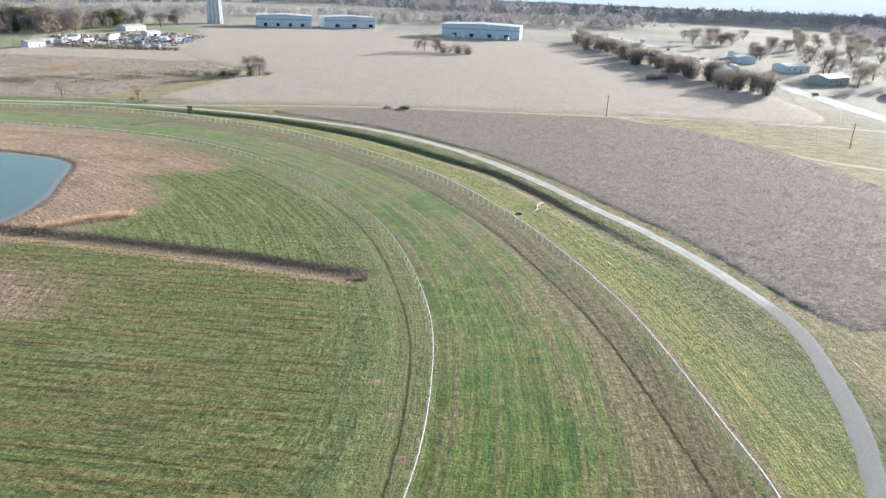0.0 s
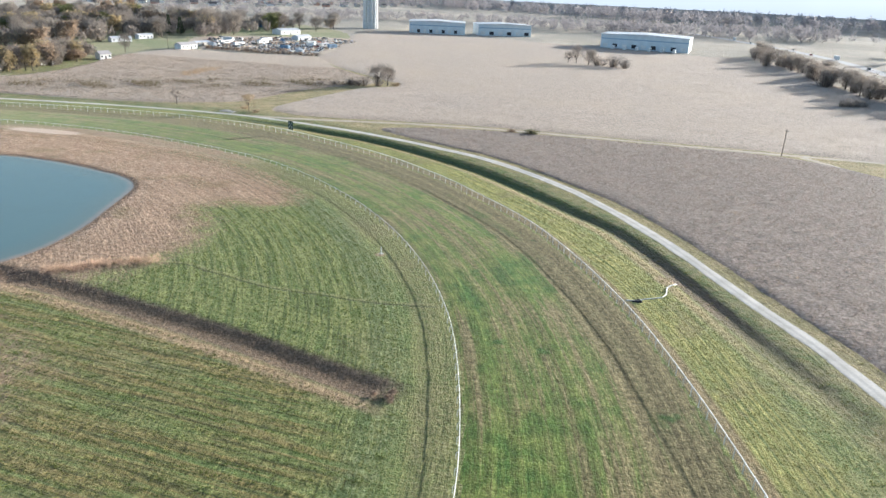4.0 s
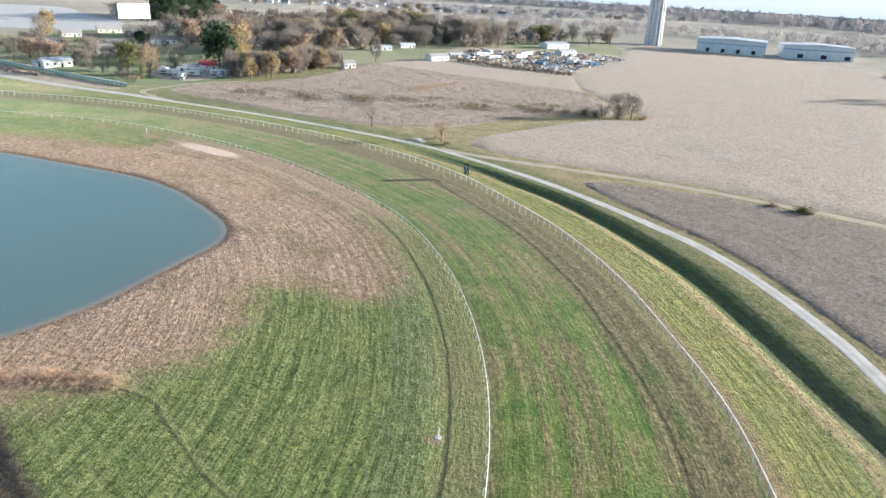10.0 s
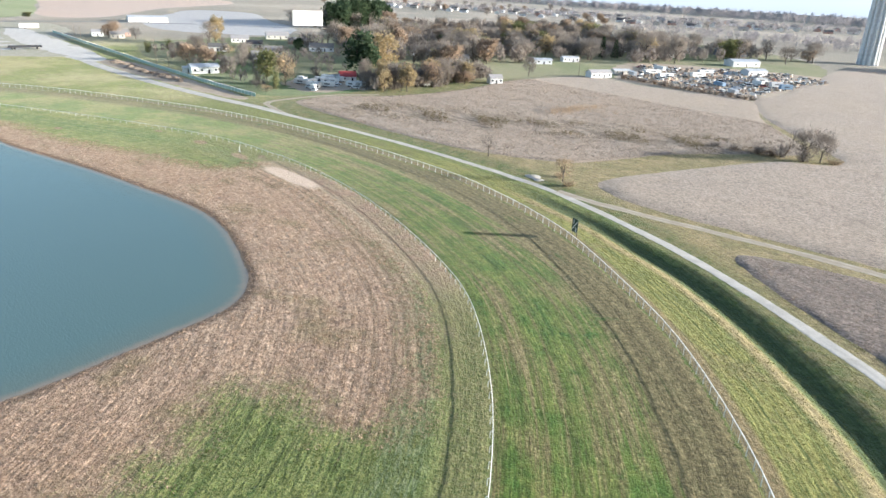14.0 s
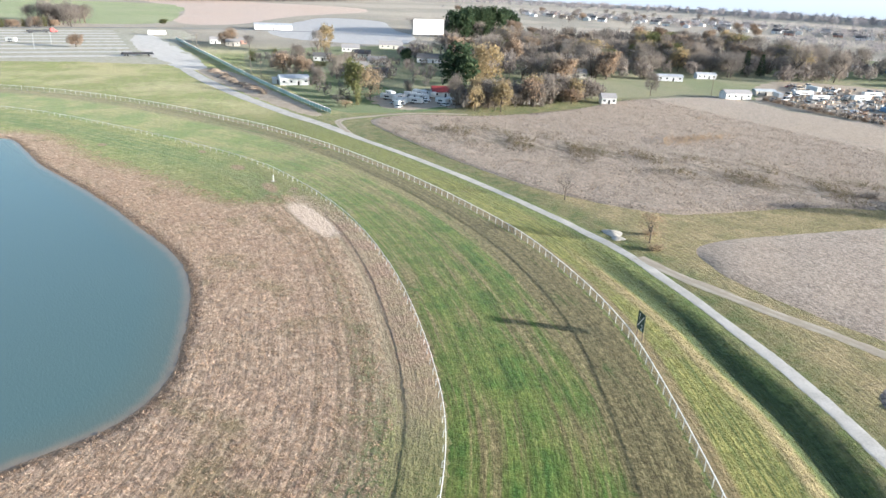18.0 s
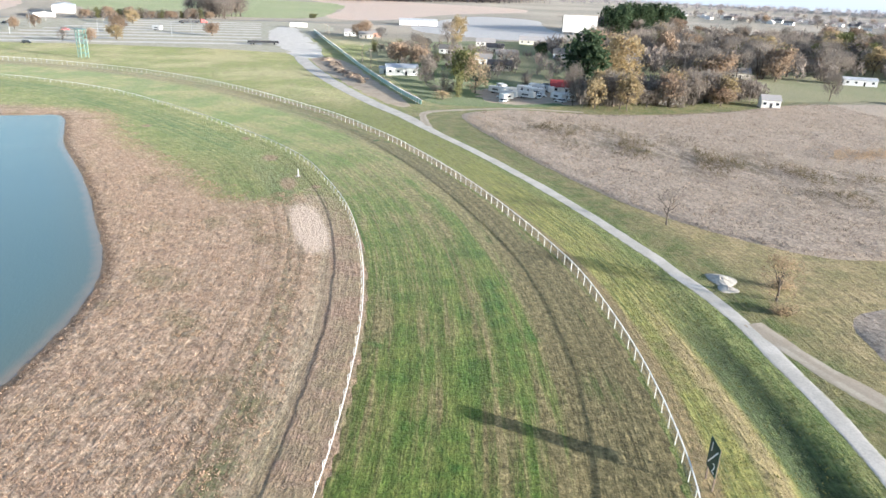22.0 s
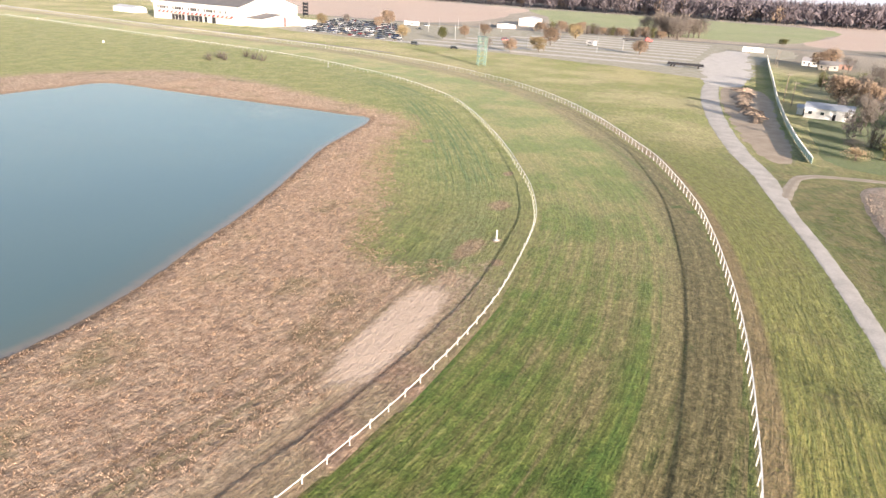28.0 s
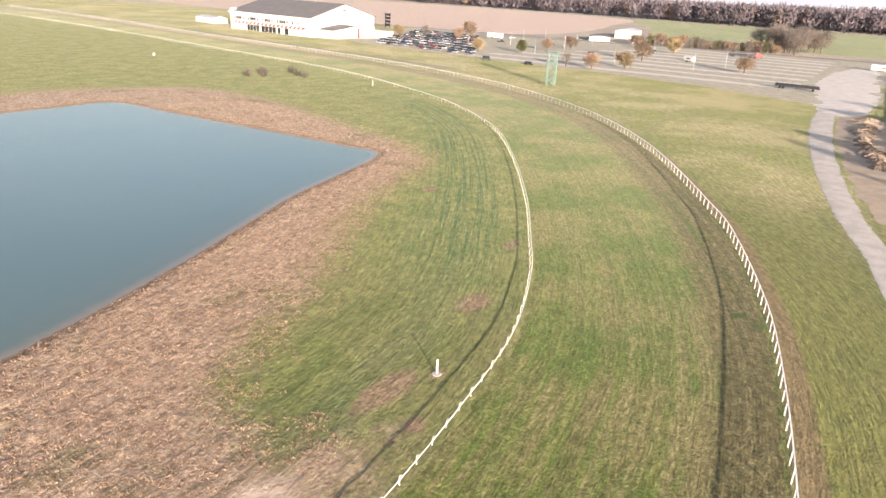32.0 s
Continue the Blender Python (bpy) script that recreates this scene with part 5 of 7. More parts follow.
def marker_post(x, y, h, label="white round marker post on a concrete pad in the infield grass"):
    ob = thing("marker_post", pose(x, y, 0), label, "post", "infield marker posts")
    part("post", Geo().tube([(0, 0, -0.2), (0, 0, h - 0.03), (0, 0, h)], [0.1, 0.1, 0.07], 10), WHITE, ob)
    part("pad", Geo().tube([(0, 0, -0.1), (0, 0, 0.05), (0, 0, 0.08)], [0.52, 0.5, 0.42], 14), CONCRETE, ob)
    return ob


for x, y, h in ((-32.5, 173.0, 1.5), (-208.7, 242.8, 1.7), (-370, 109, 1.9), (-428, -138, 1.9)):
    marker_post(x, y, h)
box = thing("white_box", pose(-366, -14, 0, 0, 0, 20), "small white box standing in the infield grass", "box")
part("body", Geo().box(0, 0, 0, 0.7, 0.5, 0.9), WHITE, box), part("lid", Geo().box(0, 0, 0.9, 0.8, 0.6, 0.08), WHITE, box)

# loose white hose on the verge, and the dark sack beside it
HOSE = smooth([(16.2, 165.6), (18.4, 166.6), (20.6, 168), (22.6, 169.2), (23.6, 171.6), (23.8, 174.2), (25.6, 176.8)], 0.4)
rs = np.random.RandomState(9)
hz = ground_z(HOSE) + 0.06
hose = tagged(new("hose", Geo().tube([(x, y, z) for (x, y), z in zip(HOSE + rs.normal(0, 0.05, HOSE.shape), hz)], 0.085, 6).data("hose", WHITE, True)),
              "thick white hose lying on the verge in a curve", "hose")
g = Geo()
for i in range(7):
    g.box(18.0 + rs.normal(0, 0.55), 165.9 + rs.normal(0, 0.35), -0.05, rs.uniform(0.5, 1.1), rs.uniform(0.3, 0.6), rs.uniform(0.2, 0.42), rs.uniform(0, 3), 0.7)
tagged(new("rubble_heap", g.data("rubble_heap", DARK)), "small heap of dark rubble on the verge", "rubble")


def heap(name, x, y, r, h, mat, label, seed, stretch=1.0, turn=0.0):
    """A loose heap with lumps."""
    rs = np.random.RandomState(seed)
    n, k = 20, 7
    vs, fs = [(0, 0, h)], []
    for j in range(1, k + 1):
        for i in range(n):
            a = 6.2832 * i / n
            f = j / k
            rr = r * f * (1 + 0.13 * math.sin(3 * a + seed) + rs.normal(0, 0.05))
            vs.append((math.cos(a) * rr * stretch, math.sin(a) * rr, max(-0.1, h * (1 - f) ** 0.85 * (1 + rs.normal(0, 0.1)) - (0.1 if j == k else 0))))
    fs += [(0, 1 + i, 1 + (i + 1) % n) for i in range(n)]
    for j in range(k - 1):
        fs += [(1 + j * n + i, 1 + (j + 1) * n + i, 1 + (j + 1) * n + (i + 1) % n, 1 + j * n + (i + 1) % n) for i in range(n)]
    ob = tagged(new(name, Geo().add(vs, fs).data(name, mat)), label, "heap")
    ob.matrix_basis = pose(x, y, 0, 0, 0, turn)
    return ob


heap("gravel_mound", -142.3, 303.6, 2.3, 0.5, LIME, "heap of pale crushed limestone beside the road", 3, 1.2)
heap("gravel_mound", -139.0, 302.4, 1.6, 0.35, LIME, "low heap of pale crushed limestone beside the road", 5, 1.2)
# weeds: a rusty tuft row by the shore and stray tufts
for i in range(6):
    plant("rustweed", -14 + rs.normal(0, 1.2), 122.5 + rs.normal(0, 0.7), rs.uniform(0.4, 0.6), rs.uniform(1.4, 2.2), i, "tuft of dead weeds at the gully's end")
for i, (x, y) in enumerate(((-351, 63), (-356, 67), (-373, 64), (-368, 72), (-365, 79), (-361, 60))):
    plant("wisp", x, y, 3.4, 7.5, 2 * i, "bare reddish scrub in the infield grass")
plant("bush", -19, 311, 1.8, 9, 3, "low dark bush by the dirt lane")
plant("bush", -27, 310.6, 1.2, 5, 2, "low brown bush by the dirt lane")

# timing tower: green lattice
def lattice_tower(x, y, h, w):
    ob = thing("lattice_tower", pose(x, y, 0, 0, 0, 35), "pale green steel lattice tower on the grass outside the rail", "tower")
    c = w / 2
    legs = [(-c, -c), (c, -c), (c, c), (-c, c)]
    for a, b in legs:
        part("leg", Geo().box(a, b, -0.2, 0.28, 0.28, h + 0.2), GREEN_STEEL, ob)
    n = 6
    for i in range(n + 1):
        z = h * i / n
        for (a, b), (e, f) in zip(legs, legs[1:] + legs[:1]):
            if i:
                part("girt", Geo().tube([(a, b, z), (e, f, z)], 0.1, 5), GREEN_STEEL, ob)
            if i < n:
                part("brace", Geo().tube([(a, b, z), (e, f, z + h / n)], 0.09, 5), GREEN_STEEL, ob)
    dk = part("deck", Geo().box(0, 0, h, w + 1.2, w + 1.2, 0.15), GREEN_STEEL, ob)
    for a, b in legs:
        part("baluster", Geo().box(a * 1.3, b * 1.3, h + 0.15, 0.08, 0.08, 1.1), GREEN_STEEL, dk)
    return ob


lattice_tower(-431, 154, 13.0, 3.4)

# ---- village and edges of the fields ----
tagged(filled("village_ground", [(-300, 352), (-303, 400), (-306, 450), (-302, 500), (-284, 515), (-200, 528), (-206, 600), (-230, 690), (-300, 800), (-420, 860), (-560, 820), (-640, 640), (-600, 480), (-560, 330), (-480, 292), (-400, 293), (-330, 296), (-300, 310)],
              14, YARDS, 0.05, 0.01, 6), "worn village lawns and leaf-strewn yards", "lawn", kind="structure")
tagged(filled("bare_ground", [(-444, 260), (-452, 272), (-420, 281), (-367, 283.5), (-305, 287.5), (-294, 283), (-306, 276.5), (-335, 270.5), (-375, 264.5), (-410, 261)], 4, EARTH, 0.04, 0.01, 3), "bare brown earth beside the road", "ground", kind="structure")
plant("slimtan", -134, 307, 7.6, 7.0, 1, "small tree with dry tan leaves at the field's corner")
plant("tanbush", -130, 305, 1.6, 4.5, 0), plant("tanbush", -138, 311, 1.4, 4, 1)
plant("slim", -168, 309, 7.8, 6.5, 2, "small leafless dark tree at the edge of the brown field")
for i, (k, x, y, h, w) in enumerate((("bare", -112, 404, 11.5, 12), ("bare", -107, 406, 10, 9), ("scrub", -118, 401, 5.5, 9), ("scrub", -125, 398, 3.6, 10), ("scrub", -111, 402, 5, 8),
                                     ("scrub", -133, 396, 2.6, 8), ("tanbush", -103, 408, 1.8, 7), ("bush", -121, 399, 2.5, 7), ("scrub", -140, 393, 2.0, 8))):
    plant(k, x, y, h, w, i + 3)
rs = np.random.RandomState(12)
# far clumps and the hedgerow along the highway
for i, (k, x, y, h, w) in enumerate((("bare", -21, 588, 13.5, 11), ("bare", -12, 586, 11, 10), ("scrub", -4, 582, 8, 16), ("scrub", 6, 577, 9, 16), ("scrub", 14, 575, 8, 12), ("bare", -27, 590, 9, 8))):
    plant(k, x, y, h, w, i)
for i in range(84):
    f = i / 83
    x, y = np.interp(f, [0, 0.55, 0.85, 1], [172, 148, 138, 130]) + rs.normal(0, 6), np.interp(f, [0, 0.55, 0.85, 1], [405, 560, 690, 770]) + rs.normal(0, 5)
    plant(("bare", "scrub", "bare", "scrub")[i % 4], x, y, rs.uniform(8, 14), rs.uniform(10, 16), 400 + i, "leafless tree in the hedgerow beside the highway")
for i in range(4):
    plant("scrub", 124 + i * 4, 452 + i * 2, 4.5, 8, 40 + i, "dark scrub in the brown field")

for i, (k, x, y, h, w) in enumerate((("dark", -340, 369, 25.0, 21), ("yellow", -358, 396, 22, 19), ("yellow", -352, 386, 17, 14), ("green", -346, 317, 15.5, 12.5), ("tan", -326, 317, 15.5, 11), ("rust", -425, 304, 11.5, 13),
                                     ("rust", -418, 313, 10.5, 11), ("yellow", -525, 361, 20, 11), ("bare", -517, 353, 17, 12), ("orange", 0, 0, 0, 0), ("bare", -300, 347, 15, 9), ("yellow", -292, 352, 11, 8),
                                     ("bare", -445, 318, 14, 11), ("bare", -398, 326, 13, 10), ("bare", -372, 308, 10, 8), ("rust", -588, 304, 10, 10), ("rust", -600, 311, 12, 12), ("bare", -570, 318, 9, 9),
                                     ("dark", -475, 402, 9, 8), ("rust", -446, 621, 21, 19), ("rust", -430, 612, 18, 16), ("bare", -348, 628, 24, 17), ("bare", -330, 645, 22, 16), ("dark", -420, 586, 14, 9),
                                     ("bare", -312, 470, 12, 9), ("conifer", -372, 610, 17, 8), ("conifer", -366, 618, 15, 8))):
    if k != "orange":
        plant(k, x, y, h, w, i + 60)
for i in range(40):
    f = rs.uniform(0, 1)
    x, y = np.interp(f, [0, 0.3, 1], [-291, -298, -303]) + rs.normal(0, 6), 352 + 76 * f + rs.normal(0, 3)
    plant(("scrub", "bare", "scrub", "scrub", "yellow", "scrub", "rust", "bare")[i % 8], x - abs(rs.normal(0, 9)), y, rs.uniform(6, 14), rs.uniform(8, 12), 500 + i, "bare scrub tree in the thicket behind the field")
for i in range(270):
    x, y = rs.uniform(-640, -325), rs.uniform(420, 800)
    if x > -360 and y < 600 or (x < -520 and y < 520):
        x -= 90
        y += 80
    if abs((x + 661) * 0.777 - (y - 509) * 0.629) < 20 and (x + 661) * 0.629 + (y - 509) * 0.777 > -30:
        x += 150
    plant(("bare", "bare", "bare", "rust", "bare", "bare", "yellow", "scrub", "bare", "bare", "green", "bare", "scrub", "rust")[i % 14], x, y, rs.uniform(10, 19), rs.uniform(12, 19), 600 + i)
for i in range(15):
    f = i / 14
    plant("dark", -668 - 34 * f + rs.normal(0, 3), 543 + 82 * f + rs.normal(0, 2), rs.uniform(24, 30), rs.uniform(18, 23), i, "tall dark evergreen in a dense grove beside the screen")
for i in range(8):
    plant("conifer", -690 - 30 * i / 8 + rs.normal(0, 3), 548 + 80 * i / 8, rs.uniform(18, 22), 15, i + 3, "tall dark conifer in a dense grove beside the screen")

for i in range(34):
    x, y = rs.uniform(-500, -312), rs.uniform(298, 350)
    if abs(x + 383) < 11 and y < 308 or abs(x + 330) < 14 and y > 315:
        continue
    plant(("scrub", "bare", "scrub", "bush", "bare", "tan")[i % 6], x, y, rs.uniform(2.5, 11), rs.uniform(4, 9), 1700 + i, "bare tree or bush in a village garden")
HOUSES = ((-563, 428, 70, 18, 9, 3.0, 2.6), (-468, 416, 66, 17, 9, 3.0, 2.6), (-422, 533, 72, 20, 6, 3.0, 1.2), (-360, 529, 64, 16, 5, 3.0, 1.0), (-364, 564, 70, 13, 5, 2.9, 1.0),
          (-293, 512, 74, 15, 6.5, 3.2, 1.5), (-299, 541, 70, 12, 5, 2.6, 0.8), (-296, 428, 66, 7, 6, 3.2, 1.6), (-304, 389, 74, 9, 5, 2.8, 0.9), (-342, 428, 70, 11, 6, 3.0, 1.5),
          (-600, 318, 84, 9, 7, 3.0, 2.0), (-603, 300, 80, 8, 6, 3.0, 1.8), (-584, 309, 84, 10, 6, 3.0, 1.8), (-432, 352, 70, 9, 8, 3.0, 2.2), (-500, 380, 66, 11, 8, 3, 2.2), (-420, 470, 66, 13, 8, 3, 2.2),
          (-470, 560, 66, 14, 9, 3, 2.4), (-520, 600, 60, 14, 9, 3, 2.4), (-410, 680, 60, 13, 8, 3, 2.2), (-470, 700, 60, 14, 8, 3, 2.2), (-380, 745, 60, 14, 8, 3, 2.2), (-545, 690, 60, 13, 9, 3, 2.4),
          (-360, 690, 70, 15, 6, 3, 1.2), (-590, 560, 66, 14, 8, 3, 2.2), (-404, 352, 70, 12, 7, 3, 2.0), (-458, 374, 66, 12, 8, 3, 2.2), (-440, 442, 66, 13, 8, 3, 2.3),
          (-520, 424, 64, 14, 8, 3, 2.3), (-540, 386, 70, 13, 8, 3, 2.2), (-484, 346, 70, 12, 7, 3, 2.0), (-384, 474, 66, 14, 8, 3, 2.2))
for i, (x, y, a, w, d, h, r) in enumerate(HOUSES):
    make_house(x, y, a, w, d, h, r, "pale house with a shingled gable roof among bare trees" if r > 1.5 else "long low pale mobile home with a shallow roof", WHITE_WALL if i in (2, 5, 7, 8) else None,
               METAL_ROOF if r <= 1.0 else None, "house" if r > 1.5 else "mobile_home", 4 if w > 12 else 3, "house", "village houses")
make_house(-383, 298, 84, 14.5, 8, 3.4, 1.4, "white mobile home with a red-edged roof beside the fence", WHITE_WALL, METAL_ROOF, "mobile_home", 4, "house", "village houses")
make_house(-331, 355, 70, 8.5, 6, 2.8, 2.2, "shed with a red metal roof among parked vehicles", WHITE_WALL, RED_ROOF, "shed", 2, "shed")
make_house(-387, 291, 84, 5, 3.5, 2.4, 0.8, "small white shed beside the mobile home", WHITE_WALL, METAL_ROOF, "shed", 1, "shed")
make_house(-750, 382, 80, 36, 14, 4.4, 1.6, "long white hall beside the gravel lot", WHITE_WALL, METAL_ROOF, "hall", 7, "building")
# suburb beyond
n = 0
for row in range(7):
    for i in range(17):
        x, y = -1330 + row * 40 + i * 42 + rs.normal(0, 8), 840 + row * 66 + i * 20 + rs.normal(0, 8)
        if row < 2 and i < 3:
            continue
        n += 1
        make_house(x, y, 38 + 90 * (n % 2) + rs.normal(0, 4), rs.uniform(11, 15), 9, 3.4, rs.uniform(2.2, 3), "pale suburban house with a dark gable roof, far behind the village", None, None, "house", 1, "house", "suburb houses")


for i in range(34):
    plant("bare" if i % 4 else "rust", rs.uniform(-1300, -620), rs.uniform(850, 1350), rs.uniform(9, 14), rs.uniform(10, 15), 1500 + i, "bare tree among the suburban houses")


tagged(filled("lawn", [(-303, 294), (-296, 312), (-297, 340), (-310, 352), (-345, 346), (-385, 340), (-430, 345), (-450, 330), (-420, 300), (-372, 291), (-330, 291)], 8, LAWN, 0.11, 0.01, 4), "dark green mown lawn behind the panel fence", "lawn", kind="structure")
# drive-in screen
def drive_in_screen():
    ob = thing("drive_in_screen", pose(-661, 509, 1.2, 0, 0, 78), "large white drive-in cinema screen on steel posts", "screen")
    for i in range(6):
        for j in range(3):
            part("panel", Geo().box(-12.5 + 5 * i, 0, 1.8 + 4.75 * j, 4.97, 0.3, 4.72), WHITE_WALL, ob)
    for i in range(7):
        part("post", Geo().box(-15 + 5 * i, 0.45, -1.5, 0.35, 0.5, 17.5), STEEL, ob)
        part("brace", Geo().tube([(-15 + 5 * i, 0.6, 11), (-15 + 5 * i, 6, -1.4)], 0.16, 6), STEEL, ob)
    return ob


drive_in_screen()


# mint-green panel fence beside the road
def panel_fence():
    ob = thing("panel_fence", None, "long mint-green panel fence with pale top rail along the road", "fence")
    line = smooth([(-635, 276), (-556, 278), (-476, 280.5), (-420, 282), (-367, 284.5), (-330, 287), (-301, 290)], 3.0)
    d, n = normals(line)
    prof = [(-1.48 + 2.96 * k / 20, 0.045 if k % 2 else -0.045) for k in range(21)]
    sheet = Geo()
    sheet.add([(x, y, z) for z in (0.1, 1.55) for x, y in prof] + [(x, y + 0.03, z) for z in (0.1, 1.55) for x, y in prof],
              [(k, k + 1, k + 22, k + 21) for k in range(20)] + [(k + 43, k + 42, k + 63, k + 64) for k in range(20)] + [(k + 21, k + 22, k + 64, k + 63) for k in range(20)])
    me = sheet.data("panel", MINT)
    po = Geo().box(0, 0, -0.2, 0.2, 0.34, 2.05).data("post", WHITE)
    cap = Geo().box(0, 0, 1.55, 3.0, 0.3, 0.14).data("top_rail", WHITE)
    for i in range(len(line) - 1):
        c = (line[i] + line[i + 1]) / 2
        a = math.degrees(math.atan2(*(line[i + 1] - line[i])[::-1]))
        part("panel", me, MINT, ob, at=pose(c[0], c[1], 0, 0, 0, a))
        part("top_rail", cap, WHITE, ob, at=pose(c[0], c[1], 0, 0, 0, a))
        part("post", po, WHITE, ob, at=pose(line[i][0], line[i][1], 0, 0, 0, a))
    return ob


panel_fence()
# heaps of clay and broken timber beside the road
for i in range(15):
    f = i / 14
    x, y = -442 + 86 * f + rs.normal(0, 1.5), 268 + 7.5 * f + rs.normal(0, 1.3)
    heap("clay_mound", x, y, rs.uniform(1.8, 3.4), rs.uniform(0.7, 1.9), CLAY, "heap of red-brown clay and broken timber beside the road", i + 20, 1.5, rs.uniform(0, 180))
for i in range(14):
    f = rs.uniform(0, 1)
    x, y = -442 + 86 * f, 268 + 7.5 * f + rs.normal(0, 1.6)
    a, L = rs.uniform(0, 6.28), rs.uniform(1.5, 3)
    g = Geo().tube([(x - math.cos(a) * L, y - math.sin(a) * L, 0.9), (x + math.cos(a) * L, y + math.sin(a) * L, 1.5)], [0.22, 0.14], 7)
    tagged(new("log", g.data("log", WOOD)), "weathered log lying on the clay heaps", "log", "logs on the heaps")
for x, y, h in ((-417, 284.5, 10.5), (-405, 287, 9), (-588, 281, 9), (-575, 282, 9), (-470, 300, 10), (-303, 505, 10.5), (69, 310.5, 9.5), (150, 262, 9.5)):
    make_pole(x, y, h, "weathered wooden utility pole with a crossarm")

tagged(filled("scrapyard_ground", [(-290, 522), (-240, 519), (-196, 523), (-200, 590), (-206, 668), (-262, 680), (-345, 612)], 7, EARTH, 0.12, 0.03, 4), "bare littered earth of the scrapyard", "yard", kind="structure")
tagged(filled("vehicle_yard", [(-302, 316), (-304, 356), (-334, 362), (-346, 340), (-338, 318)], 5, EARTH, 0.15, 0.02, 3), "bare earth of a crowded vehicle yard", "yard", kind="structure")
# yard of vehicles, campers and sheds behind the field
for i in range(34):
    x, y = -322 + rs.uniform(-12, 16), 322 + rs.uniform(0, 36)
    if i % 2 == 0:
        make_trailer(x - 4, y, rs.uniform(0, 180), rs.uniform(5, 8), 2.8, WHITE_WALL, "white camper trailer parked in a crowded yard", name="camper")
    else:
        park_car(x, y, rs.uniform(0, 360), 700 + i, "in a crowded yard", "yard cars", True)
YARD = np.array([(-281, 527), (-198, 526), (-211, 589), (-212, 660), (-257, 670), (-330, 604)], float)
k = 0
while k < 74:
    p = np.array([[rs.uniform(-335, -195), rs.uniform(522, 672)]])
    if not inside(p, YARD)[0]:
        continue
    k += 1
    x, y = p[0]
    if k % 6 == 0:
        make_trailer(x, y, rs.choice([60, 75, 150, 165]), rs.uniform(7, 12), rs.uniform(2.6, 3.4), (WHITE_WALL, SCRAP, METAL_ROOF)[k // 6 % 3], "old box trailer standing in the scrapyard", name="box_trailer")
    elif k % 7 == 0:
        heap("scrap_mound", x, y, rs.uniform(2, 4), rs.uniform(1, 2.2), (CLAY, SCRAP, STEEL)[k % 3], "heap of mixed scrap in the yard", k, 1.4, rs.uniform(0, 180))
    else:
        park_car(x, y, rs.choice([70, 250, 160, 340]) + rs.normal(0, 12), 800 + k, "in the scrapyard behind the field", "scrapyard cars", True)
for i in range(22):
    f = i / 21
    plant("scrub" if i % 2 else "bush", -283 + 86 * f, 521 - 2 * f + 6 * abs(f - 0.5), rs.uniform(1.5, 3), rs.uniform(4, 7), 900 + i, "low scrub along the edge of the scrapyard")
make_house(-357, 770, 66, 26, 14, 5, 1.8, "metal barn with blue sides and pale roof", BLUE, METAL_ROOF, "barn", 3, "barn")
make_house(-300, 690, 66, 24, 12, 4, 1.4, "long low metal shed with a pale roof", WHITE_WALL, METAL_ROOF, "shed", 3, "shed")
make_house(-262, 640, 70, 16, 8, 3.2, 1.2, "open-sided metal shed in the scrapyard", SCRAP, METAL_ROOF, "shed", 3, "shed")


# water tower with a fluted stem
def water_tower(x, y):
    ob = thing("water_tower", pose(x, y, 0), "white water tower on a tall fluted stem", "water tower")
    n, vs = 12, []
    g = Geo()
    for k in range(n):
        a = 6.2832 * k / n
        g.tube([(math.cos(a) * 7.6, math.sin(a) * 7.6, -0.3), (math.cos(a) * 6.6, math.sin(a) * 6.8, 55)], [1.25, 1.15], 8)
        part("flute", g, WHITE_WALL, ob)
        g = Geo()
    part("core", Geo().tube([(0, 0, -0.3), (0, 0, 55)], [6.6, 5.9], 24), WHITE_WALL, ob)
    part("tank", Geo().tube([(0, 0, 54.5), (0, 0, 57), (0, 0, 61), (0, 0, 66), (0, 0, 70), (0, 0, 71.5)], [6.6, 10, 13, 13, 9, 1], 28), WHITE_WALL, ob)
    return ob


water_tower(-268, 838)


def warehouse(x0, y0, x1, y1, depth, h, wall, label, bays):
    w = math.hypot(x1 - x0, y1 - y0)
    a = math.degrees(math.atan2(y1 - y0, x1 - x0))
    ob = thing("warehouse", pose(x0, y0, 0, 0, 0, a), label, "warehouse")
    part("wall", Geo().box(w / 2, depth / 2, -0.2, w, depth, h), wall, ob)
    part("roof", Geo().prism([(-0.6, h - 0.2), (w + 0.6, h - 0.2), (w + 0.6, h + 0.3), (w / 2, h + 1.6), (-0.6, h + 0.3)], -0.6, depth + 0.6), METAL_ROOF, ob)
    for i in range(bays):
        bx = w * (i + 0.5) / bays
        part("loading_door", Geo().box(bx, -0.05, 0.9, w / bays * 0.5, 0.15, 3.4), DARK if i % 2 else WHITE_WALL, ob)
    part("stripe", Geo().box(w / 2, -0.04, h * 0.66, w * 0.99, 0.12, 0.9), LIGHT_BLUE, ob)
    return ob


warehouse(-213, 806, -155, 820, 34, 12, PALE_BLUE, "pale blue warehouse with a wide metal roof and dark loading doors", 9)
warehouse(-142, 829, -88, 852, 30, 11.5, PALE_BLUE, "long grey-blue warehouse beyond the field", 6)
warehouse(-10, 766, 70, 754, 40, 12.5, PALE_BLUE, "long pale warehouse with parked trailers in front", 9)
for i in range(6):
    make_trailer(2 + 11 * i, 748 - 1.6 * i, 80, 9, 3.6, WHITE_WALL, "white box trailer parked before the warehouse", name="box_trailer")

# highway and its traffic standing still
HIGHWAY = smooth([(240, 180), (216, 260), (206, 330), (205, 410), (204, 490), (208, 600), (206, 720), (190, 840), (150, 980), (90, 1150)], 6)
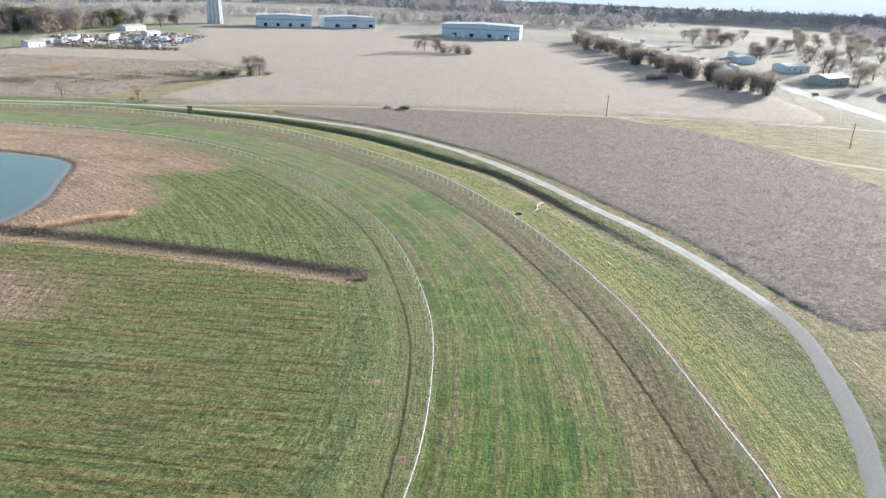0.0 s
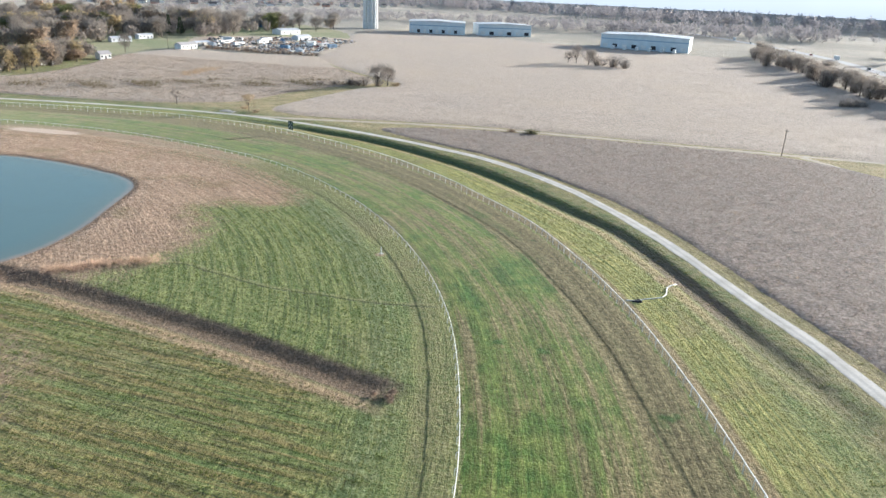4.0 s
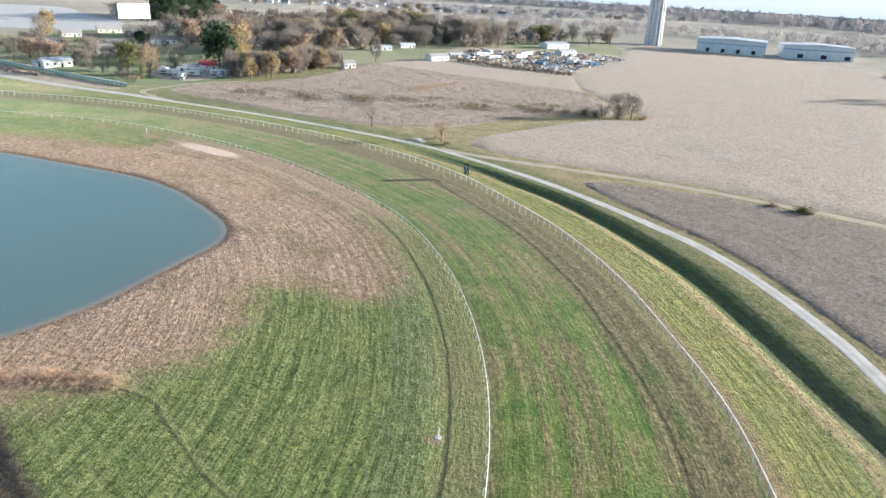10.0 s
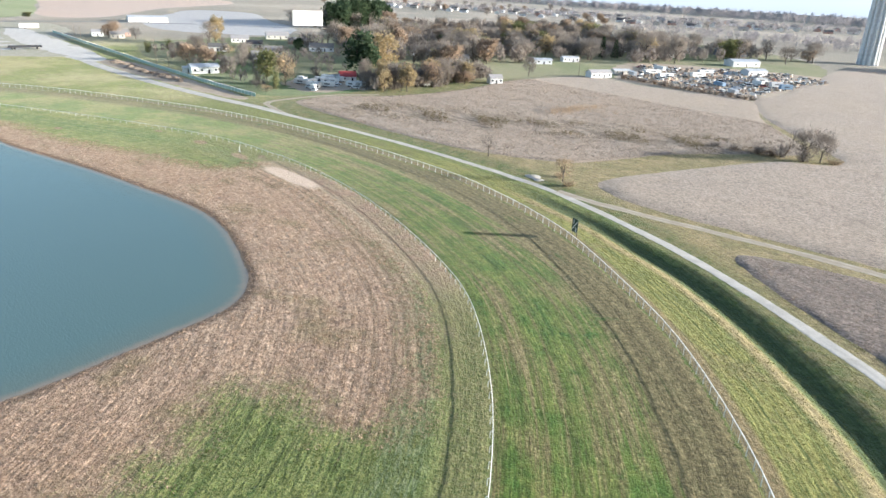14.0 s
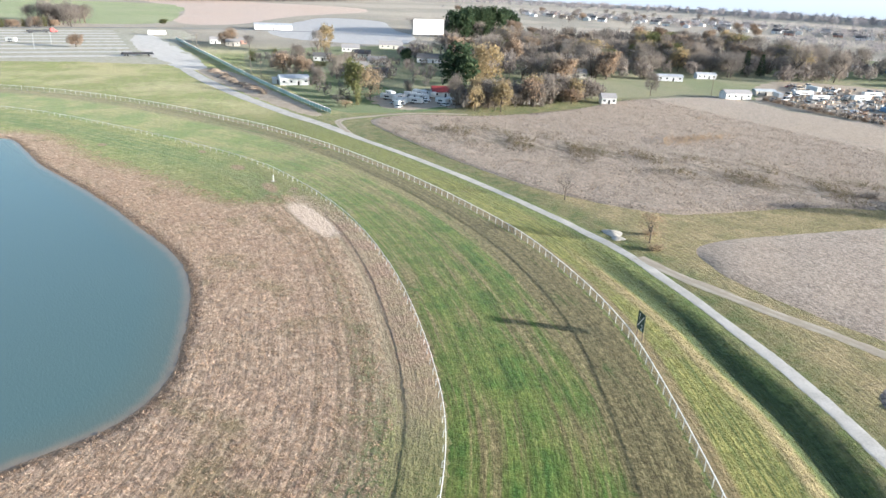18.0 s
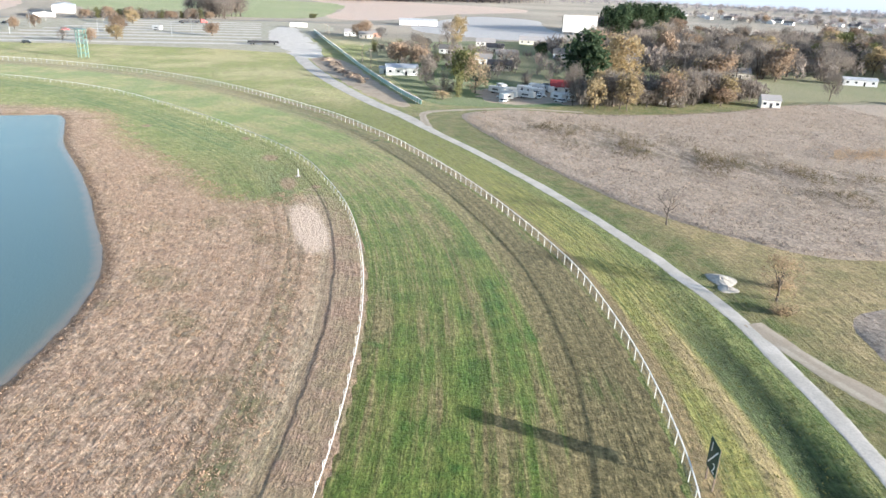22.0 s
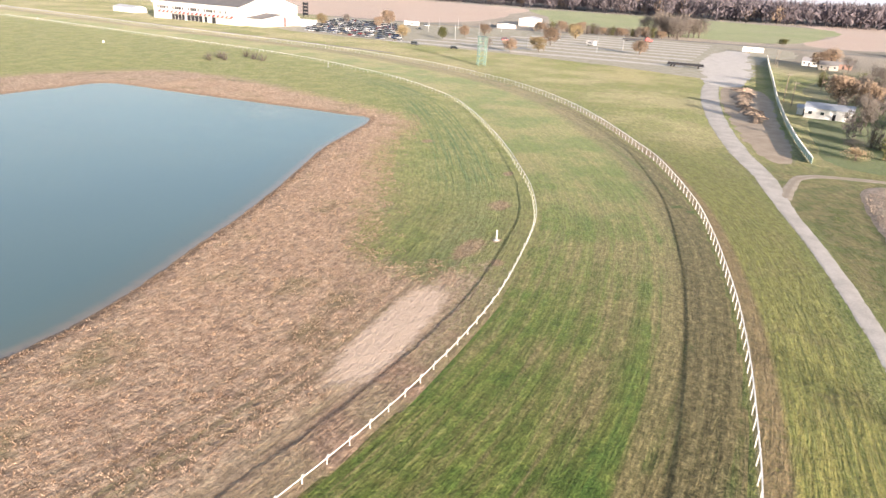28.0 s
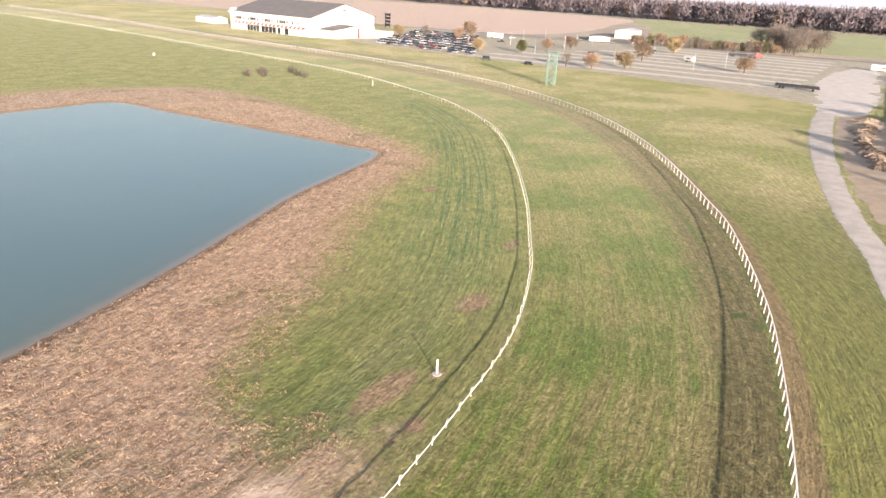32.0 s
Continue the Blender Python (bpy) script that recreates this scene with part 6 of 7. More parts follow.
tagged(strip("highway", HIGHWAY, -6, 6, 5, 0.08, gravel_material("pale_highway", (0.36, 0.35, 0.34), (0.42, 0.41, 0.40), False), drape=False), "pale concrete highway beyond the hedgerow", "road", kind="structure")
for i in range(16):
    f = (i + rs.uniform(0.1, 0.9)) / 16
    q = HIGHWAY[int(f * (len(HIGHWAY) - 2))]
    if i % 4 == 1:
        make_trailer(q[0] + 3, q[1], 88, 12, 3.9, WHITE_WALL, "white lorry trailer on the highway", name="lorry_trailer")
    else:
        park_car(q[0] + (3 if i % 2 else -3), q[1], 92, 950 + i, "on the pale highway", "highway cars")
for i, (x, y, a) in enumerate(((245, 470, 30), (252, 540, 20), (240, 600, 80), (262, 420, 60), (255, 640, 10))):
    make_house(x, y, a, 22, 14, 4.5, 1.6, "low pale commercial building beside the highway", None, METAL_ROOF, "building", 4, "building")
for i in range(70):
    plant("bare", rs.uniform(245, 470), rs.uniform(380, 900), rs.uniform(11, 19), rs.uniform(11, 17), 1200 + i, "leafless tree beyond the highway")

# ---- grandstand, car park and land beyond ----
LANES = gravel_material("worn_gravel", (0.55, 0.515, 0.46), (0.64, 0.60, 0.545), False)
tagged(filled("car_park", [(-470, 252), (-494, 163), (-508, 20), (-522, -30), (-600, -60), (-690, -90), (-690, -20), (-684, 20), (-716, 100), (-735, 170), (-745, 283), (-660, 296), (-600, 276), (-490, 272)],
              9, PARK, 0.04, 0.005, 4), "worn grass and gravel car park in long strips", "car park", kind="structure")
tagged(filled("gravel_yard", [(-446, 254), (-452, 268), (-500, 271), (-560, 270), (-640, 268), (-676, 264), (-672, 246), (-600, 238), (-540, 240), (-490, 246)], 6, LANES, 0.09, 0.008, 4),
       "bright trodden gravel between the road and the car park", "yard", kind="structure")
for i in range(9):
    x = -520 - 24 * i
    ln = smooth([(x + 8, 60 + 8 * i), (x + 3, 150), (x, 236)], 6)
    tagged(strip("parking_lane", ln, -6.2, 6.2, 5, 0.07, LANES, 0.8, False), "pale gravel lane through the car park", "road", "car park lanes", "structure")
# the lot's shine at grazing view is painted in as a pale base
tagged(filled("gravel_lot", [(-640, 372), (-592, 440), (-660, 500), (-760, 520), (-900, 560), (-960, 500), (-800, 400), (-720, 366)], 12, gravel_material("shine_paled_gravel", (0.44, 0.425, 0.41), (0.52, 0.50, 0.48), False), 0.04, 0.005, 6), "worn gravel drive-in cinema lot, paled for its low-angle shine", "lot", kind="structure")
tagged(filled("harvested_field", [(-690, -115), (-700, -25), (-790, 10), (-1000, -25), (-1280, -130), (-1250, -600), (-800, -600), (-700, -330)], 22, PALE_FIELD, 0.15, 0.05, 8),
       "pale harvested field behind the grandstand", "field", kind="structure")
tagged(filled("wheat_field", [(-810, 90), (-800, 190), (-815, 285), (-1000, 330), (-1260, 340), (-1270, -60), (-1000, 20)], 22, WHEAT, 0.15, 0.05, 8), "green winter wheat field beyond the car park", "field", kind="structure")
tagged(filled("harvested_field", [(-840, 300), (-815, 360), (-990, 480), (-1150, 640), (-1330, 640), (-1500, 330), (-1100, 345)], 22, PALE_FIELD, 0.15, 0.05, 8), "pale harvested field beyond the village", "field", kind="structure")


def grandstand():
    """A long gabled stand with two rows of openings and a striped awning, and a low annex at its end."""
    ob = thing("grandstand", pose(-519, -134, 0, 0, 0, 86), "white two-storey grandstand with red striped awning and wide grey roof", "grandstand")
    # local x runs along the front, y away from the course
    L, D, H, R = 80.0, 62.0, 11.5, 20.5
    side = Matrix.Rotation(radians(90), 4, "Z")
    part("wall", Geo().prism([(0, -0.2), (D, -0.2), (D, 12.6), (32, R), (0, H)], -L, 0, side), WHITE_WALL, ob)
    part("roof", Geo().prism([(-1.3, H - 0.25), (32, R + 0.05), (D + 1, 12.5), (D + 1, 12.9), (32, R + 0.5), (-1.3, H + 0.25)], -L - 0.9, 0.9, side), GREY_ROOF, ob)
    part("fascia", Geo().box(L / 2, -1.36, H - 0.9, L + 1.8, 0.12, 1.25), WHITE_WALL, ob)
    part("parapet", Geo().box(1.2, 1.5, -0.2, 2.6, 3.4, H + 2.6), WHITE_WALL, ob)
    for x in (9, 24, 39, 54):
        for dx, w in ((-4.6, 1.3), (0, 6.0), (4.6, 1.3)):
            fr = part("window", Geo().box(x + dx, -0.03, 6.6, w + 0.4, 0.14, 2.4), WHITE_WALL, ob)
            part("pane", Geo().box(x + dx, -0.09, 6.8, w, 0.1, 2.0), ROOM, fr)
            if w > 3:
                for k in (-1, 1):
                    part("mullion", Geo().box(x + dx + k, -0.15, 6.8, 0.16, 0.06, 2.0), WHITE_WALL, fr)
    for x in (64, 69):
        fr = part("window", Geo().box(x, -0.03, 6.6, 1.6, 0.14, 2.4), WHITE_WALL, ob)
        part("pane", Geo().box(x, -0.09, 6.8, 1.2, 0.1, 2.0), ROOM, fr)
    for i in range(36):
        x = 4 + i * 2.0
        part("awning", Geo().add([(x, -0.1, 5.9), (x + 1.99, -0.1, 5.9), (x + 1.99, -1.7, 4.9), (x, -1.7, 4.9), (x, -0.1, 5.8), (x + 1.99, -0.1, 5.8), (x + 1.99, -1.7, 4.4), (x, -1.7, 4.4)],
                                 [(0, 3, 2, 1), (4, 5, 6, 7), (3, 7, 6, 2), (0, 4, 7, 3), (1, 2, 6, 5)]), RED if i % 2 else WHITE_WALL, ob)
    for i, (x, w) in enumerate(((24, 13), (40, 15), (50.5, 3.2), (58, 4.0))):
        d = part("opening", Geo().box(x, -0.06, 0.1, w, 0.16, 3.7), ROOM, ob)
        n = max(1, int(w / 3.2))
        for j in range(n + 1):
            part("mullion", Geo().box(x - w / 2 + w * j / n, -0.18, 0.1, 0.28, 0.1, 3.7), WHITE_WALL, d)
    # end wall: a lean-to annex with a dark roof, a door and a vent
    part("annex", Geo().prism([(7, -0.2), (46, -0.2), (46, 6.2), (28, 7.6), (7, 5.0)], -L - 15, -L, side), WHITE_WALL, ob)
    part("annex_roof", Geo().prism([(6.4, 5.0), (28, 7.65), (28, 8.0), (6.4, 5.35)], -L - 15.5, -L, side), GREY_ROOF, ob)
    part("red_door", Geo().box(L + 15.03, 30, 0, 0.1, 2.2, 6.2), RED, ob)
    part("vent", Geo().box(L + 0.05, 32, 16.2, 0.1, 3.2, 1.2), ROOM, ob)
    part("side_wing", Geo().box(L + 10, 52, -0.2, 20, 16, 4.2), WHITE_WALL, ob)
    return ob


grandstand()
low = make_house(-545, -185, 80, 26, 12, 3.6, 1.4, "low white building beside the grandstand", WHITE_WALL, METAL_ROOF, "building", 5, "building")
# results board
ob = thing("results_board", pose(-652, -95, 0, 0, 0, 86), "dark framed results board on two posts", "board")
for x in (-2.4, 2.4):
    part("post", Geo().box(x, 0.25, -0.3, 0.5, 0.4, 12.5), DARK, ob)
for j in range(4):
    part("panel", Geo().box(0, 0, 1.6 + 2.7 * j, 5.8, 0.3, 2.0), DARK, ob)

# rows of parked cars
near_a, near_b, far_a, far_b = (np.array(v, float) for v in ((-527, -12), (-513, 70), (-650, -62), (-640, 0)))
n = 0
for row in range(9):
    f = row / 8
    a, b = near_a + (far_a - near_a) * f, near_b + (far_b - near_b) * f
    k = int(np.linalg.norm(b - a) / 3.1)
    for i in range(k):
        n += 1
        if rs.uniform() < 0.2:
            continue
        q = a + (b - a) * (i + 0.5) / k + rs.normal(0, 0.25, 2)
        park_car(q[0], q[1], 172 + (180 if rs.uniform() < 0.4 else 0) + rs.normal(0, 2.5), 2000 + n, "in a crowded row beside the grandstand", "car park rows")
for i, (x, y) in enumerate(((-499, 86), (-497, 112), (-620, 30), (-590, 110), (-640, 60), (-665, 15), (-655, 130))):
    park_car(x, y, 80 + 15 * i, 2500 + i, "alone on the worn grass", "lone cars")
for i, (k, x, y, h, w) in enumerate((("yellow", -584, -34, 8.5, 9.5), ("rust", -628, -1, 12.5, 11), ("yellow", -536, 59, 8.5, 9), ("green", -556, 78, 8, 7), ("rust", -589, 80, 8, 8), ("rust", -616, 85, 8.5, 10),
                                     ("rust", -510, 141, 8.0, 9), ("yellow", -530, 152, 8.5, 10), ("rust", -583, 144, 12, 13), ("yellow", -662, 141, 11, 11), ("rust", -572, 204, 9.0, 11.5), ("rust", -610, 0, 8, 8), ("bare", -605, -25, 8, 7),
                                     ("bare", -510, 127, 7, 7))):
    plant(k, x, y, h, w, 40 + i, "round tree with thinning autumn leaves in the car park")
for i in range(16):
    plant("bare", -790 + rs.normal(0, 12), 204 + rs.normal(0, 13), rs.uniform(14, 21), rs.uniform(17, 23), 60 + i, "leafless tree in a tall clump by the wheat field")
for i in range(26):
    f = i / 25
    plant(("scrub", "rust", "scrub", "bush")[i % 4], -722 - 36 * f + rs.normal(0, 2), 92 + 100 * f, rs.uniform(6, 10), rs.uniform(8, 12), 90 + i, "brown hedge tree at the edge of the car park")
plant("green", -798, 286, 5.5, 9, 0)
make_house(-800, 62, 10, 34, 18, 6, 1.6, "white metal hall with a dark lot beside it", WHITE_WALL, METAL_ROOF, "hall", 5, "building")
make_house(-735, 60, 20, 30, 16, 3.2, 0.8, "low building with a wide grey roof", HOUSE_WALL, GREY_ROOF, "building", 5, "building")
make_trailer(-651, 8, 85, 13, 3.9, WHITE_WALL, "long white lorry trailer in the car park", name="lorry_trailer")
make_trailer(-610, 165, 60, 7, 3.2, WHITE_WALL, "white box trailer in the car park", name="box_trailer")


def flatbed(x, y, turn, length, label, cab):
    ob = thing("flatbed_lorry" if cab else "flatbed_trailer", pose(x, y, 0, 0, 0, turn), label, "lorry" if cab else "trailer")
    part("bed", Geo().box(0, 0, 1.1, length, 2.5, 0.35), DARK, ob)
    for i in range(9):
        for sy in (-1.2, 1.2):
            part("stake", Geo().box(-length / 2 + length * (i + 0.5) / 9, sy, 1.45, 0.12, 0.1, 1.2), DARK, ob)
    part("load", Geo().box(0, 0, 1.45, length * 0.96, 2.1, 0.85), DARK, ob)
    for sx in (-length * 0.38, -length * 0.3, length * 0.35):
        for sy in (-1.1, 1.1):
            part("wheel", Geo().tube([(sx, sy - 0.18, 0.5), (sx, sy + 0.18, 0.5)], 0.5, 12), TYRE, ob)
    if cab:
        c = part("cab", Geo().prism([(length / 2 + 0.4, 0.6), (length / 2 + 5.6, 0.6), (length / 2 + 5.6, 1.9), (length / 2 + 3.6, 2.1), (length / 2 + 3.1, 3.3), (length / 2 + 0.4, 3.5)], -1.2, 1.2), RED, ob)
        part("windscreen", Geo().prism([(length / 2 + 3.12, 3.2), (length / 2 + 3.62, 2.12), (length / 2 + 3.7, 2.16), (length / 2 + 3.2, 3.24)], -1.05, 1.05), GLASS, c)
        for sx in (length / 2 + 1.2, length / 2 + 4.6):
            for sy in (-1.1, 1.1):
                part("wheel", Geo().tube([(sx, sy - 0.18, 0.5), (sx, sy + 0.18, 0.5)], 0.5, 12), TYRE, ob)
    return ob


flatbed(-689, 180, 111, 17, "red lorry with a dark loaded flatbed in the car park", True)
make_trailer(-672, 266, 90, 14, 4.0, WHITE_WALL, "long white lorry trailer beside the gravel yard", name="lorry_trailer")
flatbed(-517, 237, 90, 19, "long dark flatbed trailer with stakes on the gravel", False)
for i in range(14):
    make_pole(-560 - 38 * (i % 4) + rs.normal(0, 3), 40 + 48 * (i // 4) + rs.normal(0, 4), 9, "slim grey lamp post in the car park", False, STEEL, "lamp_post")
STREET = smooth([(-690, -90), (-700, 0), (-722, 90), (-742, 180), (-752, 290), (-745, 340), (-720, 420)], 8)
tagged(strip("street", STREET, -4, 4, 4, 0.1, ASPHALT, drape=False), "grey asphalt street behind the car park", "road", kind="structure")


# woods that close the view all round
def woods(name, spots, hgt, mat, seed, label, twigs=60):
    """Many small trees in one sheet of geometry: a thin stem and a rounded crown of upright twigs each."""
    rs = np.random.RandomState(seed)
    n = len(spots)
    h = hgt * rs.uniform(0.65, 1.2, n)
    v = rs.normal(0, 1, (n, twigs, 3))
    v /= np.linalg.norm(v, axis=2)[..., None]
    v *= rs.uniform(0.25, 1.0, (n, twigs, 1)) ** 0.5
    c = np.stack([spots[:, None, 0] + v[..., 0] * h[:, None] * 0.36, spots[:, None, 1] + v[..., 1] * h[:, None] * 0.36, h[:, None] * (0.52 + 0.42 * v[..., 2])], -1)
    d = rs.normal(0, 0.6, (n, twigs, 3)) + np.array([0, 0, 0.8])
    d *= (h * 0.14)[:, None, None]
    w = rs.normal(0, 1, (n, twigs, 3)) * (h * 0.022)[:, None, None]
    q = np.stack([c - w, c + w, c + d + w * 0.5, c + d - w * 0.5], 2).reshape(-1, 3)
    a = 0.013 * h[:, None]
    zero = np.zeros(n)
    stem = np.stack([np.column_stack([spots[:, 0] + sx * a[:, 0], spots[:, 1] + sy * a[:, 0], z]) for sx, sy, z in ((-1, 0, zero - 0.5), (1, 0, zero - 0.5), (0.4, 0, h * 0.75), (-0.4, 0, h * 0.75), (0, -1, zero - 0.5), (0, 1, zero - 0.5), (0, 0.4, h * 0.75), (0, -0.4, h * 0.75))], 1).reshape(-1, 3)
    pts = np.vstack([q, stem])
    me = bpy.data.meshes.new(name)
    me.from_pydata(pts.tolist(), [], np.arange(len(pts)).reshape(-1, 4).tolist())
    me.materials.append(mat)
    me.update()
    return tagged(new(name, me), label, "woods", kind="stuff")


def along(line, deep, count, seed):
    rs = np.random.RandomState(seed)
    q, _, n = at_arc(line, rs.uniform(0, arc(line)[-1], count))
    return q + n * rs.uniform(0, deep, count)[:, None]


WEST = smooth([(-1330, -900), (-1330, -300), (-1290, 0), (-1330, 300), (-1480, 620), (-1700, 900)], 20)
NORTH = smooth([(-1700, 900), (-1400, 1450), (-800, 1650), (-300, 1500), (100, 1350), (500, 1300), (950, 1150)], 20)
EAST = smooth([(950, 1150), (760, 950), (700, 750), (660, 520), (640, 380), (690, 180)], 20)
woods("woods", along(WEST, -220, 1500, 1), 33, WEST_TWIG, 1, "far purple-grey leafless wood beyond the pale fields", 70)
woods("woods", along(WEST, -160, 70, 2), 28, RUST, 2, "far rust-brown wood beyond the pale fields", 70)
woods("woods", along(NORTH, -320, 1000, 3), 21, GREY_TWIG, 3, "far grey wood on the northern horizon")
woods("woods", along(EAST, 240, 500, 4), 19, GREY_TWIG, 4, "far leafless wood beyond the highway")
r = np.random.RandomState(21)
q = np.column_stack([r.uniform(0, 17, 620), r.uniform(0, 7, 620)])
q = np.column_stack([-1330 + q[:, 1] * 40 + q[:, 0] * 42, 850 + q[:, 1] * 66 + q[:, 0] * 20])
woods("suburb_trees", q, 10, GREY_TWIG, 22, "bare grey trees among the suburban houses", 40)
MIDDLE = smooth([(-620, 880), (-420, 930), (-200, 985), (0, 960), (160, 1000), (330, 1060)], 20)
woods("woods", along(MIDDLE, -160, 420, 9), 14, GREY_TWIG, 9, "hazy grey wood behind the warehouses")
rs = np.random.RandomState(77)
q = np.column_stack([rs.uniform(-650, -325, 900), rs.uniform(400, 810, 900)])
keep = ~((q[:, 0] > -365) & (q[:, 1] < 600)) & ~((q[:, 0] < -500) & (q[:, 1] < 540)) & (np.abs((q[:, 0] + 661) * 0.777 - (q[:, 1] - 509) * 0.629) > 22)
for hx, hy, *_ in HOUSES:
    # the open lawn before each house
    keep &= np.hypot(q[:, 0] - hx - 8, q[:, 1] - hy + 5) > 15
woods("village_thicket", q[keep], 11, THICKET, 7, "bare grey trees and brush filling the gardens of the village", 110)
# standing stalks and grass: loose blades in one sheet of geometry for each kind of ground
def tufts(name, q, tall, wide, blades, mat, seed, label, category="grass", lean=0.45, level=None):
    """Each spot carries a few pointed blades that lean at random."""
    rs = np.random.RandomState(seed)
    n = len(q)
    h = np.repeat(tall * rs.uniform(0.55, 1.25, n), blades)
    z = np.repeat(level(q) if level else np.zeros(n), blades)
    base = np.repeat(q, blades, 0) + rs.normal(0, wide * 0.9, (n * blades, 2))
    a = rs.uniform(0, 2 * math.pi, n * blades)
    side = np.stack([np.cos(a), np.sin(a)], 1) * (wide * rs.uniform(0.3, 0.7, n * blades))[:, None]
    tip = base + rs.normal(0, lean, (n * blades, 2)) * h[:, None]
    v = np.empty((n * blades, 3, 3), np.float32)
    v[:, 0, :2], v[:, 1, :2], v[:, 2, :2] = base - side, base + side, tip
    v[:, 0, 2] = v[:, 1, 2] = z - 0.05
    v[:, 2, 2] = z + h
    me = bpy.data.meshes.new(name)
    k = n * blades
    me.vertices.add(3 * k), me.loops.add(3 * k), me.polygons.add(k)
    me.vertices.foreach_set("co", v.ravel())
    me.loops.foreach_set("vertex_index", np.arange(3 * k, dtype=np.int32))
    me.polygons.foreach_set("loop_start", np.arange(0, 3 * k, 3, dtype=np.int32))
    me.materials.append(mat)
    me.update(calc_edges=True)
    return tagged(new(name, me), label, category, kind="stuff")


def over(fn, lo, hi, step=1.0):
    """A smooth field of the plan, worked out on a grid and read between its points."""
    xs, ys = np.arange(lo[0] - step, hi[0] + 2 * step, step), np.arange(lo[1] - step, hi[1] + 2 * step, step)
    gx, gy = np.meshgrid(xs, ys, indexing="ij")
    v = fn(np.column_stack([gx.ravel(), gy.ravel()])).reshape(len(xs), len(ys))

    def read(q):
        fx, fy = (q[:, 0] - xs[0]) / step, (q[:, 1] - ys[0]) / step
        i, j = fx.astype(int), fy.astype(int)
        a, b = fx - i, fy - j
        return v[i, j] * (1 - a) * (1 - b) + v[i + 1, j] * a * (1 - b) + v[i, j + 1] * (1 - a) * b + v[i + 1, j + 1] * a * b
    return read


def scatter(lo, hi, count, seed):
    r = np.random.RandomState(seed)
    return np.column_stack([r.uniform(lo[0], hi[0], count), r.uniform(lo[1], hi[1], count)]), r


def uneven(q, size, r):
    """A soft random field over the plan, about -1 to 1."""
    k = 6.2832 / size
    return (np.sin(q[:, 0] * k + 2 * np.sin(q[:, 1] * k * 0.7)) + np.sin(q[:, 1] * k * 1.3 + 2 * np.sin(q[:, 0] * k * 0.6))) / 2 + r.normal(0, 0.25, len(q))


LO, HI = (-312, 55), (132, 325)
to_weeds, to_pond, to_inner, to_outer, to_road, to_lane, to_gully, level = (over(fn, LO, HI, k) for fn, k in (
    (lambda g: to_area(g, WEEDS), 1.5), (lambda g: to_area(g, SHORE[::2]), 1.5), (lambda g: to_line(g, INNER[::4])[0], 1.5), (lambda g: to_line(g, OUTER[::4])[0], 1.5),
    (lambda g: to_line(g, ROAD[::3])[0], 1.5), (lambda g: to_line(g, LANE[::3])[0], 1.5), (lambda g: to_line(g, GULLY)[0], 1.5), (ground_z, 1.0)))
q, r = scatter((-310, 95), (-60, 252), 330000, 31)
q = q[(r.uniform(0, 1, len(q)) < np.clip((q[:, 1] - 150) / 60, 0.25, 1)) & (to_weeds(q) < 1.5 + 3 * uneven(q, 9, r)) & (to_pond(q) > 0.4) & (to_inner(q) < -6.5) & (uneven(q, 3.1, r) > -0.35) & (np.abs((q[:, 0] + 175) / 14.5) ** 3 + np.abs((q[:, 1] - 243 - 0.06 * (q[:, 0] + 175)) / 3.8) ** 3 > 1)]
tufts("dead_weeds", q, 0.16, 0.13, 3, leaf("dead_weed_stalks", (0.29, 0.185, 0.115), (0.68, 0.52, 0.38), 0.9, 0.45), 32, "flattened tan and brown dead weeds round the pond", "weeds", 1.3, level)
q, r = scatter((-100, 56), (-8, 205), 150000, 33)
du, gd = to_inner(q), to_gully(q)
south = (gd < -3) & (q[:, 1] < 150)
ridge = np.where((gd > 0) & (gd < 17 + 0.08 * (q[:, 0] + 40)), np.sin(6.2832 * (gd + 0.4 * np.sin(q[:, 0] * 0.13)) / 1.9), np.sin(6.2832 * (du + 0.5 * np.sin(q[:, 1] * 0.09)) / 2.1))
ridge = np.where(south, np.sin(6.2832 * (q[:, 1] + 0.09 * q[:, 0] + 0.5 * np.sin(q[:, 0] * 0.11)) / 2.3), ridge)
q = q[(to_weeds(q) > 2) & (du < -8) & (np.abs(gd) > 3.4) & (ridge + r.normal(0, 0.8, len(q)) > 0.4)]
tufts("infield_grass", q, 0.15, 0.15, 2, leaf("infield_grass_blades", (0.09, 0.135, 0.03), (0.26, 0.27, 0.09), 0.9, 0.5), 34, "rows of coarse mown grass over the infield", level=level)
q, r = scatter((-85, 95), (130, 322), 120000, 35)
q = q[over(lambda g: to_area(g, np.array(F3, float)), LO, HI, 2.0)(q) < -0.6]
tufts("soybean_stalks", q, 0.72, 0.09, 3, leaf("grey_soybean_stalks", (0.17, 0.138, 0.115), (0.36, 0.295, 0.245), 0.9, 0.45), 36, "dry grey-brown soybean plants standing in the near field", "crop", 0.3)
q, r = scatter((-302, 298), (-105, 460), 90000, 37)
q = q[over(lambda g: to_area(g, np.array(F1, float)), (-304, 296), (-103, 462), 2.0)(q) < -0.6]
tufts("soybean_stalks", q, 0.6, 0.24, 2, leaf("tan_soybean_stalks", (0.20, 0.16, 0.125), (0.42, 0.34, 0.27), 0.9, 0.3), 38, "dry tan soybean plants standing in the weedy field", "crop", 0.3)
q, r = scatter((-150, 95), (60, 312), 140000, 39)
rd = to_road(q)
q = q[(to_outer(q) > 4.5) & (np.abs(rd) > 2.6) & (rd < 4.6) & (np.abs(to_lane(q)) > 2.4) & (uneven(q, 3.7, r) > 0.0)]
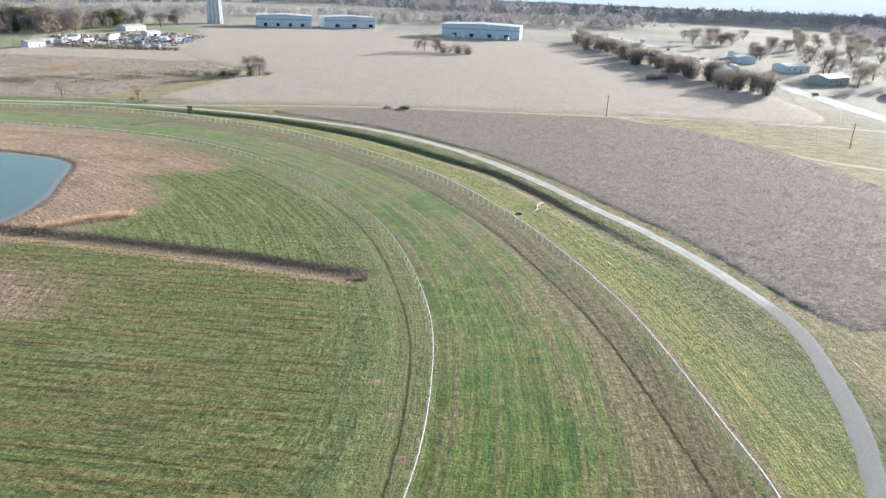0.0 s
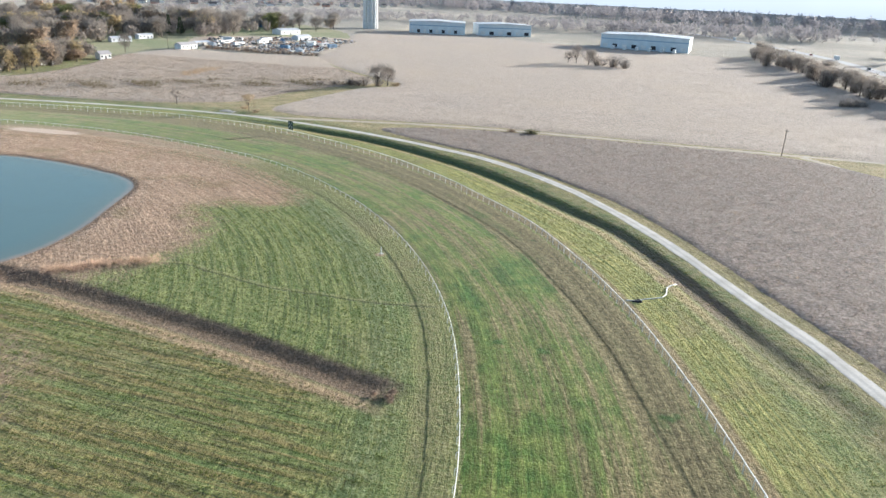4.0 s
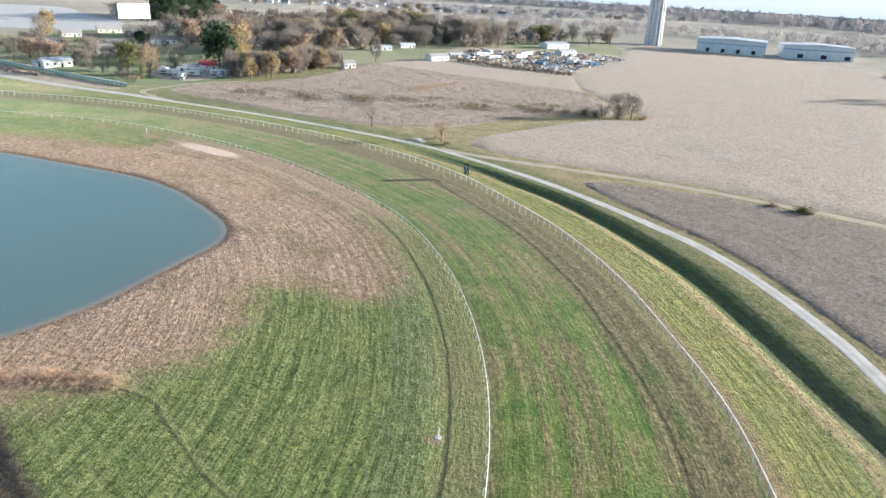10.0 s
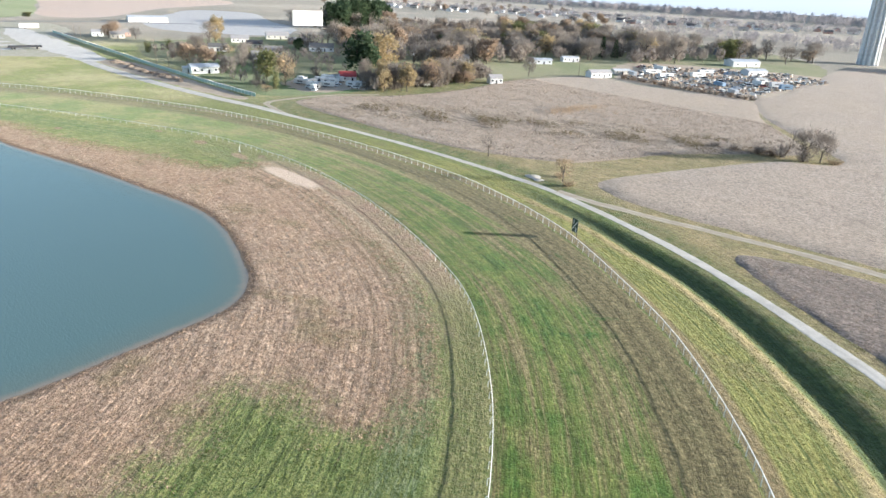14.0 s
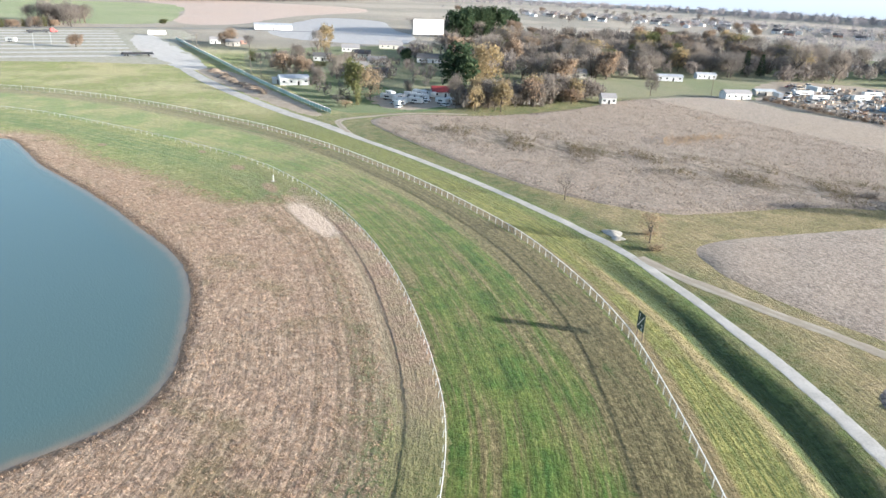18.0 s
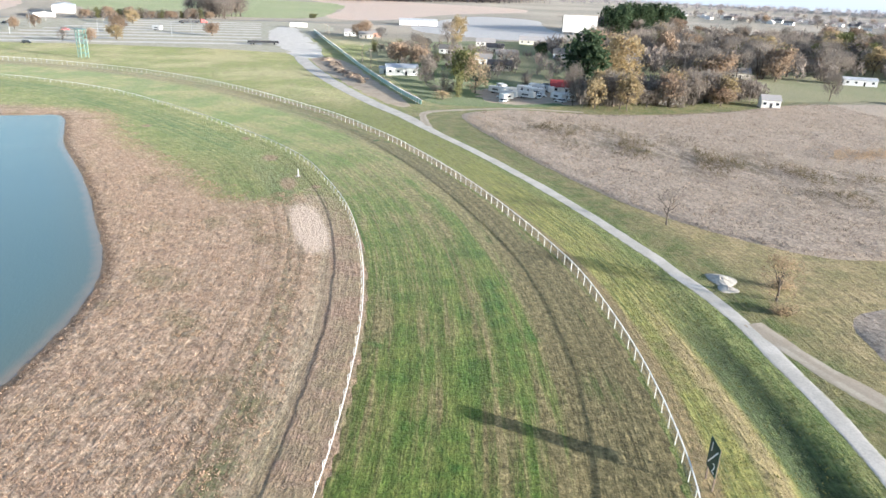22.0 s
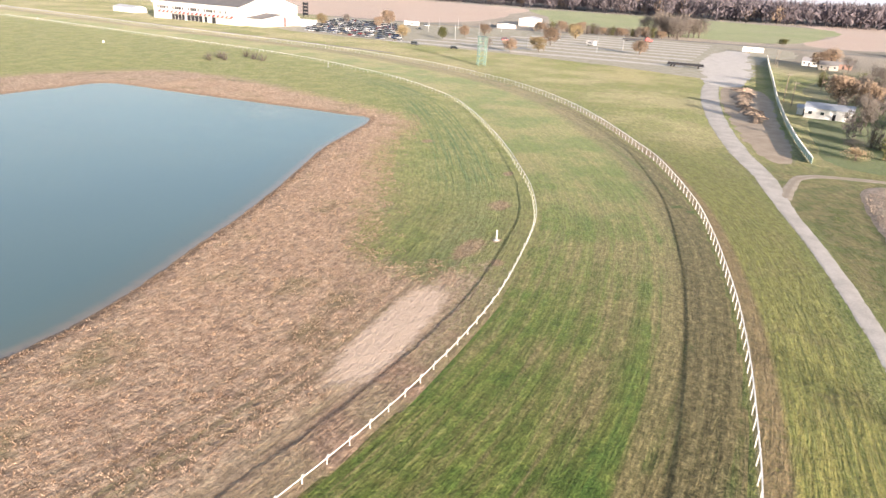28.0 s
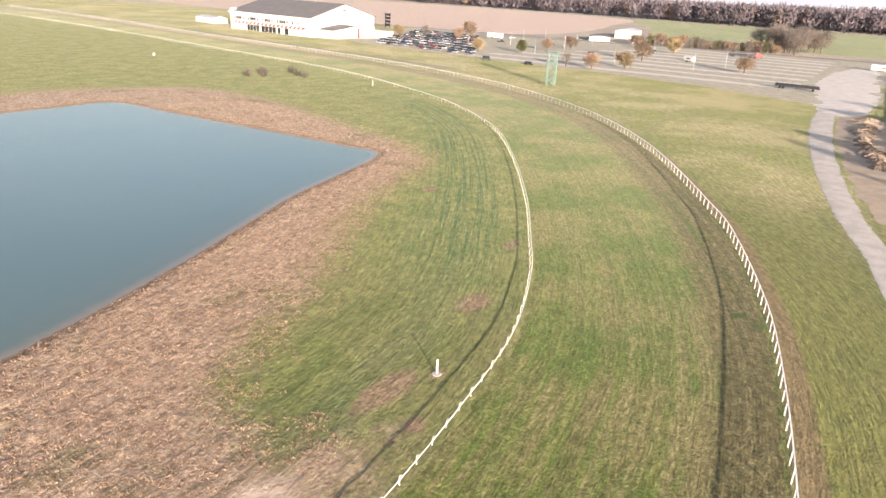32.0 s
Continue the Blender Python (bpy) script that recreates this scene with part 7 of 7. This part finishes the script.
tufts("verge_grass", q, 0.16, 0.16, 2, leaf("verge_grass_blades", (0.10, 0.115, 0.034), (0.26, 0.235, 0.085), 0.9, 0.5), 40, "rough tufted grass on the banks beside the road", level=level)
# litter and junk of the scrapyard, and the weeds that stand in the wet line of the field
n = 900
q = np.column_stack([rs.uniform(-345, -196, n * 2), rs.uniform(520, 680, n * 2)])
q = q[to_area(q, YARD) < -1][:n]
g = Geo()
for (x, y), w, d, h, a in zip(q, rs.uniform(0.6, 3.2, n), rs.uniform(0.4, 1.6, n), rs.uniform(0.3, 1.5, n), rs.uniform(0, 3.14, n)):
    g.box(x, y, 0.0, w, d, h, a, 0.85)
m = Mat("mixed_junk")
ramp = m.node("ShaderNodeValToRGB", {0: m.island()})
ramp.color_ramp.interpolation = "CONSTANT"
for i, c in enumerate(((0.66, 0.64, 0.60), (0.30, 0.19, 0.13), (0.20, 0.19, 0.18), (0.45, 0.36, 0.26), (0.36, 0.27, 0.19), (0.24, 0.23, 0.23))):
    e = ramp.color_ramp.elements[i] if i < 2 else ramp.color_ramp.elements.new(i / 6)
    e.position, e.color = i / 6, (*c, 1)
JUNK = m.done(m.gain(ramp.outputs[0], m.step(m.noise(m.pos(), 2.0, 4), 0.3, 0.7, 0.8, 1.1)), 0.75)
tagged(new("scrap_litter", g.data("scrap_litter", JUNK)), "litter of crates, sheet metal and small scrap", "scrap", kind="stuff")
WET = smooth([(-262, 318), (-225, 342), (-190, 362), (-158, 388), (-122, 398)], 3)
q, _, b = at_arc(WET, rs.uniform(0, arc(WET)[-1], 5200))
q = q + b * rs.normal(0, 9, 5200)[:, None]
clump = np.sin(q[:, 0] * 0.21 + 2 * np.sin(q[:, 1] * 0.13)) + np.sin(q[:, 1] * 0.33 + q[:, 0] * 0.09) + rs.normal(0, 0.5, 5200)
q = q[(clump > 0.35) & inside(q, np.array(F1, float))]
woods("field_weeds", q, 1.5, leaf("dry_field_weeds", (0.085, 0.072, 0.038), (0.20, 0.155, 0.09)), 11, "dry brown weeds standing in the wet line of the field", 12)
f = rs.beta(1.3, 1.6, 190)
q = np.column_stack([-214 - 3 * f + rs.normal(0, 2.4, 190), 386 + 39 * f + rs.normal(0, 1.5, 190)])
woods("tan_weeds", q, 1.7, leaf("bright_tan_weeds", (0.44, 0.32, 0.21), (0.58, 0.44, 0.30), 0.9, 0.5), 15, "patch of tall tan weeds standing in the brown field", 20)
f = rs.uniform(0, 1, 150)
q = np.column_stack([np.interp(f, [0, 0.3, 1], [-292, -299, -306]) - np.abs(rs.normal(0, 9, 150)), 350 + 84 * f + rs.normal(0, 2, 150)])
woods("front_thicket", q, 8.5, TWIG, 16, "dense bare brush along the back edge of the field", 110)
# tall pinkish weeds by the pond's near corner, and dry stalks down in the gully
STAND = smooth([(-88, 144), (-83, 147.5), (-79.5, 151), (-75, 153.6), (-71, 155)], 1.0)
q, _, b = at_arc(STAND, rs.uniform(0, arc(STAND)[-1], 620))
q = q + b * rs.normal(0.6, 1.1, 620)[:, None]
woods("tall_weeds", q, 0.85, leaf("pink_straw_weeds", (0.58, 0.41, 0.29), (0.70, 0.52, 0.38), 0.9, 0.62), 13, "stand of tall pinkish dead weeds near the shore", 16)
q, _, b = at_arc(GULLY, rs.uniform(2, arc(GULLY)[-1], 700))
q = q + b * rs.normal(0, 1.5, 700)[:, None]
woods("gully_weeds", q, 0.55, leaf("dark_dead_weeds", (0.16, 0.12, 0.085), (0.30, 0.225, 0.16)), 14, "dark dead weeds along the bed of the gully", 12)
q = np.column_stack([rs.uniform(-500, -312, 110), rs.uniform(300, 400, 110)])
keep = (np.hypot(q[:, 0] + 385, q[:, 1] - 296) > 16) & (np.hypot(q[:, 0] + 318, q[:, 1] - 338) > 26) & (q[:, 0] + 0.5 * (q[:, 1] - 300) < -325)
woods("garden_thicket", q[keep], 6, THICKET, 8, "bare grey brush between the garden trees", 90)


def distance():
    """The hazy land at the horizon, as a ring far behind everything; its haze is painted as emission."""
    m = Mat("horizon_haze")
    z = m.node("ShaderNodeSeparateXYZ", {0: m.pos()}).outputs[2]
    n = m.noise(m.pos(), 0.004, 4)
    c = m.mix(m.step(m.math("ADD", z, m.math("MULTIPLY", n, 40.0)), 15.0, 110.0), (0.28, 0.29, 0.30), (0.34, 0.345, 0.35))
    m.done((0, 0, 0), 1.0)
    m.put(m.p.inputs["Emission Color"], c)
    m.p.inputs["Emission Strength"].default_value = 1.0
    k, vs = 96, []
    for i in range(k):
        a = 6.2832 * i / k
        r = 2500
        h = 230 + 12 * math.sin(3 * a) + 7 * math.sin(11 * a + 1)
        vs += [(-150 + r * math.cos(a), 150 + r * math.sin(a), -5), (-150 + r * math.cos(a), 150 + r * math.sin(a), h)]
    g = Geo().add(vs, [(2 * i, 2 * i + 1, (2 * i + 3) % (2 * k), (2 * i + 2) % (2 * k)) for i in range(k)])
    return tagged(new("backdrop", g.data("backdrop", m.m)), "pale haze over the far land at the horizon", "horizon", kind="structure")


distance()

clear_originals()
for ob in CARS:
    for o in (*ob.children, ob):
        bpy.data.objects.remove(o)
